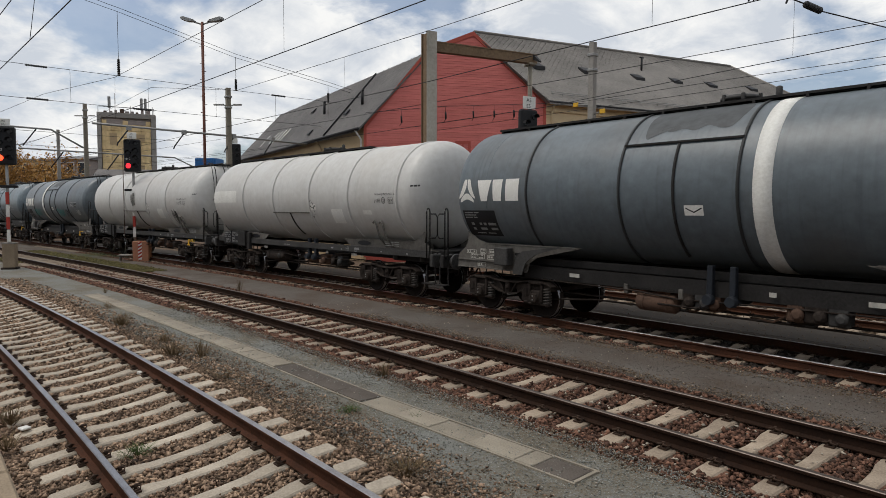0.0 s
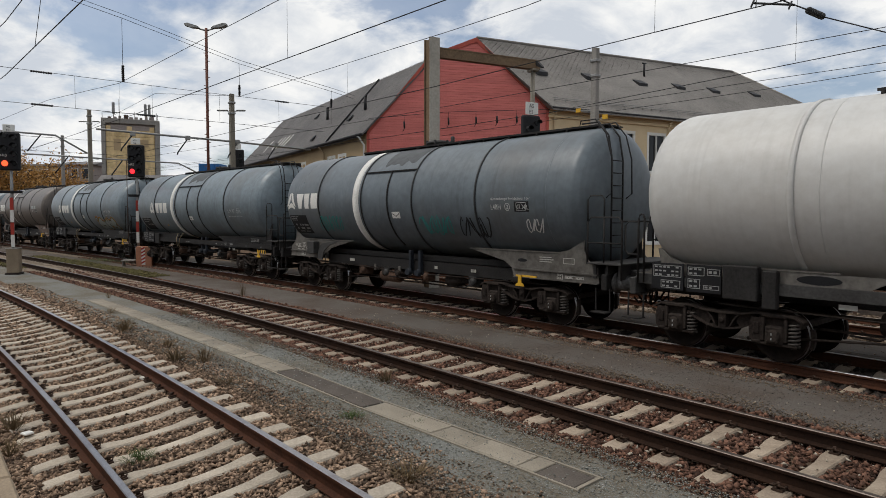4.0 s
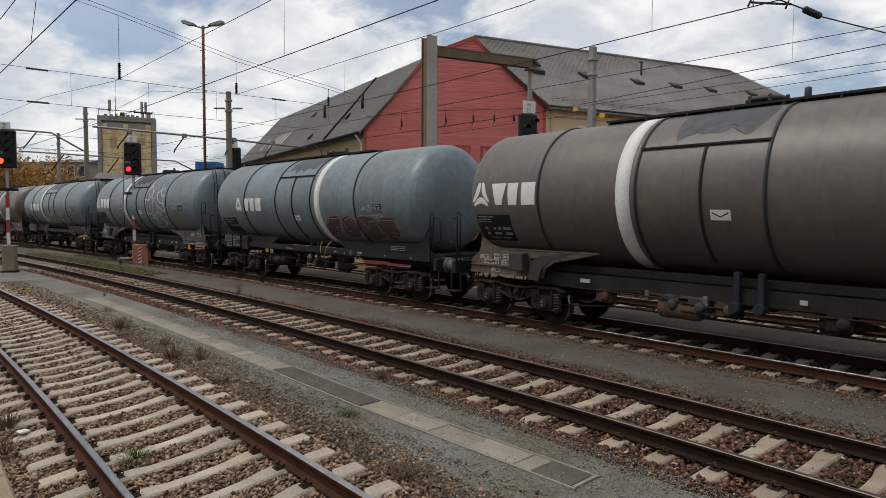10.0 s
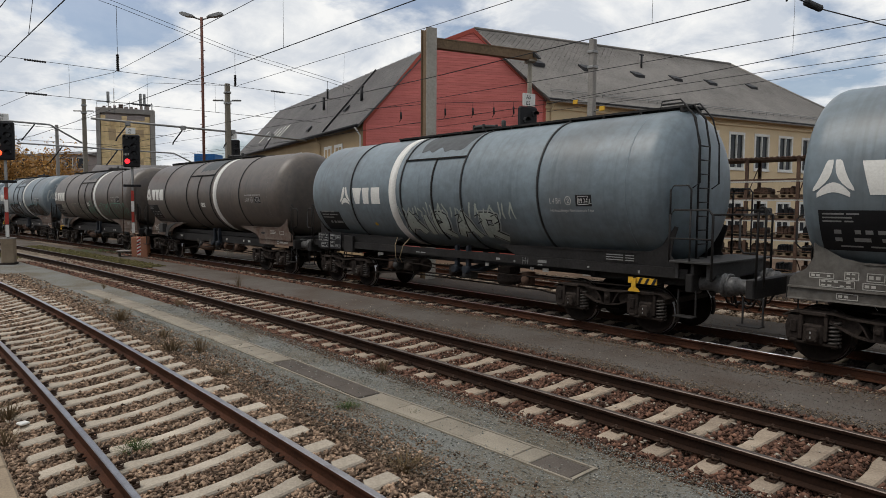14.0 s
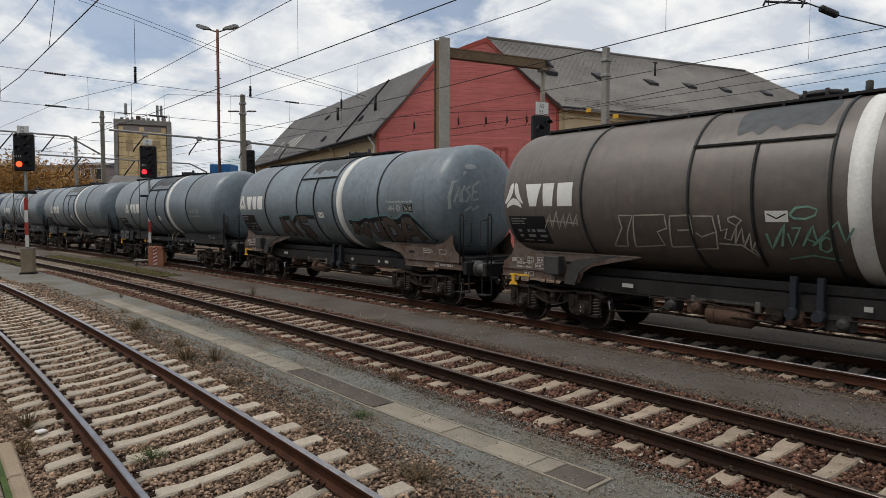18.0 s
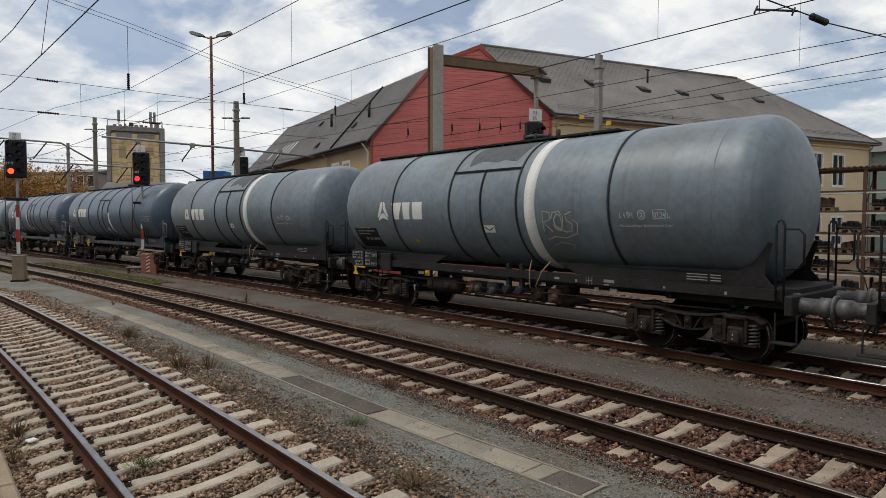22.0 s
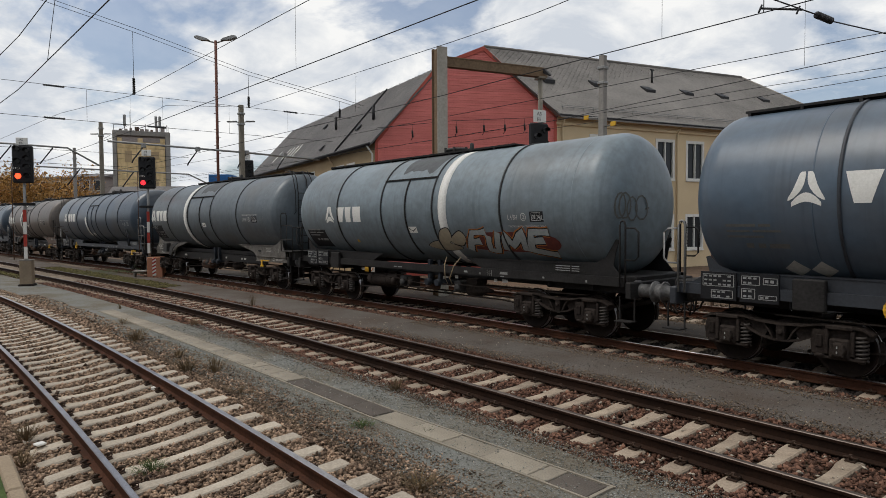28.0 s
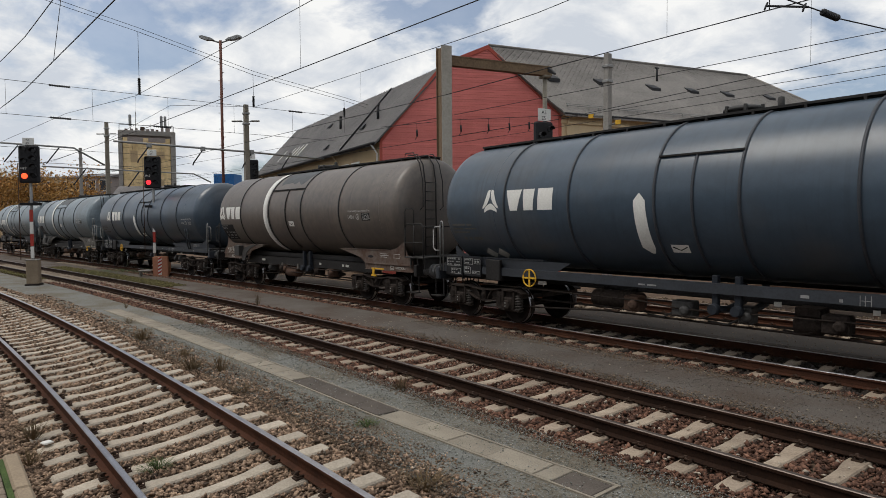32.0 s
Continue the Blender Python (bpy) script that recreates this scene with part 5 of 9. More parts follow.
def tree(label, x, y, h, spread, count, seed, leaf):
    rng = random.Random(seed)
    t = thing("tree", label, "tree", "distant trees", pose(x, y, -0.3))
    sh = Shape().tube([(0, 0, 0), (0.1, 0, h * 0.3), (0, 0.1, h * 0.62)], 0.2, 8)
    tips = []
    for k in range(16):
        a = rng.random() * 6.283
        p = Vector((0, 0, h * rng.uniform(0.25, 0.6)))
        q = p + Vector((math.cos(a) * spread * rng.uniform(0.4, 0.75), math.sin(a) * spread * rng.uniform(0.4, 0.75), h * rng.uniform(0.18, 0.42)))
        r = q + Vector((math.cos(a + 0.6) * spread * 0.35, math.sin(a + 0.6) * spread * 0.35, h * rng.uniform(0.02, 0.12)))
        sh.tube([p, (p + q) / 2 + Vector((0, 0, 0.3)), q, r], 0.05, 5)
        tips += [q, r, (p + q) / 2]
    solid("trunk", sh, M["bark"], t)
    sh = Shape()
    for k in range(count):
        c = rng.choice(tips) + Vector((rng.gauss(0, 0.22), rng.gauss(0, 0.22), rng.gauss(0, 0.2))) * spread
        s = rng.uniform(0.1, 0.24)
        u = Vector((rng.gauss(0, 1), rng.gauss(0, 1), rng.gauss(0, 1))).normalized()
        w = u.orthogonal().normalized()
        sh.put([c - u * s, c + w * s * 0.6, c + u * s, c - w * s * 0.6], [(0, 1, 2, 3)])
    crown = part("crown", sh.mesh("crown", leaf), t, "thinning autumn leaves")
    return t


for k, (x, y, h, sp, n) in enumerate(((-112, 12.5, 11.0, 4.2, 3400), (-116, 17.5, 11.5, 4.0, 2400), (-110, 8.5, 10.5, 4.0, 3200), (-120, 22.5, 8.0, 3.0, 1800), (-125, 4.0, 9.5, 4.0, 2400))):
    tree("rust-yellow autumn tree at the yard's edge", x, y, h, sp, n, 20 + k, M["leaf_yellow"])
sh = Shape()
n = 60
pts = []
for k in range(n + 1):
    a = radians(20 + 140 * k / n)
    hgt = 16 + 14 * noise.noise((k * 0.13, 2.0, 0.0)) + 3 * noise.noise((k * 0.9, 5.0, 0.0))
    for rad, z in ((700, -1.0), (760, hgt * 0.8), (900, hgt * 1.4), (1100, -1.0)):
        pts.append((rad * math.cos(a), rad * math.sin(a), z))
sh.put(pts, [(4 * i + j, 4 * i + j + 1, 4 * i + j + 5, 4 * i + j + 4) for i in range(n) for j in range(3)], True)
tagged(solid("backdrop", sh, M["hill"]), "low wooded hills on the horizon", "hills", kind="structure")

# unseen wall added behind the platform to cut the low sky light
solid_wall = Shape().box(-70, 60, -9.4, -9.0, -0.3, 6.5)
tagged(solid("wall_station", solid_wall, M["concrete"]), "plain grey unseen wall added to block low sky light", "wall", kind="structure")

# ---- trough lids, platform edge, weeds ----
trough = thing("cable_trough", "row of concrete cable trough lids sunk in the path", "cable trough", kind="structure")


def lid_mesh(mat, length):
    h = length / 2 - 0.006
    return tidy(Shape().box(-h, h, -0.185, 0.185, -0.06, 0.0, 0.008).mesh("lid", mat))


def trough_line(s):
    """How far the row of lids lies from the camera's foot: its near end turns away a little."""
    return 4.96 + 0.045 * max(0.0, s + 7.4)


def lay_lids(s0, s1, length, dark):
    s = s0
    while s < s1 - 0.05:
        mid = s + length / 2
        turn = math.degrees(math.atan(0.045)) if mid > -7.4 else 0.0
        key = "lid_dark" if dark else "lid"
        part("lid", kept((key, length), lambda: lid_mesh(M[key], length)), trough, at=on_track(mid, 0.0, trough_line(mid), -0.146 + random.uniform(-0.006, 0.005)) @ pose(0, random.uniform(-0.006, 0.006), 0, random.uniform(-0.8, 0.8), random.uniform(-0.5, 0.5), turn + random.uniform(-0.4, 0.4)))
        s += length


lay_lids(-22.6, -10.14, 0.356, False)
lay_lids(-10.1, -7.46, 0.66, True)
lay_lids(-7.4, -4.6, 0.7, False)
lay_lids(-4.6, -4.35, 0.25, False)
lay_lids(-4.35, -3.85, 0.5, True)
for side in (-1, 1):
    sweep("trough_wall", [(side * 0.212 - 0.013, -0.3), (side * 0.212 + 0.013, -0.3), (side * 0.212 + 0.013, -0.147), (side * 0.212 - 0.013, -0.147)], 4.96, -22.7, -7.4, (M["lid"],), None, trough)
    solid("trough_wall", Shape().box(-1.8, 1.82, side * 0.212 - 0.014, side * 0.212 + 0.014, -0.16, 0.0), M["lid"], trough, at=on_track(-5.62, 0.0, trough_line(-5.62), -0.145) @ pose(0, 0, 0, 0, 0, math.degrees(math.atan(0.045))))
solid("trough_end", Shape().box(-0.02, 0.02, -0.2, 0.2, -0.16, 0.0), M["lid"], trough, at=on_track(-3.82, 0.0, trough_line(-3.82), -0.144) @ pose(0, 0, 0, 0, 0, 2.6))

edge = thing("platform", "old platform end with a tan edge stone and brick pavers", "platform", kind="structure")
for k in range(8):
    solid("edge_stone", Shape().box(-7.15 + 1.0 * k, -6.17 + 1.0 * k, 0.47, 0.6, -0.6, 0.38, 0.02), M["edge"], edge)
solid("moss_seam", Shape().box(-7.05, 0.9, 0.425, 0.468, 0.2, 0.372), M["moss"], edge, "strip of green moss")
for i in range(48):
    for j in range(2):
        solid("paver", Shape().box(-7.1 + 0.165 * i, -6.945 + 0.165 * i, -0.35 + 0.39 * j, 0.03 + 0.39 * j, 0.2, 0.372, 0.008), M["paver"], edge) if i < 30 else None
solid("platform_body", Shape().box(-7.1, 6, -6, 0.43, -0.6, 0.34), M["paver"], edge)
solid("platform_top", Shape().box(-2.1, 6, -6, 0.42, 0.3, 0.37), M["paver"], edge)


def weed(label, p, h, spread, blades, mat, seed, lean=0.5):
    rng = random.Random(seed)
    sh = Shape()
    for k in range(blades):
        a, r = rng.random() * 6.283, spread * rng.random() ** 0.7
        b = Vector((math.cos(a) * r * 0.4, math.sin(a) * r * 0.4, 0))
        tip = b + Vector((math.cos(a) * r * lean * 2 + rng.gauss(0, 0.03), math.sin(a) * r * lean * 2 + rng.gauss(0, 0.03), h * rng.uniform(0.4, 1.0)))
        mid = (b + tip) / 2 + Vector((rng.gauss(0, 0.02), rng.gauss(0, 0.02), h * 0.12))
        w = Vector((-math.sin(a), math.cos(a), 0)) * rng.uniform(0.002, 0.0045)
        sh.put([b - w, b + w, mid + w, mid - w, tip], [(0, 1, 2, 3), (3, 2, 4)])
        if rng.random() < 0.5:
            tw = mid + Vector((rng.gauss(0, 0.07), rng.gauss(0, 0.07), rng.uniform(0.02, 0.1)))
            sh.put([mid - w, mid + w, tw], [(0, 1, 2)])
    ob = part("weed", sh.mesh("weed", mat), None, at=pose(*p))
    return tagged(ob, label, "weed", "weeds between the tracks")


for k, (x, y, h, sp, n, mat) in enumerate(((-15.9, 3.8, 0.5, 0.42, 240, "weed"), (-17.4, 5.65, 0.35, 0.3, 90, "weed"), (-11.6, 4.1, 0.55, 0.35, 130, "weed"), (-12.1, 3.75, 0.4, 0.4, 200, "weed"), (-8.35, 5.85, 0.38, 0.22, 120, "weed"), (-20.4, 8.5, 0.65, 0.2, 60, "weed"), (-22.4, 4.9, 0.4, 0.16, 40, "weed"), (-7.15, 4.45, 0.14, 0.22, 200, "grass"), (-7.7, 1.95, 0.22, 0.26, 220, "grass"), (-10.0, 1.0, 0.36, 0.36, 150, "weed"), (-9.0, 0.85, 0.28, 0.34, 110, "weed"), (-5.1, 3.85, 0.25, 0.35, 160, "weed"), (-13.4, 4.0, 0.3, 0.3, 120, "weed"), (-9.9, 3.9, 0.2, 0.4, 100, "weed"), (-6.4, 5.0, 0.1, 0.25, 60, "grass"), (-18.9, 4.2, 0.3, 0.3, 80, "weed"))):
    h, sp, n = h * 0.75, sp * 0.75, int(n * 0.7)
    weed("dry brown weeds growing in the ballast" if mat == "weed" else "small tuft of green weeds", (x, y, -0.2 if y > 3 else -0.34), h, sp, n, M[mat], 40 + k)
weed("fringe of yellow-green moss and grass", (-40.0, 8.6, -0.17), 0.1, 2.5, 900, M["grass"], 77)
litter = solid("litter", Shape().box(-0.05, 0.05, -0.035, 0.035, 0, 0.05, 0.01).box(0.0, 0.11, -0.02, 0.05, 0.015, 0.05, 0.012), M["white"], at=pose(-11.05, 2.9, -0.19, 0, 0, 30))
tagged(litter, "crumpled white litter beside a rail", "litter")
litter2 = solid("litter", Shape().box(-0.06, 0.06, -0.06, 0.06, 0, 0.03, 0.01), M["white"], at=pose(-9.65, 1.12, -0.33, 0, 0, 20))
tagged(litter2, "flat white scrap on a sleeper end", "litter")

# ---- the train ----
RUN = [(0.0, 8.557), (6.4, 8.828), (12.8, 9.298), (19.2, 9.451), (25.6, 9.72), (32.0, 9.498)]


def travelled(t):
    """How far the train has come since the start."""
    d = 0.0
    for (t0, v0), (t1, v1) in zip(RUN, RUN[1:]):
        if t <= t0:
            break
        e = min(t, t1)
        v = v0 + (v1 - v0) * (e - t0) / (t1 - t0)
        d += (v0 + v) / 2 * (e - t0)
    return d


R_TANK, Z_TANK = 1.56, 2.945
MARK = 0.17  # markings are set out from a line this far below the tank's middle height
WHEEL = 0.46


def wrap(u, v, lift=0.006, r=R_TANK):
    """A place on the tank's near flank: u along it, v up its curve from the line of markings."""
    a = (v - MARK) / r
    return (u, -(r + lift) * math.cos(a), Z_TANK + (r + lift) * math.sin(a))


def patch(sh, pts, lift=0.006):
    """A flat shape of four (u, v) corners laid on the tank, cut fine enough to follow its curve."""
    a, b, c, d = (Vector(p) for p in pts)
    n = 2
    m = max(1, int(max(abs(b.y - a.y), abs(c.y - d.y)) / 0.08))
    v = []
    for i in range(n + 1):
        lo, hi = a.lerp(d, i / n), b.lerp(c, i / n)
        for j in range(m + 1):
            q = lo.lerp(hi, j / m)
            v.append(wrap(q.x, q.y, lift))
    k = m + 1
    sh.put(v, [(i * k + j, i * k + j + 1, (i + 1) * k + j + 1, (i + 1) * k + j) for i in range(n) for j in range(m)])


def ribbon(sh, line, width, lift=0.006):
    """A painted stroke on the tank along a line of (u, v)."""
    pts = []
    for (u0, v0), (u1, v1) in zip(line, line[1:]):
        k = max(1, int(math.hypot(u1 - u0, v1 - v0) / 0.12))
        pts += [(u0 + (u1 - u0) * i / k, v0 + (v1 - v0) * i / k) for i in range(k)]
    pts.append(line[-1])
    v = []
    for i, p in enumerate(pts):
        a, b = pts[max(0, i - 1)], pts[min(len(pts) - 1, i + 1)]
        du, dv = b[0] - a[0], b[1] - a[1]
        n = math.hypot(du, dv) or 1.0
        w = width / 2 * (0.8 + 0.4 * noise.noise((p[0] * 3, p[1] * 3, 0.0)))
        v += [wrap(p[0] - dv / n * w, p[1] + du / n * w, lift), wrap(p[0] + dv / n * w, p[1] - du / n * w, lift)]
    sh.put(v, [(2 * i, 2 * i + 1, 2 * i + 3, 2 * i + 2) for i in range(len(pts) - 1)])


def tank_mesh(half, mat, rear_round, front_round):
    """A long drum with two dished ends, each bulged or flatter."""
    body = []
    for sign, bulged in ((-1, rear_round), (1, front_round)):
        depth, power = (0.62, 0.55) if bulged else (0.42, 0.4)
        side = []
        for k in range(11):
            a = math.pi / 2 * k / 10
            side.append((sign * (half - depth * (1 - math.sin(a))), max(0.02, R_TANK * max(0.0, math.cos(a)) ** power)))
        body += side[::-1] if sign < 0 else side
    sh = Shape().turn(body, 64, "x", (0, 0, Z_TANK))
    return tidy(sh.mesh("tank", mat))


def ring_mesh(width, height, mat):
    sh = Shape().turn([(-width / 2, R_TANK - 0.01), (-width / 2, R_TANK + height), (width / 2, R_TANK + height), (width / 2, R_TANK - 0.01)], 56, "x", (0, 0, Z_TANK), caps=False)
    return sh.mesh("stiffening_ring", mat)


def arc_band(u, width, v0, v1, lift, mat, name):
    sh = Shape()
    n = 14
    v = []
    for i in range(n + 1):
        a = v0 + (v1 - v0) * i / n
        v += [wrap(u - width / 2, a, -0.01), wrap(u - width / 2, a, lift), wrap(u + width / 2, a, lift), wrap(u + width / 2, a, -0.01)]
    sh.put(v, [(4 * i + j, 4 * i + j + 1, 4 * i + j + 5, 4 * i + j + 4) for i in range(n) for j in range(3)], True)
    return tidy(sh.mesh(name, mat))


def wheelset_mesh():
    sh = Shape()
    for side in (-1, 1):
        y = side * 0.72
        sh.turn([(y - side * 0.02, 0.10), (y - side * 0.02, 0.2), (y - side * 0.005, 0.38), (y - side * 0.03, 0.40), (y - side * 0.035, WHEEL + 0.028), (y, WHEEL + 0.028), (y + side * 0.012, WHEEL), (y + side * 0.095, WHEEL - 0.004), (y + side * 0.1, WHEEL - 0.02), (y + side * 0.09, 0.39), (y + side * 0.04, 0.37), (y + side * 0.05, 0.2), (y + side * 0.09, 0.13), (y + side * 0.09, 0.08)], 36, "y")
        # drilled marks on the disc
        for k in range(3):
            a = k * 2.094
            sh.turn([(y + side * 0.03, 0.03), (y + side * 0.062, 0.03)], 8, "y", (0.29 * math.cos(a), 0, 0.29 * math.sin(a)))
    sh.turn([(-1.0, 0.075), (1.0, 0.075)], 16, "y")
    me = tidy(sh.mesh("wheelset", M["wheel"], M["tread"]))
    for p in me.polygons:
        r = math.hypot(p.center.x, p.center.z)
        radial = abs(p.normal.y) < 0.3
        if r > WHEEL - 0.03 and radial and abs(p.center.y) > 0.7:
            p.material_index = 1
    return me


def bar_between(sh, line, thick, y0, y1):
    """A flat bar of some depth that follows a line of (x, z), seen from the side."""
    n = len(line)
    up, low = [], []
    for i, (x, z) in enumerate(line):
        a, b = line[max(0, i - 1)], line[min(n - 1, i + 1)]
        d = Vector((b[0] - a[0], b[1] - a[1])).normalized() * thick / 2
        up.append((x - d.y, z + d.x))
        low.append((x + d.y, z - d.x))
    sh.prism(up + low[::-1], y0, y1)


def side_frame_mesh():
    """The welded side of a bogie: a thin top rail, a bowed lower chord, ribs between them and horns beside the axle boxes."""
    sh = Shape()
    top = [(-1.36, 0.76), (-1.22, 0.84), (-0.62, 0.86), (-0.36, 0.81), (0, 0.79), (0.36, 0.81), (0.62, 0.86), (1.22, 0.84), (1.36, 0.76)]
    bow = [(-0.66, 0.74), (-0.5, 0.64), (-0.3, 0.55), (-0.1, 0.515), (0.1, 0.515), (0.3, 0.55), (0.5, 0.64), (0.66, 0.74)]
    # web set back between the two chords, with flanges that stand proud of it
    sh.prism([(-0.5, 0.82), (-0.3, 0.8), (-0.22, 0.66), (-0.28, 0.56), (-0.5, 0.65), (-0.66, 0.76)][::-1], -0.03, 0.03)
    sh.prism([(0.5, 0.82), (0.3, 0.8), (0.22, 0.66), (0.28, 0.56), (0.5, 0.65), (0.66, 0.76)], -0.03, 0.03)
    bar_between(sh, top, 0.034, -0.13, 0.11)
    bar_between(sh, bow, 0.03, -0.12, 0.1)
    for sg in (-1, 1):
        bar_between(sh, [(sg * 0.3, 0.8), (sg * 0.2, 0.68), (sg * 0.12, 0.53)], 0.026, -0.1, 0.08)
        sh.prism([(sg * 1.3, 0.66), (sg * 0.62, 0.66), (sg * 0.62, 0.86), (sg * 1.3, 0.8)] if sg < 0 else [(0.62, 0.66), (1.3, 0.66), (1.3, 0.8), (0.62, 0.86)], -0.05, 0.06)
        for d in (-0.185, 0.185):
            sh.box(sg * 0.9 + d - 0.028, sg * 0.9 + d + 0.028, -0.13, 0.09, 0.4, 0.8, 0.01)
        sh.box(sg * 0.9 - 0.2, sg * 0.9 + 0.2, -0.15, 0.0, 0.8, 0.87, 0.015)
    # friction link hangers and the round pin in the middle
    sh.turn([(-0.15, 0.03), (-0.14, 0.05), (-0.1, 0.05)], 10, "y", (0, 0, 0.66))
    sh.box(-0.07, 0.07, -0.11, 0.05, 0.52, 0.8, 0.012)
    return tidy(sh.mesh("side_frame", M["bogie"]))


def axle_box_mesh():
    sh = Shape()
    sh.box(-0.15, 0.15, -0.12, 0.12, -0.15, 0.17, 0.03)
    sh.box(-0.36, 0.36, -0.09, 0.09, -0.17, -0.12, 0.015)
    sh.turn([(-0.19, 0.085), (-0.17, 0.115), (-0.10, 0.125)], 16, "y")
    for a in (-0.08, 0.08):
        for b in (-0.08, 0.08):
            sh.turn([(-0.20, 0.016), (-0.16, 0.016)], 6, "y", (a, 0, b))
    return tidy(sh.mesh("axle_box", M["bogie"]))


def spring_mesh():
    sh = Shape()
    pts = [(0.085 * math.cos(a), 0.085 * math.sin(a), 0.34 + 0.38 * k / 54) for k, a in ((k, k * 2 * math.pi / 9) for k in range(55))]
    sh.tube(pts, 0.021, 6)
    sh.turn([(0.30, 0.05), (0.72, 0.05)], 8, "z")
    return tidy(sh.mesh("coil_spring", M["spring"]))


def housing_mesh():
    """The cover of the damped spring, with its bracket and link."""
    sh = Shape().prism([(-0.11, 0.4), (0.1, 0.4), (0.12, 0.6), (0.08, 0.78), (-0.09, 0.78), (-0.13, 0.6)], -0.1, 0.1)
    sh.turn([(0.33, 0.1), (0.36, 0.115), (0.4, 0.11)], 12, "z")
    sh.box(-0.05, 0.05, -0.125, -0.09, 0.5, 0.7, 0.01)
    return tidy(sh.mesh("spring_housing", M["bogie"]))


def bolster_mesh():
    sh = Shape()
    sh.box(-0.16, 0.16, -0.95, 0.95, 0.62, 0.82, 0.02)
    for x in (-1.25, 1.25):
        sh.box(x - 0.05, x + 0.05, -0.98, 0.98, 0.64, 0.74, 0.01)
    for x in (-0.38, 0.38):
        sh.tube([(x, -0.9, 0.36), (x, 0.9, 0.36)], 0.03, 6)
    sh.turn([(0.8, 0.24), (0.95, 0.24)], 20, "z")
    return tidy(sh.mesh("bolster", M["bogie"]))


def brake_block_mesh():
    n, sh = 6, Shape()
    arc = [-0.35 + 0.7 * k / n for k in range(n + 1)]
    sh.prism([((WHEEL + 0.01) * math.cos(a), (WHEEL + 0.01) * math.sin(a)) for a in arc] + [((WHEEL + 0.07) * math.cos(a), (WHEEL + 0.07) * math.sin(a)) for a in arc[::-1]], -0.04, 0.04)
    return tidy(sh.mesh("brake_block", M["bogie"]))


def mark_mesh():
    sh = Shape()
    for z in (-0.035, 0.045):
        sh.box(-0.009, 0.009, -0.205, -0.195, z - 0.018, z + 0.018)
    return tidy(sh.mesh("paint_mark", M["tag_grey"]))


WHEELS = []


def bogie(wagon, x, index):
    b = part("bogie", kept("bolster", bolster_mesh), wagon, "black cast bogie with two wheelsets", pose(x, 0, 0))
    for side in (-1, 1):
        part("side_frame", kept("side_frame", side_frame_mesh), b, at=pose(0, side * 1.0, 0) @ Matrix.Diagonal((1, 1 if side < 0 else -1, 1, 1)))
        for a in (-0.9, 0.9):
            part("axle_box", kept("axle_box", axle_box_mesh), b, at=pose(a, side * 1.02, WHEEL + 0.03) @ Matrix.Diagonal((1, 1 if side < 0 else -1, 1, 1)))
            if side < 0:
                part("paint_mark", kept("mark", mark_mesh), b, at=pose(a, side * 1.02, WHEEL + 0.03))
            part("coil_spring", kept("spring", spring_mesh), b, at=pose(a + 0.29, side * 1.02, 0))
            part("spring_housing", kept("housing", housing_mesh), b, at=pose(a - 0.29, side * 1.02, 0))
    for a in (-0.9, 0.9):
        w = part("wheelset", kept("wheelset", wheelset_mesh), b, "wheelset with worn bright treads", pose(a, 0, WHEEL))
        WHEELS.append((index, a, w))
        for y in (-0.75, 0.75):
            for turn in (0, 180):
                part("brake_block", kept("brake_block", brake_block_mesh), b, at=pose(a, y, WHEEL, 0, turn, 0))
    return b


def buffer_mesh():
    sh = Shape()
    sh.turn([(-0.04, 0.21), (0.02, 0.21), (0.02, 0.15), (0.1, 0.135), (0.36, 0.135), (0.365, 0.165), (0.55, 0.16), (0.555, 0.13), (0.58, 0.13), (0.585, 0.215), (0.618, 0.215), (0.624, 0.19)], 24, "x")
    for a in (-0.15, 0.15):
        for b in (-0.15, 0.15):
            sh.turn([(0.0, 0.02), (0.045, 0.02)], 6, "x", (0, a, b))
    return tidy(sh.mesh("buffer", M["buffer"]))


def hook_mesh():
    sh = Shape()
    sh.box(-0.05, 0.28, -0.03, 0.03, -0.04, 0.04, 0.01)
    sh.tube([(0.2, 0, 0.02), (0.34, 0, 0.06), (0.42, 0, 0.0), (0.4, 0, -0.1), (0.3, 0, -0.12)], 0.03, 8)
    sh.tube([(0.26, -0.09, -0.08), (0.3, -0.09, -0.35), (0.36, 0, -0.42), (0.3, 0.09, -0.35), (0.26, 0.09, -0.08)], 0.02, 6)
    for y in (-0.35, 0.4):
        sh.tube([(0.0, y, -0.02), (0.2, y, -0.06), (0.32, y * 0.9, -0.3), (0.45, y * 0.8, -0.36), (0.58, y * 0.75, -0.25)], 0.022, 6)
    return tidy(sh.mesh("coupling", M["bogie"]))


def rail_loop(sh, pts, r=0.018):
    sh.tube(pts, r, 6)


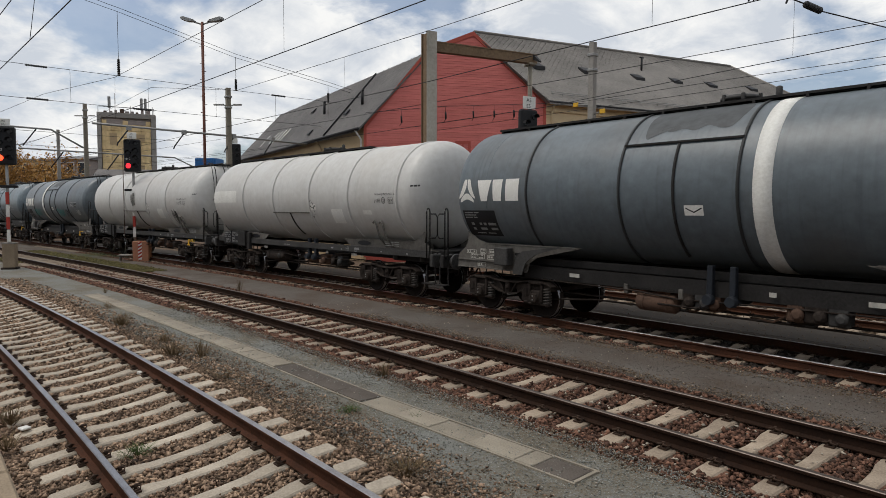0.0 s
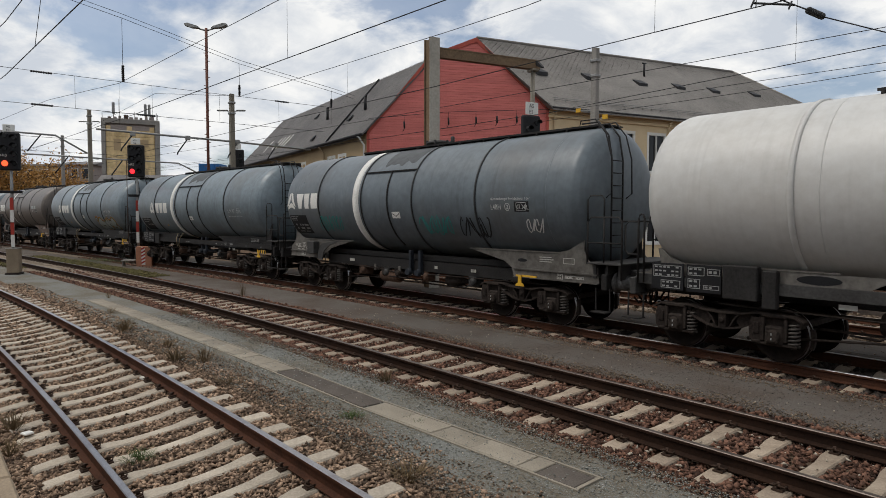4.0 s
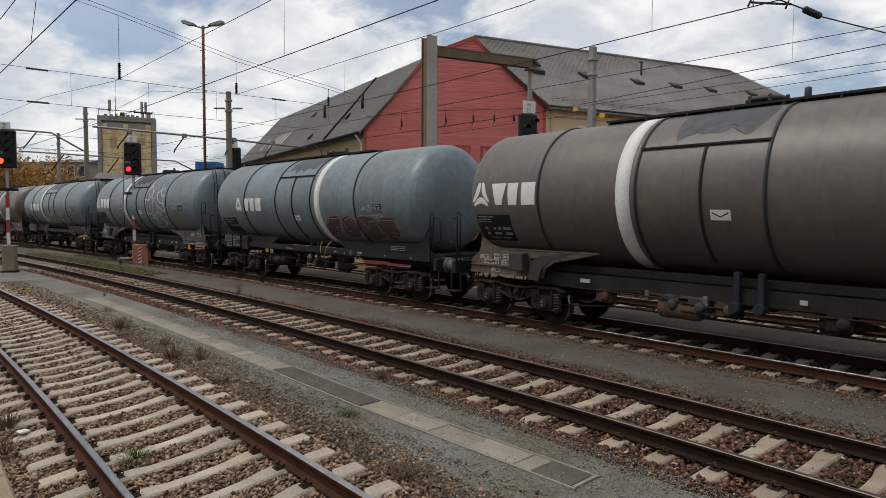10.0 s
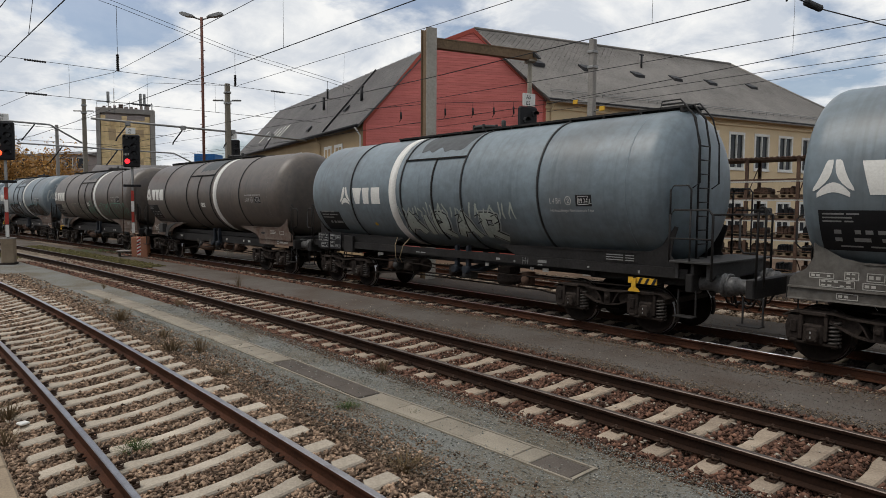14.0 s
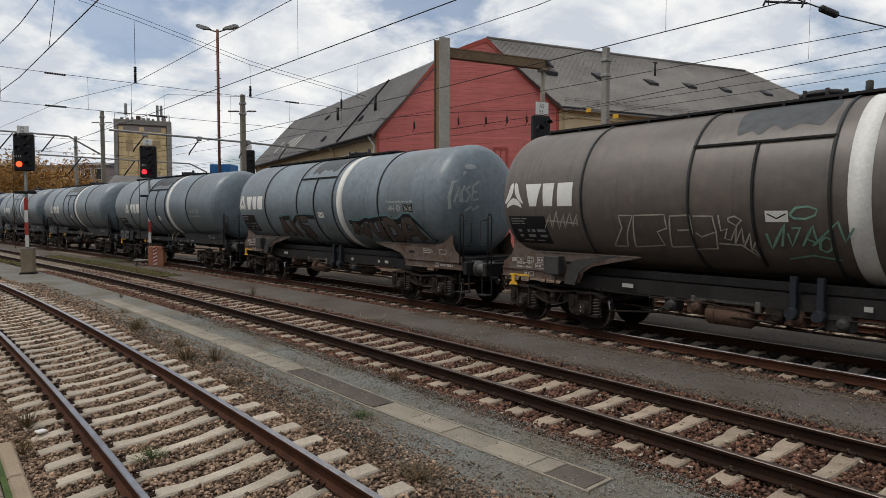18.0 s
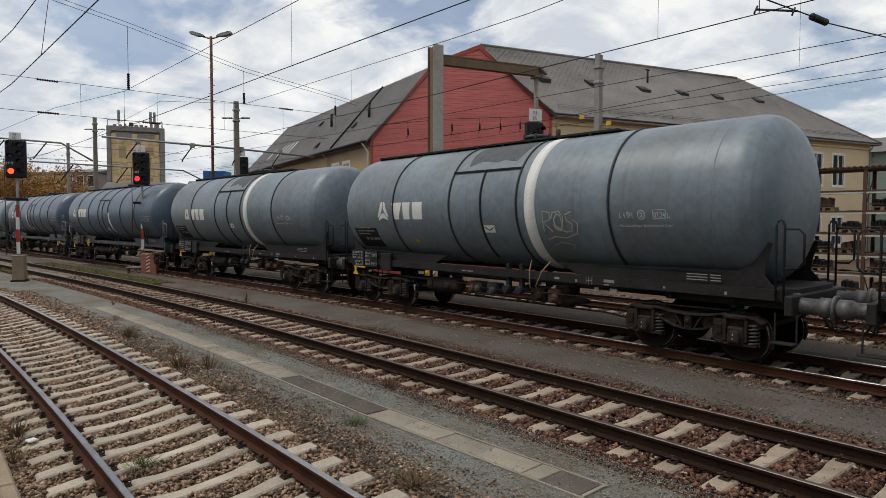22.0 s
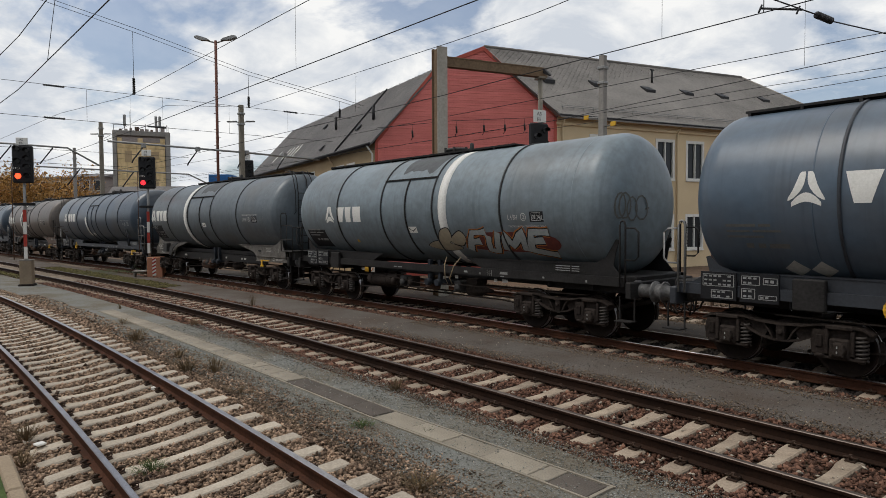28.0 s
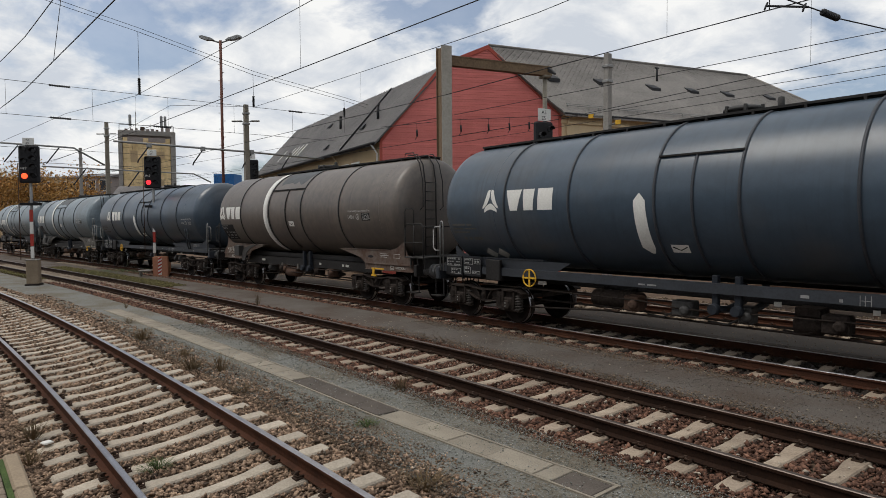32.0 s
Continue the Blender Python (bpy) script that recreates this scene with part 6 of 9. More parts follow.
def end_platform(wagon, reach, sign, spec, mat):
    """Headstock, buffers, coupling and the end steps and handrails."""
    x = sign * reach
    sh = Shape().box(x - 0.07, x + 0.07, -1.26, 1.26, 0.96, 1.3, 0.02)
    solid("headstock", sh, mat, wagon)
    for y in (-0.875, 0.875):
        part("buffer", kept("buffer", buffer_mesh), wagon, "grey sprung buffer", Matrix.Translation((x, y, 1.12)) @ Matrix.Rotation(0 if sign > 0 else math.pi, 4, "Z"))
    part("coupling", kept("hook", hook_mesh), wagon, "screw coupling with brake hoses", Matrix.Translation((x, 0, 1.02)) @ Matrix.Rotation(0 if sign > 0 else math.pi, 4, "Z"))
    # corner step
    for y in (-1.28, 1.28):
        sh = Shape()
        sh.box(x - sign * 0.05 - 0.19, x - sign * 0.05 + 0.19, y - 0.12, y + 0.12, 0.5, 0.525, 0.004)
        for d in (-0.17, 0.17):
            sh.box(x - sign * 0.05 + d - 0.012, x - sign * 0.05 + d + 0.012, y + 0.06 * (1 if y < 0 else -1), y + 0.09 * (1 if y < 0 else -1), 0.5, 1.0)
        solid("step", sh, M["frame"], wagon)
    rail, rail_mat = spec.get("rail", "hoop"), spec.get("rail_mat", M["frame"])
    if rail == "hoop":
        for y in (-1.22, 1.22):
            x0, x1, x2 = sign * (reach - 0.22), sign * (reach - 0.09), sign * (reach + 0.21)
            sh = Shape()
            rail_loop(sh, [(x0, y, 1.2), (x0, y, 2.46), (x0 + sign * 0.025, y, 2.53), ((x0 + x1) / 2, y, 2.55), (x1 - sign * 0.025, y, 2.53), (x1, y, 2.46), (x1, y, 1.2)], 0.02)
            rail_loop(sh, [(x1, y, 1.75), (x2 - sign * 0.08, y, 1.75), (x2, y, 1.83), (x2, y, 2.32), (x2 - sign * 0.08, y, 2.4), (x1, y, 2.4)], 0.02)
            solid("handrail", sh, rail_mat, wagon, "bent tube handrail")
    else:
        x0, x1 = sign * (reach - 0.37), sign * (reach + 0.45)
        for y in (-1.32, 1.32):
            sh = Shape()
            rail_loop(sh, [(x0, y, 1.5), (x0, y, 2.38), (x0 + sign * 0.08, y, 2.48), (x1 - sign * 0.08, y, 2.48), (x1, y, 2.38), (x1, y, 1.2)], 0.022)
            rail_loop(sh, [(x0, y, 1.95), (x1, y, 1.95)])
            rail_loop(sh, [(x0 + sign * 0.4, y, 1.5), (x0 + sign * 0.4, y, 2.48)])
            rail_loop(sh, [(x0, y, 2.4), (x0, y, 2.85), (x0 + sign * 0.06, y, 2.93), (x0 + sign * 0.34, y, 2.93), (x0 + sign * 0.4, y, 2.85), (x0 + sign * 0.4, y, 2.48)])
            solid("handrail", sh, rail_mat, wagon, "end platform railing of steel tube")
        sh = Shape()
        rail_loop(sh, [(x1, -1.32, 2.4), (x1, 1.32, 2.4)], 0.022)
        solid("end_rail", sh, rail_mat, wagon)
        sh = Shape().box(min(x0, x1), max(x0, x1), -1.34, 1.34, 1.5, 1.54, 0.006)
        for d in (0.1, 0.4, 0.7):
            sh.box(x0 + sign * d - 0.03, x0 + sign * d + 0.03, -1.2, 1.2, 1.2, 1.5)
        solid("end_platform", sh, M["frame_grey"], wagon, "dusty board platform over the buffers")


def ladder(wagon, half_tank, sign):
    """The end ladder that rises to the walkway, with its hooped safety rails."""
    x = sign * (half_tank + 0.06)
    sh = Shape()
    for y in (-0.62, -0.2):
        rail_loop(sh, [(x, y, 1.35), (x, y, 3.7), (x - sign * 0.1, y, 4.25), (x - sign * 0.35, y, 4.56), (x - sign * 0.8, y, 4.56)], 0.02)
    for k in range(9):
        rail_loop(sh, [(x, -0.62, 1.55 + 0.27 * k), (x, -0.2, 1.55 + 0.27 * k)], 0.013)
    solid("ladder", sh, M["frame"], wagon, "black end ladder up to the walkway")
    sh = Shape()
    for y in (-0.80, -0.02):
        rail_loop(sh, [(x - sign * 0.02, y, 2.9), (x + sign * 0.12, y, 3.0), (x + sign * 0.1, y, 3.75), (x - sign * 0.05, y, 4.28), (x - sign * 0.32, y, 4.6), (x - sign * 0.7, y, 4.6), (x - sign * 0.75, y, 4.4)], 0.016)
    solid("grab_rail", sh, M["frame"], wagon)


def walkway(wagon, x0, x1, mat):
    sh = Shape()
    for y in (-0.36, -0.12, 0.12):
        sh.box(x0, x1, y, y + 0.22, 4.525, 4.55)
    for k in range(int((x1 - x0) / 0.9) + 1):
        x = x0 + 0.08 + k * 0.9
        sh.box(x - 0.025, x + 0.025, -0.4, 0.4, 4.39, 4.53)
    sh.box(x0, x1, -0.39, -0.37, 4.51, 4.555)
    solid("walkway", sh, mat, wagon, "narrow grated walkway along the tank's top")


def manhole(wagon, x, mat):
    sh = Shape().turn([(4.34, 0.33), (4.6, 0.33), (4.61, 0.37), (4.65, 0.37), (4.69, 0.3), (4.71, 0.1)], 24, "z", (x, 0.05, 0))
    for k in range(6):
        a = k * math.pi / 3
        sh.box(x + 0.36 * math.cos(a) - 0.03, x + 0.36 * math.cos(a) + 0.03, 0.05 + 0.36 * math.sin(a) - 0.03, 0.05 + 0.36 * math.sin(a) + 0.03, 4.57, 4.7, 0.008)
    sh.turn([(4.44, 0.06), (4.74, 0.06), (4.76, 0.03)], 10, "z", (x + 0.75, -0.1, 0))
    solid("manhole", sh, mat, wagon, "domed manhole with a bolted lid")


def leaf(sh, s, u, v, rows):
    """A curved painted shape on the tank, as rows of (height, left, right) in parts of s."""
    k = len(rows)
    pts = []
    for h, a, b in rows:
        pts += [wrap(u + a * s, v + h * s), wrap(u + (a + b) / 2 * s, v + h * s), wrap(u + b * s, v + h * s)]
    sh.put(pts, [(3 * i + j, 3 * i + j + 1, 3 * i + j + 4, 3 * i + j + 3) for i in range(k - 1) for j in range(2)])


def emblem(wagon, u, v, size, gap, width):
    """The owner's mark as plain white shapes: three curved wedges and three blocks."""
    s = size
    sh = Shape()
    left = [(-0.32, 0.0, 0.05), (-0.24, 0.02, 0.18), (-0.12, 0.09, 0.30), (0.0, 0.15, 0.385), (0.14, 0.21, 0.445), (0.3, 0.265, 0.47), (0.44, 0.31, 0.475), (0.5, 0.36, 0.465)]
    leaf(sh, s, u, v, left)
    leaf(sh, s, u, v, [(h, 1 - b, 1 - a) for h, a, b in left])
    arch = []
    for k in range(11):
        x = 0.1 + 0.8 * k / 10
        d = abs(x - 0.5) / 0.4
        arch.append((x, -0.1 - 0.28 * d ** 1.8, -0.36 - 0.14 * d ** 1.5))
    sh.put([wrap(u + x * s, v + h * s) for x, hi, lo in arch for h in (lo, (lo + hi) / 2, hi)], [(3 * i + j, 3 * i + j + 1, 3 * i + j + 4, 3 * i + j + 3) for i in range(10) for j in range(2)])
    tagged(part("owner_mark", sh.mesh("owner_mark", M["white"]), wagon), "white three-part mark")
    a = u + s + gap
    for lo, hi, skew in ((0.0, 0.36, -0.1), (0.37, 0.63, 0.0), (0.68, 1.0, 0.03)):
        sh = Shape()
        x0, x1 = a + lo * width, a + hi * width
        patch(sh, [(x0 + 0.05 - skew, v - 0.44 * s), (x0 + 0.03, v + 0.44 * s), (x1, v + 0.44 * s), (x1 - 0.05 + skew, v - 0.44 * s)])
        part("lettering_block", sh.mesh("lettering_block", M["white"]), wagon)


def letters(text, size):
    """Outlines of the built-in font as flat triangles."""
    def make():
        cu = bpy.data.curves.new("writing", "FONT")
        cu.body, cu.size, cu.resolution_u = text, size, 3
        ob = bpy.data.objects.new("writing", cu)
        scene.collection.objects.link(ob)
        me = bpy.data.meshes.new_from_object(ob.evaluated_get(bpy.context.evaluated_depsgraph_get()))
        bpy.data.objects.remove(ob)
        return me
    return kept(("letters", text, size), make)


def lettering(wagon, name, text, u, v, size, mat, width=None):
    """Words on the tank's flank, squeezed to a width."""
    me = letters(text, size).copy()
    k = width / max(p.co.x for p in me.vertices) if width else 1.0
    for p in me.vertices:
        p.co = wrap(u + p.co.x * k, v + p.co.y, 0.010)
    me.materials.clear()
    me.materials.append(mat)
    return tagged(part(name, me, wagon), kind="stuff")


def bars(wagon, name, u, v, rows, mat, lift=0.006):
    """Writing too small to read: plain bars, rows of (offset, height, [(from, to), ...])."""
    sh = Shape()
    for dv, h, spans in rows:
        for a, b in spans:
            patch(sh, [(u + a, v + dv), (u + a, v + dv + h), (u + b, v + dv + h), (u + b, v + dv)], lift)
    return tagged(part(name, sh.mesh(name, mat), wagon), kind="stuff")


def inspection_writing(wagon, u, v, date, kind):
    """The tank code, the circled class and the next test's date, with a line of small print."""
    mat = M["tag_white"] if kind != "W" else M["tag_dark"]
    w = {"S": 1.09, "F": 1.0, "N": 1.05, "W": 0.85}[kind]
    boxed = kind == "S" or (kind == "F" and wagon.name in ("tank_wagon.007", "tank_wagon.009", "tank_wagon.018"))
    code, number = date[:5], date[5:].strip()
    lettering(wagon, "tank_code", "L4BH" if kind == "S" else "L 4 BH", u, v - 0.06, 0.17, mat, 0.30 * w)
    a = u + 0.49 * w
    sh = Shape()
    ring = [(a + 0.075 * math.cos(t), v + 0.085 * math.sin(t)) for t in (k * math.pi / 9 for k in range(19))]
    ribbon(sh, ring, 0.02, 0.010)
    part("circle", sh.mesh("circle", mat), wagon)
    lettering(wagon, "class_number", "2", a - 0.035, v - 0.045, 0.13, mat, 0.07)
    b0, b1 = u + 0.74 * w, u + 1.0 * w
    if boxed:
        bars(wagon, "date_panel", u + 0.68 * w, v - 0.12, [(0, 0.24, [(0, 0.40 * w)])], M["black"], 0.004)
    sh = Shape()
    ribbon(sh, [(b0, v - 0.08), (b0, v + 0.09), (b1, v + 0.09), (b1, v - 0.08), (b0, v - 0.08)], 0.016, 0.010)
    part("date_frame", sh.mesh("date_frame", mat), wagon)
    lettering(wagon, "test_date", code, b0 + 0.015, v - 0.055, 0.15, mat, b1 - b0 - 0.03)
    if number:
        lettering(wagon, "date_letter", number, b1 + 0.02, v - 0.065, 0.15, mat, 0.06)
    lettering(wagon, "small_print", "H\u00f6chstzul\u00e4ssiger Betriebsdruck 3 bar", u, v + (-0.24 if kind == "F" else 0.16), 0.085, mat, 1.12 * w)


def side_sill(wagon, x0, x1, z0, z1, out, mat):
    """A channel along each side, open towards the middle."""
    t = 0.014
    for y in (-1, 1):
        o = [(out, z0), (out, z1), (out - 0.1, z1), (out - 0.1, z1 - t), (out - t, z1 - t), (out - t, z0 + t), (out - 0.1, z0 + t), (out - 0.1, z0)]
        n = len(o)
        v = [(x, y * a, z) for x in (x0, x1) for a, z in o]
        sh = Shape().put(v, [(i, (i + 1) % n, (i + 1) % n + n, i + n) for i in range(n)] + [tuple(range(n)), tuple(range(2 * n - 1, n - 1, -1))])
        solid("side_sill", sh, mat, wagon)


def framed_bars(sh, x, z, w, h, lines, y):
    """A stencilled box: a thin frame and rows of short bars inside it."""
    t = 0.012
    for a, b, c, d in ((x, x + w, z, z + t), (x, x + w, z + h - t, z + h), (x, x + t, z, z + h), (x + w - t, x + w, z, z + h)):
        sh.box(a, b, y - 0.004, y, c, d)
    for k in range(lines):
        zz = z + h * (k + 0.5) / lines
        n = max(2, int(w / 0.09))
        for i in range(n):
            if (i * 7 + k * 3) % 5 != 4:
                a = x + 0.03 + (w - 0.06) * i / n
                sh.box(a, a + (w - 0.06) / n * 0.66, y - 0.004, y, zz - h / lines * 0.2, zz + h / lines * 0.2)


def saddle_plate(wagon, sign, half, mat, style):
    """The plate that carries the tank's end and runs down to the sill."""
    if style == "S":
        o = [(4.75, 1.69), (1.9, 1.70), (1.6, 1.76), (1.36, 1.9), (1.26, 2.02), (1.2, 1.98), (1.2, 1.75), (1.1, 1.56), (0.86, 1.4), (0.82, 1.08), (3.2, 1.06), (3.28, 1.28), (3.5, 1.42), (4.0, 1.53)]
        out = 1.15
    elif style == "F":
        o = [(5.1, 1.37), (5.35, 1.5), (5.65, 1.61), (1.6, 1.66), (1.35, 1.78), (1.1, 2.17), (1.03, 2.15), (1.12, 1.85), (1.16, 1.6), (1.0, 1.42), (0.9, 1.37)]
        out = 1.06
    else:
        o = [(5.0, 1.37), (5.4, 1.58), (2.0, 1.62), (1.7, 1.72), (1.5, 1.9), (1.43, 1.88), (1.5, 1.6), (1.2, 1.42), (0.9, 1.37)]
        out = 1.06
    for y in (-1, 1):
        sh = Shape().prism([(sign * (half - a), z) for a, z in o], y * out - 0.012, y * out + 0.012)
        # the web behind it, up to the tank
        for a in (1.7, 2.9):
            p, q = sorted((y * 0.55, y * (out - 0.005)))
            sh.box(sign * (half - a) - 0.012, sign * (half - a) + 0.012, p, q, 1.05, 1.6)
        # a flange along the plate's upper edge, towards the tank
        p, q = sorted((y * (out - 0.16), y * (out + 0.03)))
        a, b = sorted((sign * (half - 4.6), sign * (half - 1.9)))
        sh.box(a, b, p, q, 1.675 if style == "S" else 1.6, 1.695 if style == "S" else 1.62)
        plate = solid("saddle_plate", sh, mat, wagon, "dusty plate under the tank's end" if style == "S" else "")
        if style == "S":
            a, b = sorted((sign * (half - 3.2), sign * (half - 0.84)))
            p, q = sorted((y * 1.14, y * 1.2))
            solid("lower_flange", Shape().box(a, b, p, q, 1.245, 1.275).box(a, b, p, q, 1.06, 1.08), mat, plate)
            if y < 0:
                x = sign * (half - 2.95)
                slot = [(x + 0.13 * math.cos(t) * (1 + 0.2 * (math.cos(t) > 0)), 1.47 + 0.04 * math.sin(t)) for t in (k * math.pi / 8 for k in range(16))]
                solid("lifting_slot", Shape().prism(slot, -1.168, -1.163), M["black"], plate, "dark oval slot")
                if sign > 0:
                    sh = Shape()
                    framed_bars(sh, half - 1.75, 1.45, 0.3, 0.13, 0, -1.165)
                    for k in range(3):
                        sh.box(half - 2.42, half - 2.08 + 0.06 * (k % 2), -1.169, -1.164, 1.46 + 0.05 * k, 1.478 + 0.05 * k)
                    framed_bars(sh, half - 1.92, 1.1, 0.16, 0.12, 2, -1.165)
                    framed_bars(sh, half - 1.7, 1.13, 0.5, 0.06, 1, -1.165)
                    tagged(solid("plate_stencil", sh, M["plate"], plate), kind="stuff")
        elif style == "N" and y < 0 and mat == M["saddle"]:
            x = sign * (half - 4.3)
            slot = [(x + 0.34 * math.cos(t), 1.48 + 0.075 * math.sin(t)) for t in (k * math.pi / 8 for k in range(16))]
            solid("cut_out", Shape().prism(slot, -out - 0.018, -out - 0.013), M["black"], plate, "dark oval opening")
    sh = Shape().box(min(sign * (half - 0.7), sign * (half - 3.1)), max(sign * (half - 0.7), sign * (half - 3.1)), -0.9, 0.9, 1.02, 1.4, 0.02)
    solid("end_bolster", sh, M["frame"], wagon)


def underside(wagon, half, index, kind, hand):
    """Centre beam, air tank, brake cylinder, levers, valves and pipes."""
    sh = Shape()
    sh.box(-half + 0.9, half - 0.9, -0.28, 0.28, 0.98, 1.22, 0.02)
    solid("centre_beam", sh, M["frame"], wagon)
    if kind == "S":
        air, length, r, zc = -1.1, 0.42, 0.19, 0.7
        sh = Shape().box(-1.8, -0.5, -1.0, -0.86, 0.93, 1.0, 0.012)
        sh.prism([(-1.2, 1.0), (-1.0, 1.0), (-0.92, 1.12), (-0.98, 1.12)], -0.98, -0.9)
        for x in (-1.75, -0.55):
            sh.box(x - 0.05, x + 0.05, -1.02, -0.84, 0.82, 1.02, 0.015)
        solid("tank_bracket", sh, M["saddle"], wagon, "pale dusty bracket over the air tank")
    else:
        air, length, r, zc = -2.5, 0.62, 0.2, 0.8
        for x, mat in ((-2.9, M["yellow"]), (-2.56, M["plate"])) if kind == "F" and hand == "R" else ():
            plate = solid("brake_plate", Shape().box(x - 0.09, x + 0.09, -1.2, -1.18, 1.03, 1.17), mat, wagon, "small square brake plate")
            solid("brake_lever", Shape().tube([(x - 0.05, -1.22, 1.06), (x + 0.08, -1.24, 1.16)], 0.018, 6), M["yellow"] if mat == M["yellow"] else M["tag_orange"], plate)
    deep = -0.85 if kind == "S" or hand == "R" else -0.42
    sh = Shape().turn([(-length - 0.04, 0.05), (-length, r - 0.03), (-length + 0.04, r), (length - 0.04, r), (length, r - 0.03), (length + 0.04, 0.05)], 24, "x", (air, deep, zc))
    for d in (-length * 0.6, length * 0.6):
        sh.turn([(d - 0.025, r + 0.006), (d + 0.025, r + 0.006)], 24, "x", (air, deep, zc))
        sh.box(air + d - 0.02, air + d + 0.02, deep - 0.05, deep + 0.25, zc + r - 0.02, 1.05)
    solid("air_tank", sh, M["bogie"] if kind != "S" else M["rust"], wagon, "brown-black air tank")
    sh = Shape().turn([(-0.3, 0.1), (-0.28, 0.19), (0.1, 0.19), (0.2, 0.1), (0.55, 0.04)], 18, "x", (1.6, -0.7, 0.75))
    sh.box(1.35, 1.75, -0.9, -0.5, 0.9, 1.05, 0.01)
    solid("brake_cylinder", sh, M["bogie"], wagon)
    sh = Shape()
    sh.tube([(-half + 2.2, -0.55, 0.62), (half - 2.2, -0.55, 0.62)], 0.025, 6)
    sh.tube([(-half + 1.0, -0.4, 0.86), (half - 1.0, -0.4, 0.86)], 0.02, 6)
    sh.tube([(-1.0, -1.05, 0.7), (-0.2, -1.05, 0.7), (0.2, -0.8, 0.9)], 0.018, 6)
    solid("brake_rigging", sh, M["bogie"], wagon)
    rnd = random.Random(index)
    for name, mat in (("brake_valve", M["bogie"]), ("pipe_bracket", M["rust"]), ("relay_valve", M["frame_grey"])):
        for k in range(2):
            x, w = rnd.uniform(-half + 4.5, half - 4.5), rnd.uniform(0.1, 0.22)
            sh = Shape().box(x - w, x + w, -1.0, -0.7, 0.66, 0.98, 0.03)
            sh.turn([(-1.1, 0.05), (-1.06, 0.1), (-0.98, 0.11)], 12, "y", (x + w * 0.4, 0, 0.8))
            sh.tube([(x - w, -0.85, 0.75), (x - w - 0.25, -0.85, 0.6), (x - w - 0.7, -0.7, 0.6)], 0.02, 6)
            solid(name, sh, mat, wagon)
    sh = Shape()
    sh.tube([(-half + 2.0, -1.02, 0.93), (-1.5, -1.02, 0.9), (-0.6, -1.02, 0.82), (1.2, -1.02, 0.88), (half - 2.0, -1.02, 0.93)], 0.016, 6)
    sh.tube([(-half + 2.6, -0.9, 0.4), (-2.6, -0.8, 0.58), (2.6, -0.8, 0.58), (half - 2.6, -0.9, 0.4)], 0.022, 6)
    solid("brake_pipe", sh, M["bogie"], wagon)
    for k, x in enumerate((0.06, 0.48)):
        sh = Shape()
        sh.box(x - 0.055, x + 0.055, -1.12, -1.0, 0.92, 1.52, 0.012)
        sh.tube([(x, -1.05, 0.9), (x + 0.05, -0.7, 0.86), (x, 0, 0.95), (x, 0, 1.3)], 0.07, 10)
        sh.turn([(-1.22, 0.09), (-1.1, 0.11), (-1.06, 0.07)], 14, "y", (x, 0, 0.9))
        solid("outlet_valve", sh, M["valve_blue"], wagon, "capped outlet valve under the tank")
    sh = Shape()
    for x, w in ((-half + 4.1, 0.26), (1.15, 0.12), (2.6, 0.10), (half - 4.4, 0.18)):
        sh.box(x - w / 2, x + w / 2, -1.075, -1.062, 1.05, 1.13)
    tagged(solid("data_plate", sh, M["plate"], wagon), kind="stuff")


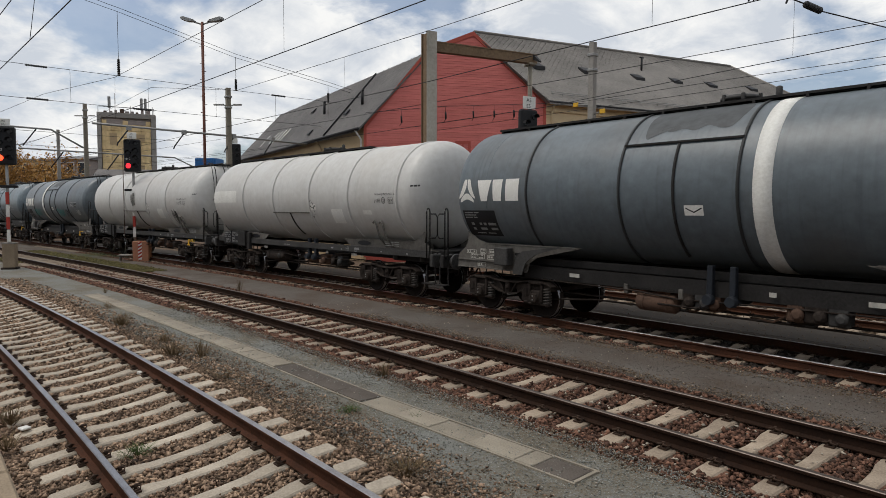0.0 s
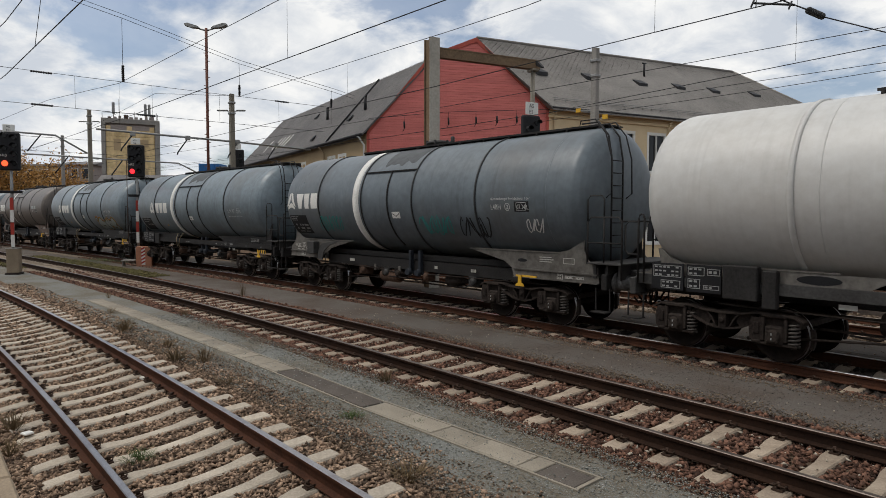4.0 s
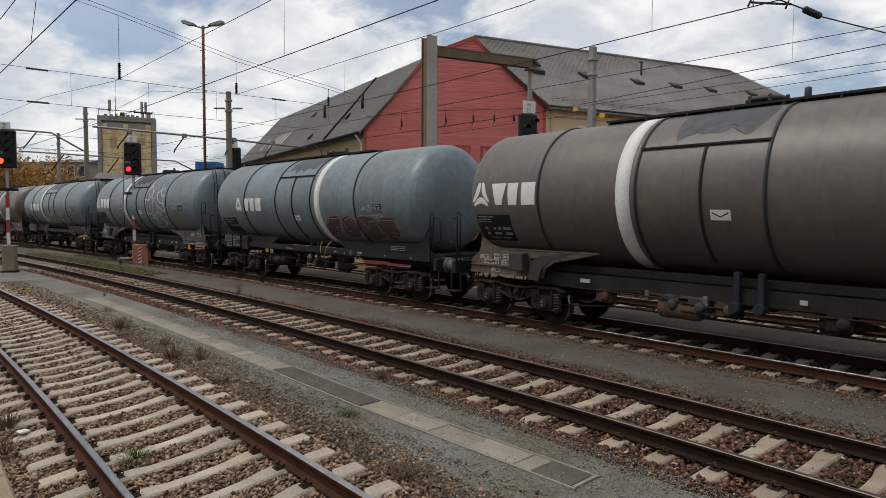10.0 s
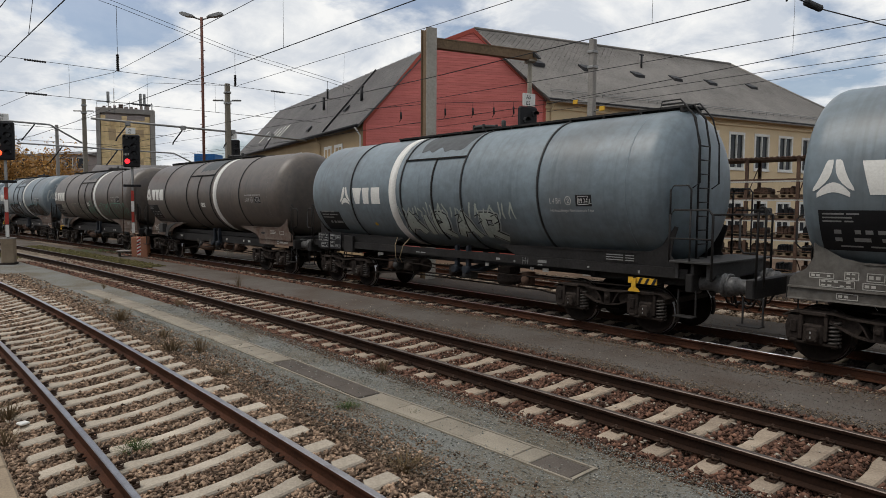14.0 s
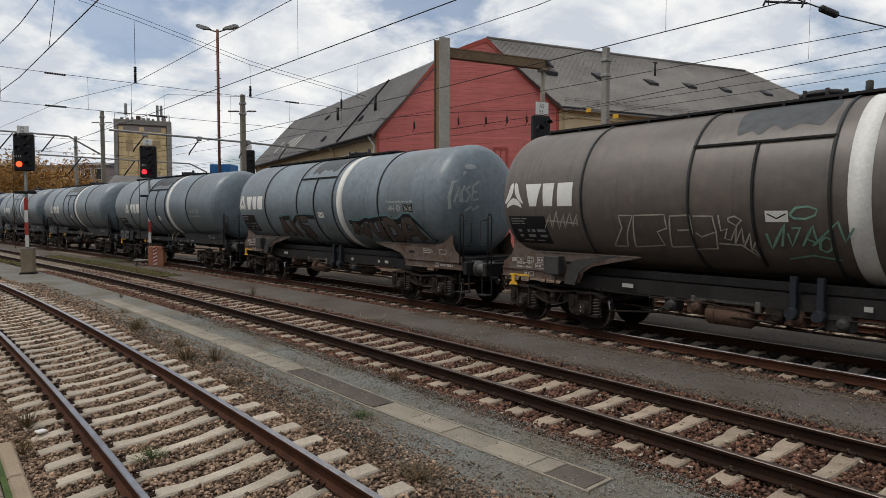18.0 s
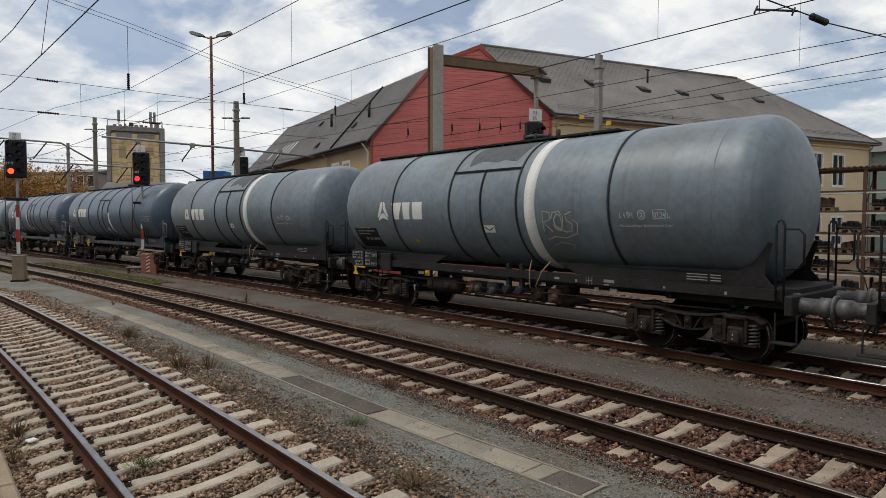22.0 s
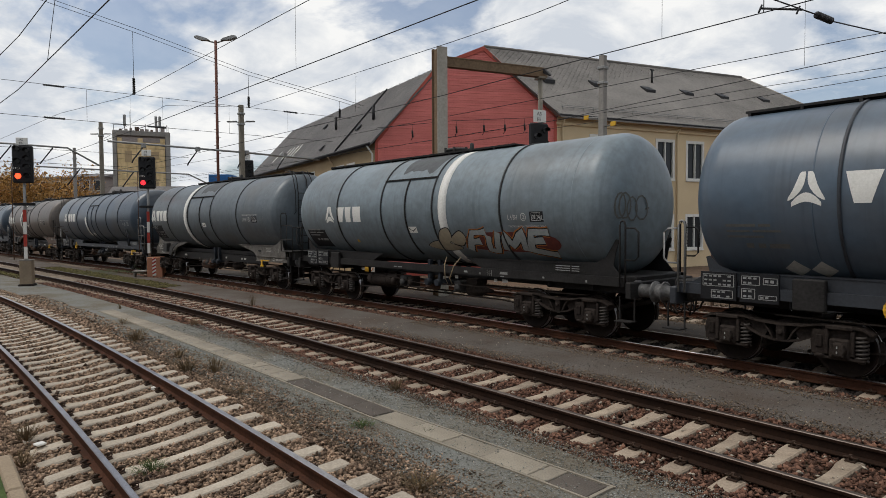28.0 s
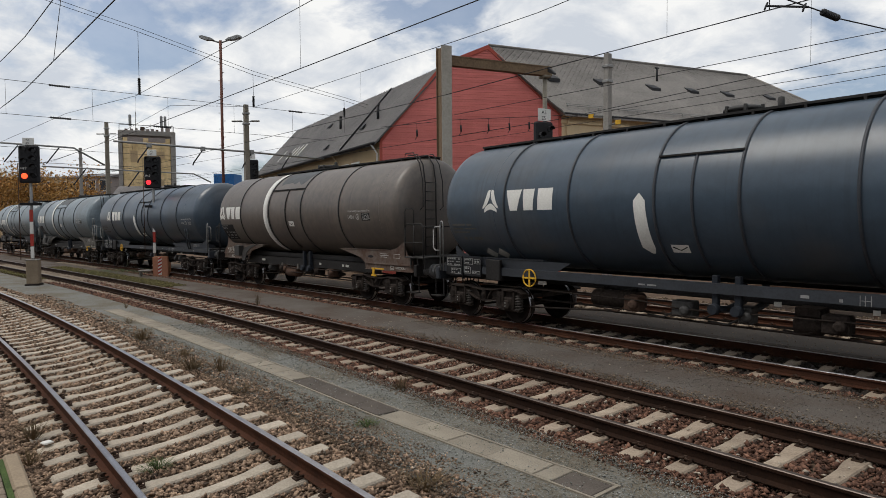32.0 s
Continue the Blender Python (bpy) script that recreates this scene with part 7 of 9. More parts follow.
def lettered_board(wagon, half, style):
    """The dark boards with pale writing at the wagon's left end, with the number as bars."""
    if style == "S":
        bars(wagon, "number_board", -6.15, -1.0, [(0, 0.72, [(0, 1.1)])], M["black"], 0.004)
        bars(wagon, "number_writing", -6.1, -0.97, [(0.62, 0.025, [(0.0, 0.3), (0.33, 0.5)]), (0.56, 0.025, [(0.0, 0.4)]), (0.50, 0.025, [(0.0, 0.26), (0.3, 0.42)]), (0.3, 0.07, [(0.14, 0.24), (0.42, 0.5), (0.56, 0.66)]), (0.3, 0.07, [(0.72, 0.98)]), (0.16, 0.07, [(0.14, 0.24), (0.4, 0.62), (0.76, 0.98)]), (0.05, 0.03, [(0.2, 0.5), (0.6, 0.85)])], M["tag_grey"])
        sh = Shape()
        for a, z, w, h, k in ((-6.35, 1.42, 0.36, 0.09, 1), (-6.2, 1.29, 0.5, 0.12, 2), (-5.85, 1.42, 0.2, 0.13, 2), (-5.55, 1.42, 0.24, 0.13, 1), (-5.6, 1.29, 0.32, 0.11, 1), (-5.95, 1.11, 0.3, 0.1, 1)):
            framed_bars(sh, a, z, w, h, k, -1.165)
        tagged(solid("load_table", sh, M["plate"], wagon), "pale stencilled load table", kind="stuff")
        sh = Shape().box(-5.14, -4.7, -1.42, -1.2, 1.2, 1.62, 0.02)
        sh.box(-5.06, -4.78, -1.22, -1.0, 1.3, 1.36)
        solid("valve_box", sh, M["frame_grey"], wagon, "grey steel box on a bracket")
        sh = Shape().prism([(-4.6, 1.02), (-4.5, 1.42), (-4.3, 1.56), (-3.1, 1.73), (-3.9, 1.5), (-4.2, 1.3), (-4.3, 1.02)], -1.34, -1.31)
        sh.box(-4.5, -4.4, -1.32, -1.0, 1.1, 1.2)
        solid("side_wing", sh, M["frame_grey"], wagon)
        return
    if style != "W":
        if style == "F":
            bars(wagon, "number_board", -6.15, -1.18, [(0, 0.72, [(0, 1.15)])], M["black"], 0.004)
        bars(wagon, "number_writing", -6.05 if style == "F" else -half + 1.35, -1.08 if style == "F" else -0.95, [(0.6, 0.05, [(0.0, 0.5), (0.55, 0.75)]), (0.5, 0.04, [(0.0, 0.4), (0.45, 0.9)]), (0.40, 0.04, [(0.0, 0.62)]), (0.2, 0.09, [(0.3, 0.42), (0.5, 0.62), (0.68, 1.0)])], M["tag_grey"] if style == "F" else M["tag_faint"])
    for k in range(2):
        x0 = -half + 0.75 + 0.72 * k
        sh = Shape().box(x0, x0 + 0.66, -1.2, -1.17, 1.12, 1.62)
        solid("sign_board", sh, M["black"], wagon)
        sh = Shape()
        if k == 0:
            framed_bars(sh, x0 + 0.04, 1.36, 0.58, 0.22, 3, -1.201)
            framed_bars(sh, x0 + 0.2, 1.15, 0.4, 0.15, 2, -1.201)
        else:
            framed_bars(sh, x0 + 0.03, 1.42, 0.32, 0.16, 2, -1.201)
            framed_bars(sh, x0 + 0.4, 1.44, 0.24, 0.12, 1, -1.201)
            framed_bars(sh, x0 + 0.03, 1.18, 0.24, 0.18, 2, -1.201)
            framed_bars(sh, x0 + 0.33, 1.18, 0.3, 0.08, 1, -1.201)
        tagged(solid("sign_writing", sh, M["tag_grey"], wagon), kind="stuff")
    if style == "W":
        sh = Shape().box(-half + 2.2, -half + 2.8, -1.3, -1.12, 1.06, 1.66, 0.02).box(-half + 2.86, -half + 3.1, -1.26, -1.12, 0.95, 1.6, 0.02)
    else:
        sh = Shape().box(-half + 2.35, -half + 2.85, -1.24, -1.12, 1.06, 1.58, 0.02)
    solid("equipment_box", sh, M["frame"], wagon, "dark steel box on the sill")


def striped_handle(wagon, x, full):
    """Yellow change-over handle with a black-striped backing."""
    sh = Shape()
    sh.box(x, x + 0.62, -1.2, -1.17, 1.02 if full else 1.08, 1.14 if full else 1.12)
    solid("handle_plate", sh, M["yellow"], wagon, "yellow and black striped plate")
    if full:
        sh = Shape()
        for k in range(4):
            sh.prism([(x + 0.06 + 0.15 * k, 1.02), (x + 0.12 + 0.15 * k, 1.02), (x + 0.18 + 0.15 * k, 1.14), (x + 0.12 + 0.15 * k, 1.14)], -1.206, -1.202)
        tagged(solid("handle_stripes", sh, M["black"], wagon), kind="stuff")
    sh = Shape()
    sh.prism([(x + 0.02, 0.86), (x + 0.28, 0.86), (x + 0.24, 0.92), (x + 0.19, 0.94), (x + 0.19, 1.12), (x + 0.1, 1.12), (x + 0.1, 0.94), (x + 0.05, 0.92)], -1.24, -1.21)
    solid("changeover_handle", sh, M["yellow"], wagon, "yellow lever")


GRAFFITI = {}


def tank_wagon(index, front, rear, spec):
    """One four-axle tank wagon between two buffer faces, its nose towards +x."""
    L = front - rear
    half = L / 2
    kind, hand = spec["kind"], spec["hand"]
    wagon = thing("tank_wagon", spec["label"], "tank wagon", "tank wagons of the goods train")
    paint = TANK[spec["paint"]]
    frame_mat = M[spec.get("frame", "frame")]
    # the tank sits a little towards the rear, clear of the front platform
    t0, t1 = {"F": (-6.88, 6.25), "W": (-7.0, 6.36), "S": (-6.55, 6.3), "N": (-7.5, 6.9)}[kind]
    ht, shift = (t1 - t0) / 2, (t0 + t1) / 2
    round_end = kind in "FNW" or hand == "R"
    part("tank", kept(("tank", kind, spec["paint"], round_end), lambda: tank_mesh(ht, paint, kind != "S", round_end)), wagon, spec["label_tank"], pose(shift, 0, 0))
    # rings, band and the gutter under the manhole
    if kind in "SF":
        rings, drain, gutter, gv = ([-4.0, -1.6, 0.72, 3.2], -0.45, (-1.6, 0.72), 1.04) if hand == "R" else ([-4.15, -1.72, 0.68, 3.12], -0.42, (-1.72, 0.68), 1.04)
    elif kind == "N" and hand == "R":
        rings, drain, gutter, gv = [-5.06, -3.1, -1.42, 0.18, 2.1, 4.12], -0.7, (-1.6, -0.03), 1.0
    elif kind == "N":
        rings, drain, gutter, gv = [-4.92, -2.98, -0.92, 0.71, 2.49, 4.4], -0.15, (-0.92, 0.71), 1.0
    elif hand == "R":
        rings, drain, gutter, gv = [-3.93, -1.6, 0.82, 3.04, 5.4], -0.5, (-1.66, 0.75), -0.38
    else:
        rings, drain, gutter, gv = [-4.14, -1.87, 0.84, 3.16], -0.41, (-2.14, 0.7), -0.38
    ring_mat = M["ring"] if kind in "SF" else (M["frame_blue"] if kind == "N" else paint)
    for x in rings:
        part("stiffening_ring", kept(("ring", kind), lambda: ring_mesh(0.09 if kind == "W" else 0.045, 0.028, ring_mat)), wagon, at=pose(x, 0, 0))
    for x in (-5.3, 5.3) if kind != "W" else [x + 0.42 for x in rings[:4]]:
        part("weld_seam", kept(("seam", spec["paint"]), lambda: ring_mesh(0.02, 0.003, paint)), wagon, at=pose(x, 0, 0))
    if kind in "SF":
        x = 1.12 if hand == "R" else (-2.0 if kind == "S" else -2.1)
        if kind == "F":
            for d, e in ((-0.26, -0.2), (0.3, -0.02)):
                sh = Shape().tube([(x + d, -1.16, 1.62), (x + (d + e) / 2, -1.27, 1.4), (x + e - 0.06, -1.22, 1.05), (x + e - 0.1, -1.1, 0.9)], 0.014, 6)
                solid("earth_cable", sh, M["cable"], wagon, "cream cable down to the frame")
        part("white_band", kept("band", lambda: ring_mesh(0.31, 0.008, M["white_dirty"])), wagon, "white band round the tank", pose(x, 0, 0))
    if kind == "W":
        for a in (4.18, 4.48):
            for y in (-1, 1):
                sh = Shape().tube([(a - 0.1, y * 1.36, 2.12), (a, y * 1.38, 2.17), (a + 0.05, y * 1.36, 2.08), (a + 0.1, y * 1.27, 1.7), (a + 0.24, y * 1.12, 1.42)], 0.03, 6)
                solid("tank_strap", sh, M["saddle"], wagon, "bent steel strap that holds the tank")
        sh = Shape()
        ribbon(sh, [(0.78, -0.1), (0.92, 0.06), (1.06, -0.1), (1.06, -0.42), (0.92, -0.55), (0.78, -0.42), (0.78, -0.1)], 0.025, 0.008)
        part("notice_frame", sh.mesh("notice_frame", M["tag_dark"]), wagon, "dark outlined notice")
        for u, v, w, h in ((2.05, -0.75, 0.62, 0.5), (3.75, -0.42, 0.42, 0.13)):
            sh = Shape()
            patch(sh, [(u, v), (u, v + h), (u + w, v + h), (u + w, v)], 0.004)
            part("paint_patch", sh.mesh("paint_patch", M["white_dirty"]), wagon, "fresher white repainted patch")
        bars(wagon, "number_writing", 6.0, 0.36, [(0.0, 0.05, [(0.0, 0.12), (0.15, 0.3), (0.33, 0.4)])], M["tag_dark"])
    if kind == "N":
        x = 0.3 if hand == "R" else -1.24
        sh = Shape()
        patch(sh, [(x - 0.13, 0.14), (x - 0.01, 0.28), (x + 0.01, 0.28), (x + 0.13, 0.14)])
        patch(sh, [(x - 0.11, -0.85), (x - 0.13, 0.14), (x + 0.13, 0.14), (x + 0.17, -0.85)])
        patch(sh, [(x + 0.05, -1.0), (x - 0.11, -0.85), (x + 0.17, -0.85), (x + 0.12, -1.0)])
        part("white_bar", sh.mesh("white_bar", M["white"]), wagon, "white painted bar on the flank")
        for a in (-0.13, 0.13):
            sh = Shape()
            u = -half + 2.55
            patch(sh, [(u + a * 1.6 - 0.2, -1.22), (u + a * 1.6, -1.0), (u + a * 1.6 + 0.2, -1.22), (u + a * 1.6, -1.44)])
            part("hazard_diamond", sh.mesh("hazard_diamond", M["plate"]), wagon, "pale diamond plate")
        for a in (half - 3.25, half - 3.0):
            sh = Shape()
            rail_loop(sh, [(a, -1.2, 1.35), (a + 0.05, -1.3, 1.8), (a + 0.12, -1.42, 2.3)], 0.03)
            solid("strut", sh, frame_mat, wagon)
        sh = Shape()
        sh.tube([(-half + 3.85 + 0.2 * math.cos(t), -1.24, 1.2 + 0.2 * math.sin(t)) for t in (k * math.pi / 10 for k in range(20))], 0.018, 6, True)
        sh.box(-half + 3.83, -half + 3.87, -1.25, -1.23, 1.0, 1.4)
        sh.box(-half + 3.65, -half + 4.05, -1.25, -1.23, 1.18, 1.22)
        sh.tube([(-half + 3.85, -1.24, 1.2), (-half + 3.85, -1.0, 1.2)], 0.02, 6)
        solid("brake_wheel", sh, M["yellow"], wagon, "yellow hand brake wheel")
    sh = Shape()
    p = wrap(gutter[0], gv, 0.0)
    sh.box(gutter[0], gutter[1], p[1] - 0.05, p[1] + 0.05, p[2] - 0.018, p[2] + 0.018)
    solid("drip_gutter", sh, M["frame"] if kind != "W" else M["saddle"], wagon, "dark gutter along the tank's shoulder" if kind != "W" else "drip gutter along the flank")
    part("drain_strip", arc_band(drain, 0.045, -1.35, gv, 0.028, M["frame"] if kind in "SFW" else M["frame_blue"], "drain_strip"), wagon)
    w0, w1 = (-ht * 0.5, t1 - 0.3) if spec["ladder"] == 1 else (t0 + 0.6, ht * 0.4)
    if kind in "SF":
        sh = Shape()
        rnd = random.Random(100 + index)
        u0, u1 = gutter[0] + 0.2 + rnd.uniform(0, 0.5), gutter[1] - 0.15
        edge = [(u0, 1.95), (u0 + 0.3, 2.25), (u1 - 0.3, 2.25), (u1, 1.95)]
        for k in range(8):
            edge.append((u1 - (u1 - u0) * (k + 0.5) / 8, gv + (rnd.uniform(0.12, 0.3) if k % 2 else rnd.uniform(0.25, 0.4))))
        blob(sh, edge, 0.0, 0.003)
        part("spill_stain", sh.mesh("spill_stain", M["spill"]), wagon, "dark spilled streaks below the manhole")
        sh = Shape()
        blob(sh, [(-3.25 + 0.07 * math.cos(t), -0.86 + 0.06 * math.sin(t)) for t in (j * math.pi / 4 for j in range(8))], 0.0, 0.008)
        if kind == "F":
            part("yellow_dot", sh.mesh("yellow_dot", M["yellow"]), wagon, "small yellow dot")
    walkway(wagon, w0, w1, M["frame"])
    manhole(wagon, 0.0, M["frame_grey"])
    if spec["ladder"]:
        ladder(wagon, t1 if spec["ladder"] > 0 else -t0, spec["ladder"])
    # underframe
    reach = {"F": 6.5, "N": 7.2, "W": 6.53, "S": 6.62}[kind]
    seat = {"F": (7.19, 7.82), "N": (8.1, 8.7), "W": (7.55, 8.15), "S": (7.26, 7.5)}[kind]
    underside(wagon, half, index, kind, hand)
    if kind == "S":
        for sign in (-1, 1):
            saddle_plate(wagon, sign, seat[sign < 0], M[spec.get("saddle", "saddle")], "S")
        side_sill(wagon, -half + 2.6, half - 2.6, 0.94, 1.22, 1.0, M["frame"])
        for y in (-0.85, 0.85):
            solid("tank_rail", Shape().box(-half + 2.6, half - 2.6, y - 0.04, y + 0.04, 1.24, 1.4, 0.01), M["frame"], wagon)
    else:
        for sign in (-1, 1):
            saddle_plate(wagon, sign, seat[sign < 0], frame_mat if kind != "W" else M["saddle"], "F" if kind == "F" else "N")
        side_sill(wagon, -reach - 0.56, reach - 0.07, 1.19, 1.38, 1.17, frame_mat)
        # writing on the sill, too small to read
        sh = Shape()
        for a, b, z0, z1 in ((-1.5, -1.35, 1.24, 1.27), (-1.3, -1.1, 1.24, 1.27), (1.55, 1.68, 1.24, 1.29), (2.12, 2.17, 1.22, 1.27), (2.4, 2.41, 1.19, 1.35), (2.47, 2.48, 1.19, 1.35), (2.55, 2.56, 1.19, 1.35), (2.4, 2.56, 1.265, 1.275), (2.85, 3.1, 1.26, 1.32), (2.85, 2.98, 1.2, 1.225), (4.2, 4.25, 1.24, 1.28), (5.4, 5.44, 1.22, 1.28)):
            sh.box(a, b, -1.176, -1.171, z0, z1)
        for k in range(3):
            for a, b in ((half - 2.75, half - 2.35), (half - 2.3, half - 2.1)):
                sh.box(a, b, -1.169, -1.163, 1.45 + 0.05 * k, 1.468 + 0.05 * k)
        tagged(solid("stencilled_writing", sh, M["tag_grey"], wagon), kind="stuff")
    for sign in (-1, 1):
        end_platform(wagon, reach if sign > 0 else reach + 0.63, sign, spec if sign > 0 else {**spec, "rail": "hoop"}, frame_mat)
        bogie(wagon, half - (3.05 if kind == "N" else 2.75) if sign > 0 else 2.12 - half, index)
    # markings
    if kind == "S":
        emblem(wagon, -6.22, 0.2, 0.57, 0.05, 1.38)
    elif kind == "F":
        emblem(wagon, -4.77, 0.04, 0.54, 0.12, 1.42)
    elif kind == "N":
        emblem(wagon, -6.0 if hand == "R" else -5.66, 0.25, 0.55, 0.4 if hand == "R" else 0.24, 1.46)
    x, z = {"S": (-0.25, -0.36), "F": (-0.41, -0.54), "N": (-0.55, -0.85) if hand == "R" else (-0.72, -0.95), "W": (0.84, -0.28)}[kind]
    sh = Shape()
    patch(sh, [(x, z), (x, z + 0.19), (x + 0.36, z + 0.19), (x + 0.36, z)])
    part("notice_plate", sh.mesh("notice_plate", M["white"]), wagon, "small white notice plate")
    sh = Shape()
    ribbon(sh, [(x + 0.03, z + 0.14), (x + 0.18, z + 0.06), (x + 0.33, z + 0.14)], 0.03, 0.009)
    part("notice_sign", sh.mesh("notice_sign", M["black"]), wagon)
    u, v = {"S": (3.64, -0.06), "F": (3.44, -0.12), "N": (4.92, -0.19), "W": (4.4, 0.0)}[kind]
    inspection_writing(wagon, u, v, spec.get("date", "06.24 L"), kind)
    lettered_board(wagon, half, kind)
    if spec.get("handle"):
        striped_handle(wagon, half - (2.2 if kind == "F" else 2.85) if spec["handle"] == 1 else -half + 0.85, spec["handle"] == 1 and kind != "S")
    if index in GRAFFITI:
        GRAFFITI[index](wagon, ht + shift)
    return wagon


# ---- spray paint on the tanks ----


def blob(sh, pts, grow, lift):
    """A rounded sprayed shape, grown about its middle, laid on the tank."""
    n = len(pts)
    cu, cv = sum(p[0] for p in pts) / n, sum(p[1] for p in pts) / n
    rim = []
    for i in range(n):
        a, b, c, d = (Vector(pts[(i + k) % n]) for k in (-1, 0, 1, 2))
        for k in range(5):
            t = k / 5
            rim.append(0.5 * (2 * b + (c - a) * t + (2 * a - 5 * b + 4 * c - d) * t * t + (3 * b - a - 3 * c + d) * t ** 3))
    m, v = len(rim), [wrap(cu, cv, lift)]
    for k in (0.14, 0.28, 0.43, 0.57, 0.71, 0.86, 1.0):
        for p in rim:
            d = Vector((p.x - cu, p.y - cv))
            r = d.length
            d = d * ((r + grow) / r) if r > 1e-4 else d
            v.append(wrap(cu + d.x * k, cv + d.y * k, lift))
    f = [(0, 1 + i, 1 + (i + 1) % m) for i in range(m)]
    for k in range(6):
        f += [(1 + k * m + i, 1 + (k + 1) * m + i, 1 + (k + 1) * m + (i + 1) % m, 1 + k * m + (i + 1) % m) for i in range(m)]
    sh.put(v, f, True)


class Spray:
    """Sprayed figures of one wagon, one part for each colour."""

    def __init__(self, wagon, back=0.0):
        self.wagon, self.shapes, self.count, self.back = wagon, {}, 0, back

    def shape(self, colour):
        return self.shapes.setdefault(colour, Shape())

    def lift(self, layer=0):
        self.count += 1
        return 0.008 + 0.003 * layer + 0.00012 * self.count

    def line(self, colour, width, pts):
        ribbon(self.shape(colour), [(u - self.back, v) for u, v in pts], width, self.lift(5))

    def under(self, colour, width, pts):
        ribbon(self.shape(colour), [(u - self.back, v) for u, v in pts], width, 0.004)

    def letter(self, pts, layers):
        for k, (colour, grow) in enumerate(layers):
            blob(self.shape(colour), [(u - self.back, v) for u, v in pts], grow, self.lift(k))

    def fat(self, layers, lines):
        for k, (colour, width) in enumerate(layers):
            for pts in lines:
                ribbon(self.shape(colour), pts, width, self.lift(1 + k))

    def head(self, colour, width, ht, pts):
        """A stroke on the tank's rounded end, by (y, z)."""
        sh, v = self.shape(colour), []
        for i, p in enumerate(pts):
            a, b = pts[max(0, i - 1)], pts[min(len(pts) - 1, i + 1)]
            d = Vector((b[0] - a[0], b[1] - a[1])).normalized() * width / 2
            for y, z in ((p[0] - d.y, p[1] + d.x), (p[0] + d.y, p[1] - d.x)):
                c = min(1.0, math.hypot(y, z - Z_TANK) / R_TANK) ** (1 / 0.55)
                v.append((ht - 0.62 * (1 - math.sqrt(1 - c * c)) + 0.012, y, z))
        sh.put(v, [(2 * i, 2 * i + 1, 2 * i + 3, 2 * i + 2) for i in range(len(pts) - 1)])

    def scrawl(self, colour, width, u0, u1, v0, v1, seed, strokes=4):
        """Illegible loops between two ends."""
        rnd = random.Random(seed)
        step = (u1 - u0) / strokes
        for k in range(strokes):
            a = u0 + step * k
            pts, t0 = [], rnd.uniform(0, 6)
            for i in range(16):
                t = i / 15
                pts.append((a + step * (t * 0.9 + 0.35 * math.sin(t * 9 + t0)), v0 + (v1 - v0) * (0.5 + 0.5 * math.sin(t * 11 + t0 * 2) * rnd.uniform(0.7, 1))))
            self.line(colour, width, pts)

    def done(self, words):
        for colour, sh in self.shapes.items():
            tagged(part("spray_paint", sh.mesh("spray_paint", M[colour]), self.wagon), words, kind="stuff")



def sprayed_black_scrawl(wagon, ht):
    s = Spray(wagon)
    s.scrawl("tag_dark", 0.05, 3.67, 4.34, -0.26, -1.13, 3, 2)
    s.scrawl("tag_faint", 0.07, -0.98, -0.54, -0.17, 0.6, 9, 2)
    s.done("black illegible scrawl")


GRAFFITI[2] = sprayed_black_scrawl


def sprayed_teal_scrawl(wagon, ht):
    s = Spray(wagon)
    s.scrawl("tag_teal", 0.05, -4.2, -2.9, -0.25, -0.85, 5, 4)
    s.scrawl("tag_teal", 0.05, 1.0, 2.2, -0.25, -0.85, 6, 4)
    s.scrawl("tag_dark", 0.05, 2.5, 3.5, -0.25, -0.9, 7, 3)
    s.scrawl("tag_white", 0.035, 4.7, 5.2, -0.3, -0.7, 8, 2)
    s.done("illegible spray scrawl")


GRAFFITI[3] = sprayed_teal_scrawl


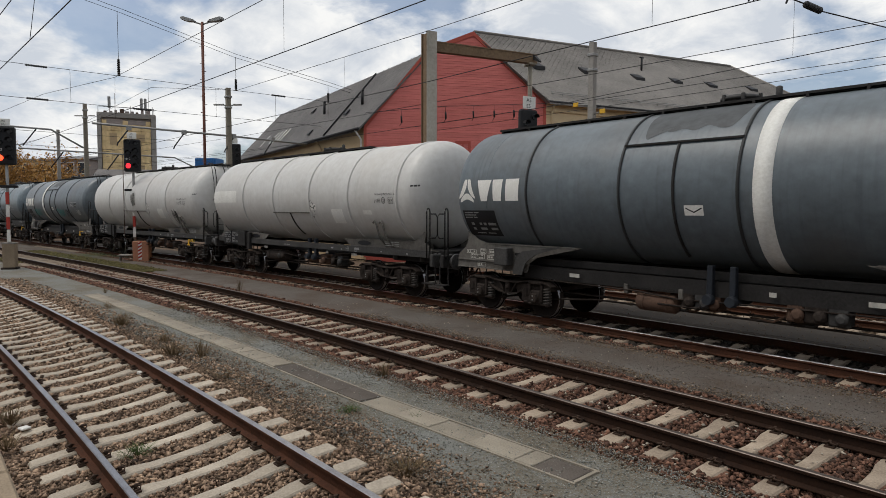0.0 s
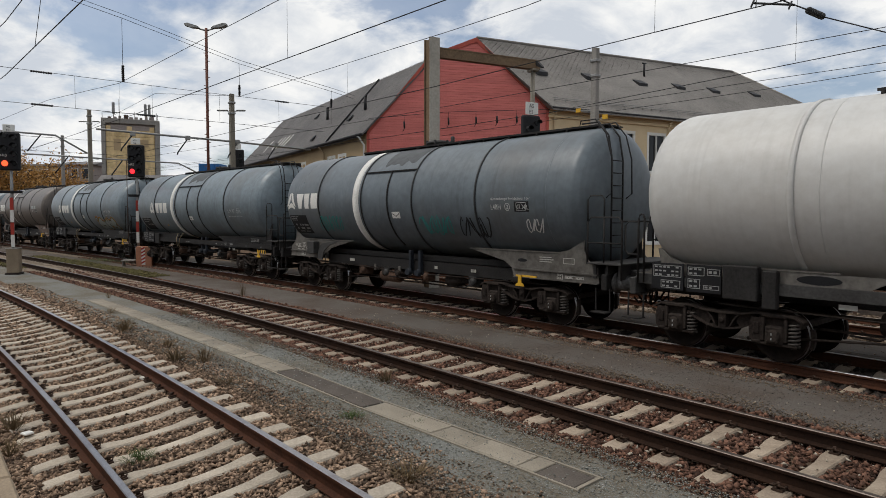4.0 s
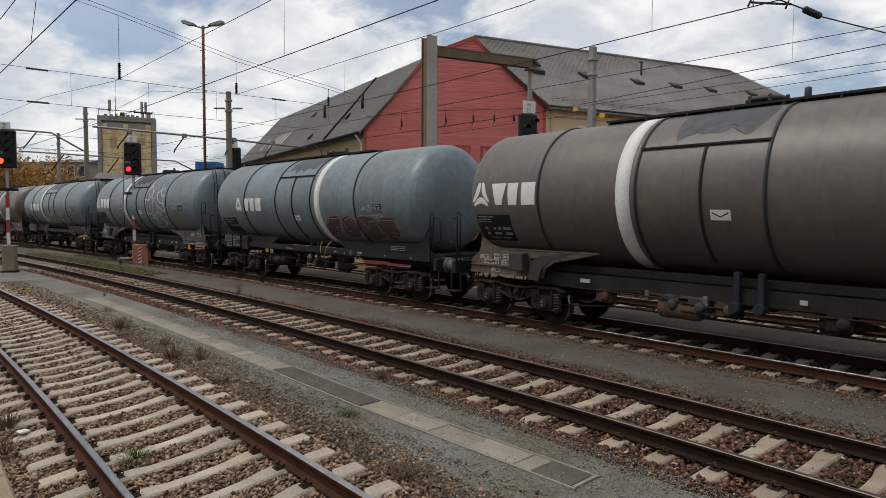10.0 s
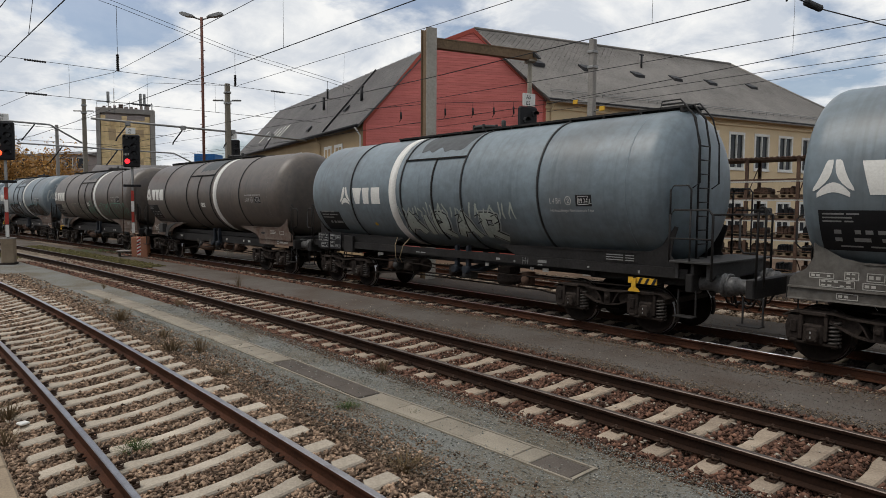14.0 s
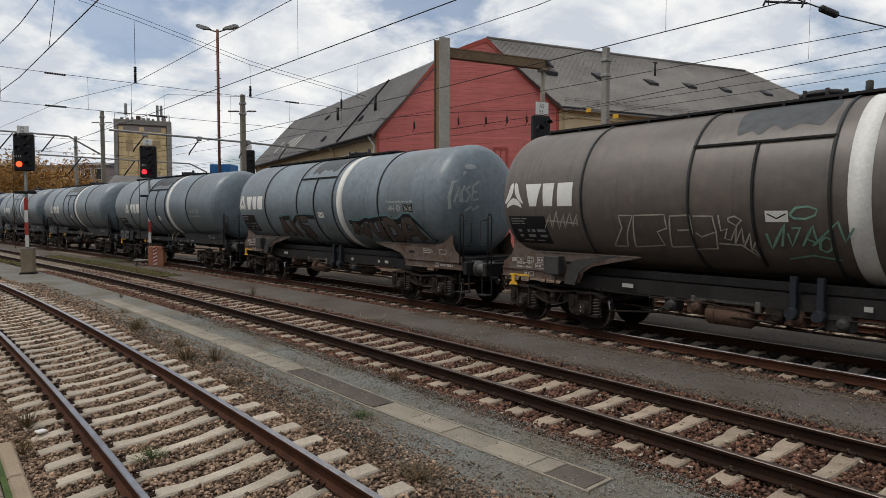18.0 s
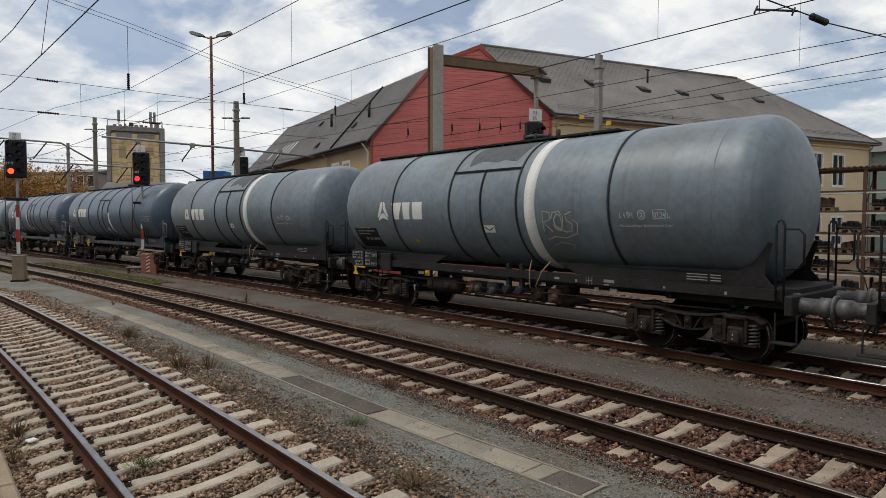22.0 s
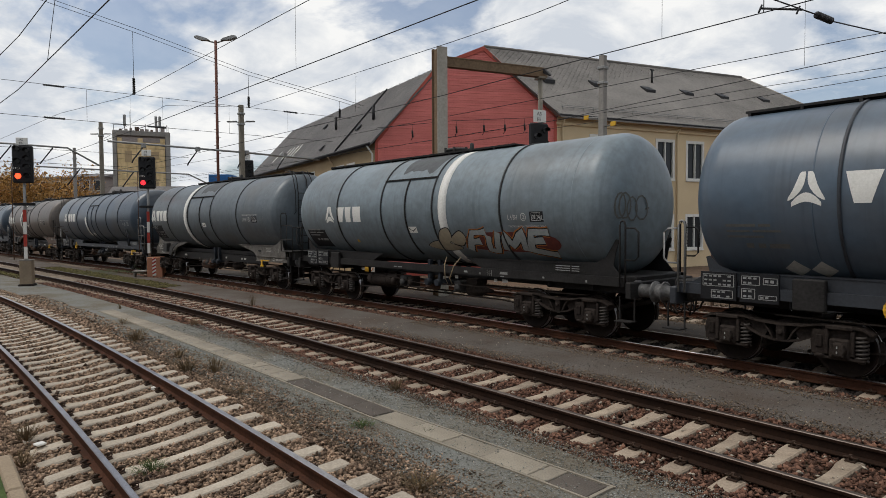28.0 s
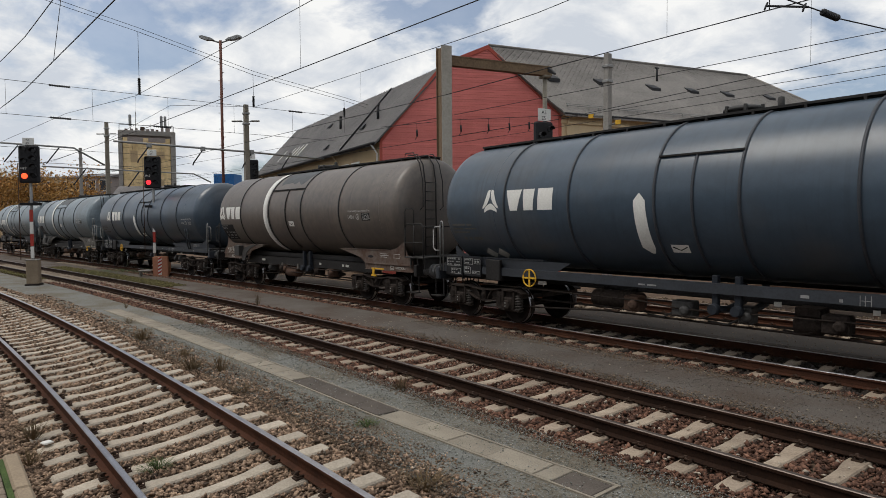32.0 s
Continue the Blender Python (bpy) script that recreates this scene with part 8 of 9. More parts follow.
def sprayed_bubble_letters(wagon, ht):
    s = Spray(wagon)
    s.letter([(1.81, -0.54), (1.98, -0.47), (2.1, -0.53), (1.95, -0.62)], (("tag_orange", 0.10), ("tag_yellow", 0.07), ("black", 0.035), ("tag_silver", 0.0)))
    s.letter([(2.2, -0.61), (2.49, -0.51), (2.71, -0.65), (2.7, -0.89), (2.54, -1.01), (2.35, -0.99), (2.0, -1.26), (1.96, -1.07), (1.89, -0.87)], (("tag_orange", 0.10), ("tag_yellow", 0.07), ("black", 0.035), ("tag_silver", 0.0)))
    s.letter([(1.98, -1.32), (2.25, -1.05), (2.47, -1.04), (2.62, -1.17), (2.2, -1.47)], (("tag_orange", 0.10), ("tag_yellow", 0.07), ("black", 0.035), ("tag_silver", 0.0)))
    s.letter([(2.77, -0.71), (2.94, -0.88), (2.82, -1.29), (2.61, -1.27)], (("tag_orange", 0.10), ("tag_yellow", 0.07), ("black", 0.035), ("tag_silver", 0.0)))
    s.letter([(2.94, -0.88), (3.13, -0.69), (3.32, -0.72), (3.39, -1.04), (3.27, -1.31), (2.95, -1.34)], (("tag_orange", 0.10), ("tag_yellow", 0.07), ("black", 0.035), ("tag_silver", 0.0)))
    s.letter([(3.36, -0.61), (3.44, -0.58), (3.54, -0.79), (3.48, -1.18), (3.32, -1.3), (3.31, -0.98)], (("tag_orange", 0.10), ("tag_yellow", 0.07), ("black", 0.035), ("tag_silver", 0.0)))
    s.letter([(3.62, -0.57), (3.72, -0.55), (3.82, -0.78), (3.72, -1.02), (3.6, -0.96)], (("tag_orange", 0.10), ("tag_yellow", 0.07), ("black", 0.035), ("tag_silver", 0.0)))
    s.letter([(3.83, -0.7), (4.02, -0.66), (4.13, -0.73), (4.21, -1.05), (4.01, -1.14), (3.85, -1.05)], (("tag_orange", 0.10), ("tag_yellow", 0.07), ("black", 0.035), ("tag_silver", 0.0)))
    s.letter([(4.15, -0.61), (4.37, -0.5), (4.57, -0.59), (4.62, -0.79), (4.44, -0.93), (4.22, -0.99)], (("tag_orange", 0.10), ("tag_yellow", 0.07), ("black", 0.035), ("tag_silver", 0.0)))
    s.letter([(4.24, -1.02), (4.47, -0.97), (4.61, -1.08), (4.6, -1.2), (4.29, -1.23)], (("tag_orange", 0.10), ("tag_yellow", 0.07), ("black", 0.035), ("tag_silver", 0.0)))
    s.done("silver bubble letters with black and orange edges")


GRAFFITI[5] = sprayed_bubble_letters


def sprayed_outlined_name(wagon, ht):
    s = Spray(wagon, 0.2)
    s.letter([(1.82, -0.5), (2.45, -0.47), (1.88, -1.11), (1.56, -1.1)], (("tag_red", 0.06), ("tag_brown", 0.0)))
    s.letter([(2.62, -0.55), (3.09, -0.45), (3.19, -1.0), (2.59, -1.07)], (("tag_red", 0.06), ("tag_brown", 0.0)))
    s.letter([(3.42, -0.47), (4.27, -0.51), (4.46, -1.01), (3.49, -1.08)], (("tag_red", 0.06), ("tag_brown", 0.0)))
    s.letter([(4.55, -0.52), (5.17, -0.51), (5.0, -1.04), (4.59, -1.07)], (("tag_red", 0.06), ("tag_brown", 0.0)))
    s.line("tag_pink", 0.035, [(1.74, -0.48), (1.73, -0.49), (1.71, -0.49), (1.7, -0.48), (1.7, -0.45), (1.72, -0.43), (1.76, -0.42), (1.79, -0.44), (1.8, -0.48), (1.78, -0.52), (1.72, -0.55), (1.66, -0.54), (1.62, -0.49), (1.64, -0.42), (1.7, -0.37), (1.79, -0.36), (1.86, -0.4), (1.88, -0.49), (1.81, -0.58), (1.7, -0.62), (1.6, -0.6), (1.54, -0.51)])
    s.line("tag_pink", 0.035, [(3.29, -0.99), (3.28, -0.99), (3.27, -1.0), (3.26, -0.99), (3.26, -0.97), (3.28, -0.95), (3.31, -0.94), (3.33, -0.95), (3.33, -0.98), (3.3, -1.02), (3.27, -1.05), (3.23, -1.04), (3.21, -1.0), (3.23, -0.94), (3.28, -0.9), (3.33, -0.89), (3.37, -0.92), (3.37, -0.99), (3.32, -1.07), (3.25, -1.11), (3.19, -1.09), (3.17, -1.02)])
    s.line("tag_pink", 0.035, [(5.29, -0.61), (5.28, -0.62), (5.27, -0.63), (5.25, -0.61), (5.25, -0.58), (5.27, -0.55), (5.3, -0.54), (5.33, -0.56), (5.35, -0.61), (5.33, -0.67), (5.27, -0.7), (5.22, -0.69), (5.18, -0.63), (5.19, -0.55), (5.25, -0.48), (5.33, -0.47), (5.4, -0.52), (5.41, -0.62), (5.36, -0.73), (5.26, -0.79), (5.17, -0.76), (5.11, -0.65)])
    s.line("tag_pink", 0.035, [(1.83, -0.44), (2.52, -0.43), (2.48, -0.73), (2.08, -0.75), (2.05, -0.84), (2.23, -0.87), (2.21, -1.01)])
    s.line("tag_pink", 0.035, [(1.54, -1.14), (1.91, -1.11), (2.01, -0.95)])
    s.line("tag_pink", 0.035, [(2.55, -0.57), (2.61, -0.57), (2.71, -0.89), (2.84, -0.91)])
    s.line("tag_pink", 0.035, [(2.74, -0.49), (3.07, -0.38), (3.14, -0.53), (3.22, -0.89)])
    s.line("tag_pink", 0.035, [(3.28, -0.42), (3.53, -0.44), (3.84, -0.74)])
    s.line("tag_pink", 0.035, [(3.96, -0.54), (4.29, -0.49), (4.41, -0.83), (4.57, -1.04)])
    s.line("tag_pink", 0.035, [(4.56, -0.47), (5.09, -0.47), (5.29, -0.5), (5.22, -0.79)])
    s.line("tag_pink", 0.035, [(4.82, -0.81), (4.84, -0.87), (5.03, -0.91), (5.01, -0.97)])
    s.line("tag_pink", 0.035, [(4.78, -1.03), (5.25, -1.08)])
    s.done("outlined spray letters with swirls")


GRAFFITI[7] = sprayed_outlined_name


def sprayed_white_figures(wagon, ht):
    s = Spray(wagon, 0.22)
    s.line("tag_cream", 0.045, [(-3.68, 0.53), (-3.69, 0.74), (-3.22, 0.77), (-3.18, 0.49), (-3.61, 0.44)])
    s.line("tag_cream", 0.045, [(-3.78, 0.96), (-3.45, 0.99)])
    s.line("tag_cream", 0.045, [(-3.72, 0.13), (-3.23, 0.2), (-3.09, 0.02), (-3.21, -0.13), (-3.65, -0.07), (-3.78, 0.1)])
    s.line("tag_cream", 0.045, [(-3.81, -0.3), (-3.15, -0.35), (-3.06, -0.54), (-3.43, -0.62), (-3.73, -0.47), (-3.81, -0.3)])
    s.line("tag_cream", 0.045, [(-3.63, 0.69), (-3.51, 0.24), (-3.65, -0.35), (-3.48, -0.59), (-2.99, -0.93), (-2.95, -0.64), (-3.01, -0.35)])
    s.line("tag_cream", 0.045, [(-2.3, 0.91), (-2.45, 0.76), (-2.59, 0.38), (-2.87, 0.16)])
    s.line("tag_cream", 0.045, [(-2.31, 0.63), (-2.12, 0.62), (-2.05, 0.08), (-2.04, -0.42), (-2.08, -0.71)])
    s.line("tag_cream", 0.045, [(-2.65, 0.19), (-2.11, 0.26)])
    s.line("tag_cream", 0.045, [(-2.78, -0.07), (-1.99, -0.08)])
    s.line("tag_cream", 0.045, [(-2.86, -0.35), (-2.39, -0.39), (-2.12, -0.66)])
    s.line("tag_cream", 0.045, [(-2.46, -0.83), (-2.3, -1.04)])
    s.line("tag_white", 0.075, [(1.32, 1.31), (1.41, 0.71), (1.44, 0.36), (1.53, -0.13)])
    s.line("tag_white", 0.075, [(1.09, -0.35), (1.07, 0.04), (1.03, 0.37), (1.08, 0.66), (1.22, 0.92), (1.41, 1.04), (1.62, 0.95), (1.77, 0.75), (1.83, 0.45), (1.84, 0.18)])
    s.line("tag_white", 0.075, [(0.98, 0.35), (1.44, 0.33), (1.7, 0.51), (1.86, 0.78)])
    s.line("tag_white", 0.075, [(1.09, -0.37), (1.76, -0.29), (1.65, -0.62), (1.59, -0.51)])
    s.line("tag_white", 0.075, [(1.89, 0.18), (2.11, 0.44), (2.38, 0.65), (2.76, 0.8), (3.05, 0.96), (3.07, 0.5), (3.07, 0.11)])
    s.line("tag_white", 0.075, [(2.66, 1.11), (2.75, 0.72), (2.92, 0.51), (3.21, 0.5)])
    s.line("tag_white", 0.075, [(2.35, 0.77), (2.44, 0.37), (2.67, 0.23), (3.02, 0.13), (3.26, 0.15)])
    s.line("tag_white", 0.075, [(3.07, 0.11), (3.2, -0.09), (3.14, -0.23), (2.93, -0.18), (2.63, -0.03), (2.36, 0.12), (2.45, -0.18), (2.56, -0.49), (2.65, -0.82), (2.65, -1.02)])
    s.line("tag_white", 0.075, [(1.84, 0.18), (1.85, -0.29), (1.88, -0.62), (1.98, -0.92), (2.09, -1.1)])
    s.line("tag_white", 0.075, [(1.63, -0.4), (1.79, -0.51), (1.86, -0.74), (1.51, -1.11), (2.38, -1.05), (2.91, -0.79), (2.71, -0.59), (2.62, -0.33), (2.75, -0.23)])
    s.line("tag_white", 0.075, [(2.16, -0.85), (2.0, -0.62), (2.03, -0.39), (2.21, -0.23), (2.37, -0.28), (2.44, -0.84)])
    s.line("tag_white", 0.075, [(3.06, -0.46), (3.2, -0.5), (3.31, -0.53), (3.31, -0.74)])
    s.line("tag_yellow", 0.07, [(3.71, -1.01), (3.89, -0.32), (4.23, -0.3)])
    s.line("tag_yellow", 0.07, [(3.8, -0.69), (4.17, -0.6)])
    s.line("tag_yellow", 0.07, [(4.38, -0.55), (4.46, -0.54), (4.52, -0.74), (4.41, -0.93), (4.34, -0.75), (4.38, -0.55)])
    s.line("tag_yellow", 0.07, [(4.7, -0.85), (4.74, -0.68), (4.79, -0.67)])
    s.line("tag_yellow", 0.07, [(4.71, -0.77), (4.77, -0.74)])
    s.done("tall sprayed lines")


GRAFFITI[8] = sprayed_white_figures


def sprayed_silver_letters(wagon, ht):
    s = Spray(wagon)
    rnd = random.Random(31)
    for k in range(26):
        x = -1.8 + 4.2 * k / 25
        s.line("tag_green_silver", 0.06, [(x, -0.55), (x + rnd.uniform(-0.06, 0.06), -0.42), (x + rnd.uniform(-0.12, 0.12), rnd.uniform(-0.32, -0.14))])
    s.fat((("tag_silver", 0.44), ("tag_dark", 0.33), ("tag_green_silver", 0.25)), [
        [(-1.75, -1.1), (-1.45, -0.5), (-1.1, -1.1)], [(-1.6, -0.86), (-1.25, -0.86)], [(-0.82, -0.5), (-0.8, -1.15)],
        [(-0.5, -1.12), (-0.46, -0.52), (-0.08, -0.55), (-0.12, -0.82), (-0.46, -0.86), (0.05, -1.18)],
        [(0.3, -1.15), (0.62, -0.45), (0.98, -1.15)], [(0.44, -0.86), (0.86, -0.86)],
        [(1.3, -1.15), (1.32, -0.48), (1.72, -0.52), (1.66, -0.82), (1.32, -0.86), (1.86, -1.18)],
    ])
    for x in (-1.15, -0.3, 0.5, 1.2, 1.75):
        s.line("tag_dark", 0.035, [(x - 0.15, -0.5), (x, -0.45), (x + 0.08, -0.62), (x - 0.1, -0.7)])
    s.done("silver-green spray letters")


GRAFFITI[9] = sprayed_silver_letters


def sprayed_green_letters(wagon, ht):
    s = Spray(wagon)
    s.line("tag_cream", 0.038, [(-5.09, -0.55), (-4.87, -0.23), (-4.88, -0.55), (-4.66, -0.16), (-4.69, -0.58), (-4.48, -0.23), (-4.51, -0.54), (-4.3, -0.19), (-4.3, -0.51), (-4.12, -0.23), (-4.16, -0.48)])
    s.line("tag_cream", 0.038, [(-5.0, -0.37), (-4.17, -0.43)])
    s.line("tag_cream", 0.038, [(-3.39, -0.96), (-3.06, -0.51), (-3.09, -0.25), (-2.77, -0.25), (-2.97, -0.63), (-3.07, -0.95), (-3.39, -0.96)])
    s.line("tag_cream", 0.038, [(-2.89, -0.96), (-2.74, -0.25), (-2.08, -0.23), (-2.07, -0.5), (-2.29, -0.58), (-2.21, -0.88), (-2.89, -0.96)])
    s.line("tag_cream", 0.038, [(-2.08, -0.92), (-1.97, -0.26), (-1.58, -0.24), (-1.57, -0.52), (-1.86, -0.54)])
    s.line("tag_cream", 0.038, [(-1.57, -0.52), (-1.62, -0.88), (-2.08, -0.92)])
    s.line("tag_cream", 0.038, [(-1.51, -0.26), (-1.15, -0.26), (-1.12, -0.55), (-1.41, -0.66), (-1.51, -0.58)])
    s.line("tag_cream", 0.038, [(-1.12, -0.55), (-1.18, -0.91), (-1.62, -0.95)])
    s.line("tag_cream", 0.038, [(-1.04, -0.24), (-1.03, -0.53), (-0.91, -0.48), (-0.99, -0.68), (-0.89, -0.71), (-0.73, -0.43), (-0.83, -0.78), (-0.65, -0.47), (-0.68, -0.83), (-0.53, -0.56), (-0.58, -0.93), (-0.43, -0.66), (-0.45, -1.07), (-0.54, -0.88)])
    s.line("tag_cream", 0.038, [(-0.87, -0.29), (-0.75, -0.26), (-0.64, -0.33), (-0.74, -0.43), (-0.87, -0.35), (-0.87, -0.29)])
    s.line("tag_cream", 0.038, [(-1.12, -0.79), (-0.72, -0.81), (-0.46, -1.08)])
    s.line("tag_green", 0.045, [(0.14, -0.23), (0.24, -0.12), (0.42, -0.1), (0.55, -0.15), (0.52, -0.24), (0.37, -0.3), (0.2, -0.29), (0.14, -0.23)])
    s.line("tag_green", 0.045, [(-0.26, -0.56), (-0.22, -0.86), (0.06, -0.37), (-0.05, -0.8)])
    s.line("tag_green", 0.045, [(0.08, -0.55), (0.11, -0.79), (0.28, -0.45), (0.15, -0.46)])
    s.line("tag_green", 0.045, [(0.27, -0.78), (0.47, -0.41), (0.5, -0.72), (0.33, -0.63)])
    s.line("tag_green", 0.045, [(0.54, -0.69), (0.63, -0.6), (0.71, -0.65), (0.7, -0.81), (0.6, -0.89), (0.52, -0.83), (0.54, -0.69)])
    s.line("tag_green", 0.045, [(0.42, -0.77), (0.83, -0.34), (0.9, -0.68), (1.04, -0.44)])
    s.line("tag_green", 0.045, [(0.0, -1.08), (0.38, -0.97), (0.8, -1.05)])
    s.line("tag_green", 0.06, [(1.54, -0.41), (1.75, -0.33), (1.94, -0.35), (1.77, -0.59), (1.76, -0.85), (2.22, -0.97), (2.12, -0.71)])
    s.line("tag_green", 0.06, [(1.99, -0.22), (2.21, -0.22), (2.32, -0.35), (2.34, -0.58), (2.2, -0.64)])
    s.line("tag_green", 0.06, [(2.44, -0.29), (2.69, -0.24), (2.6, -0.46), (2.66, -0.75), (2.51, -1.18)])
    s.line("tag_green", 0.06, [(2.46, -0.58), (2.85, -0.34), (2.97, -0.24), (2.89, -0.45), (2.93, -0.8), (2.99, -1.15)])
    s.line("tag_green", 0.06, [(2.72, -0.75), (2.98, -0.62), (3.29, -0.39), (3.14, -0.22), (2.97, -0.29)])
    s.line("tag_green", 0.06, [(3.46, -0.29), (3.62, -0.2), (4.21, -0.2), (4.89, -0.2)])
    s.line("tag_green", 0.06, [(3.46, -0.29), (3.55, -0.39), (3.43, -0.78), (3.39, -1.12)])
    s.line("tag_green", 0.06, [(3.87, -0.22), (3.9, -0.44), (4.07, -0.64), (4.22, -0.87), (4.32, -1.05)])
    s.line("tag_green", 0.06, [(4.12, -0.22), (4.25, -0.38), (4.18, -0.54), (4.35, -0.33)])
    s.line("tag_green", 0.06, [(4.45, -0.22), (4.51, -0.53), (4.64, -0.85), (4.53, -0.97), (4.72, -1.09)])
    s.line("tag_green", 0.06, [(4.85, -0.24), (4.97, -0.37), (4.83, -0.47), (4.9, -0.62), (4.75, -0.73), (4.92, -0.78), (5.24, -0.56), (5.33, -1.04)])
    s.line("tag_green", 0.06, [(5.36, -0.28), (5.34, -0.33), (5.3, -0.36), (5.24, -0.36), (5.19, -0.34), (5.17, -0.29), (5.18, -0.24), (5.22, -0.21), (5.27, -0.2), (5.33, -0.22), (5.36, -0.26), (5.36, -0.3)])
    s.line("tag_green", 0.06, [(5.69, -0.6), (5.66, -0.66), (5.57, -0.7), (5.47, -0.71), (5.38, -0.68), (5.35, -0.62), (5.37, -0.56), (5.44, -0.51), (5.55, -0.5), (5.64, -0.52), (5.69, -0.57), (5.68, -0.63)])
    s.done("looped spray letters")


GRAFFITI[11] = sprayed_green_letters


def sprayed_brown_letters(wagon, ht):
    s = Spray(wagon)
    s.under("tag_dark", 0.2, [(u, v - 0.11) for u, v in [(-3.07, -0.32), (-2.22, -0.24), (-2.16, -0.47), (-1.76, -0.24), (-1.11, -0.21), (-0.55, -0.24)]])
    s.under("tag_dark", 0.2, [(u, v - 0.11) for u, v in [(1.5, -0.39), (2.04, -0.43), (2.43, -0.3), (2.64, -0.34), (3.19, -0.26), (3.58, -0.26), (3.82, -0.35), (4.06, -0.35), (4.37, -0.19), (4.65, -0.19), (4.85, -0.34), (5.04, -0.53), (5.2, -0.78), (5.34, -1.02)]])
    s.line("tag_teal_pale", 0.075, [(-3.07, -0.32), (-2.22, -0.24), (-2.16, -0.47), (-1.76, -0.24), (-1.11, -0.21), (-0.55, -0.24)])
    s.line("tag_teal_pale", 0.075, [(1.5, -0.39), (2.04, -0.43), (2.43, -0.3), (2.64, -0.34), (3.19, -0.26), (3.58, -0.26), (3.82, -0.35), (4.06, -0.35), (4.37, -0.19), (4.65, -0.19), (4.85, -0.34), (5.04, -0.53), (5.2, -0.78), (5.34, -1.02)])
    s.fat((("tag_dark", 0.36), ("tag_brown", 0.27)), [
        [(-3.1, -1.12), (-2.85, -0.45), (-2.5, -1.18)], [(-2.98, -0.84), (-2.62, -0.84)], [(-2.25, -0.42), (-2.12, -1.22)],
        [(-1.05, -0.4), (-1.68, -0.42), (-1.68, -0.74), (-1.22, -0.8), (-1.22, -1.08), (-1.78, -1.16)],
        [(1.62, -0.98), (1.76, -0.56), (2.24, -1.02), (2.36, -0.5)], [(2.62, -0.5), (2.76, -0.96), (3.05, -1.0), (3.1, -0.45)],
        [(3.38, -1.06), (3.4, -0.44), (3.74, -0.46), (3.94, -0.76), (3.8, -1.06), (3.38, -1.08)], [(4.1, -1.12), (4.3, -0.42), (4.6, -0.42), (4.86, -1.1)], [(4.22, -0.82), (4.74, -0.82)],
    ])
    s.line("tag_grey", 0.045, [(-0.37, -1.01), (-0.01, -0.55), (-0.09, -0.97)])
    s.line("tag_grey", 0.045, [(-0.24, -0.8), (-0.02, -0.78)])
    s.line("tag_grey", 0.045, [(0.39, -0.54), (0.18, -0.63), (0.05, -0.91), (0.19, -0.92)])
    s.line("tag_grey", 0.045, [(0.61, -0.51), (0.44, -0.6), (0.53, -0.75), (0.27, -0.92)])
    s.line("tag_grey", 0.045, [(0.87, -0.48), (0.68, -0.51), (0.49, -0.91), (0.72, -0.87)])
    s.line("tag_grey", 0.045, [(0.63, -0.68), (0.77, -0.67)])
    s.line("tag_grey", 0.045, [(-0.04, -1.15), (0.61, -0.97)])
    s.head("tag_silver", 0.07, ht, [(-1.22, 2.87), (-1.06, 3.29), (-1.07, 2.87)])
    s.head("tag_silver", 0.07, ht, [(-1.19, 3.05), (-1.06, 3.05)])
    s.head("tag_silver", 0.07, ht, [(-0.9, 3.31), (-1.01, 3.15), (-1.0, 2.87), (-0.92, 2.9)])
    s.head("tag_silver", 0.07, ht, [(-0.73, 3.31), (-0.87, 3.2), (-0.74, 3.06), (-0.88, 2.87)])
    s.head("tag_silver", 0.07, ht, [(-0.41, 3.45), (-0.63, 3.3), (-0.69, 2.92), (-0.44, 2.97)])
    s.head("tag_silver", 0.07, ht, [(-0.67, 3.13), (-0.49, 3.16)])
    s.head("tag_silver", 0.07, ht, [(-0.91, 2.64), (-0.7, 2.75), (-0.64, 2.66), (-0.43, 2.78)])
    s.head("tag_silver", 0.07, ht, [(-0.82, 3.69), (-1.23, 3.38), (-1.34, 3.0), (-1.31, 2.68)])
    s.head("tag_silver", 0.07, ht, [(-0.52, 3.84), (-0.57, 3.81), (-0.66, 3.79), (-0.75, 3.79), (-0.8, 3.8), (-0.81, 3.82), (-0.78, 3.84), (-0.72, 3.86), (-0.64, 3.87), (-0.56, 3.86), (-0.52, 3.85), (-0.55, 3.82)])
    s.done("brown spray letters edged in pale teal")


GRAFFITI[12] = sprayed_brown_letters


def sprayed_small_tag(wagon, ht):
    s = Spray(wagon)
    s.line("tag_cream", 0.04, [(1.48, -0.48), (1.5, -0.02), (1.7, -0.05), (1.68, -0.22), (1.5, -0.26), (1.72, -0.48)])
    s.line("tag_cream", 0.04, [(1.9, -0.08), (1.8, -0.2), (1.82, -0.4), (1.95, -0.46), (2.02, -0.3), (1.98, -0.12), (1.88, -0.08)])
    s.line("tag_cream", 0.04, [(2.28, -0.04), (2.12, -0.1), (2.14, -0.22), (2.28, -0.3), (2.24, -0.46), (2.08, -0.48)])
    s.line("tag_cream", 0.04, [(1.72, -0.2), (1.78, -0.06), (1.95, -0.02), (2.06, -0.16), (2.0, -0.38), (1.86, -0.44), (1.76, -0.32), (2.12, -0.5)])
    s.line("tag_cream", 0.035, [(1.52, -0.68), (1.75, -0.6), (2.05, -0.62), (2.36, -0.52), (2.42, -0.3), (2.3, -0.2)])
    s.line("tag_cream", 0.03, [(1.62, -0.84), (1.85, -0.74), (2.2, -0.8), (2.12, -0.92)])
    s.done("small pale tag")


GRAFFITI[14] = sprayed_small_tag


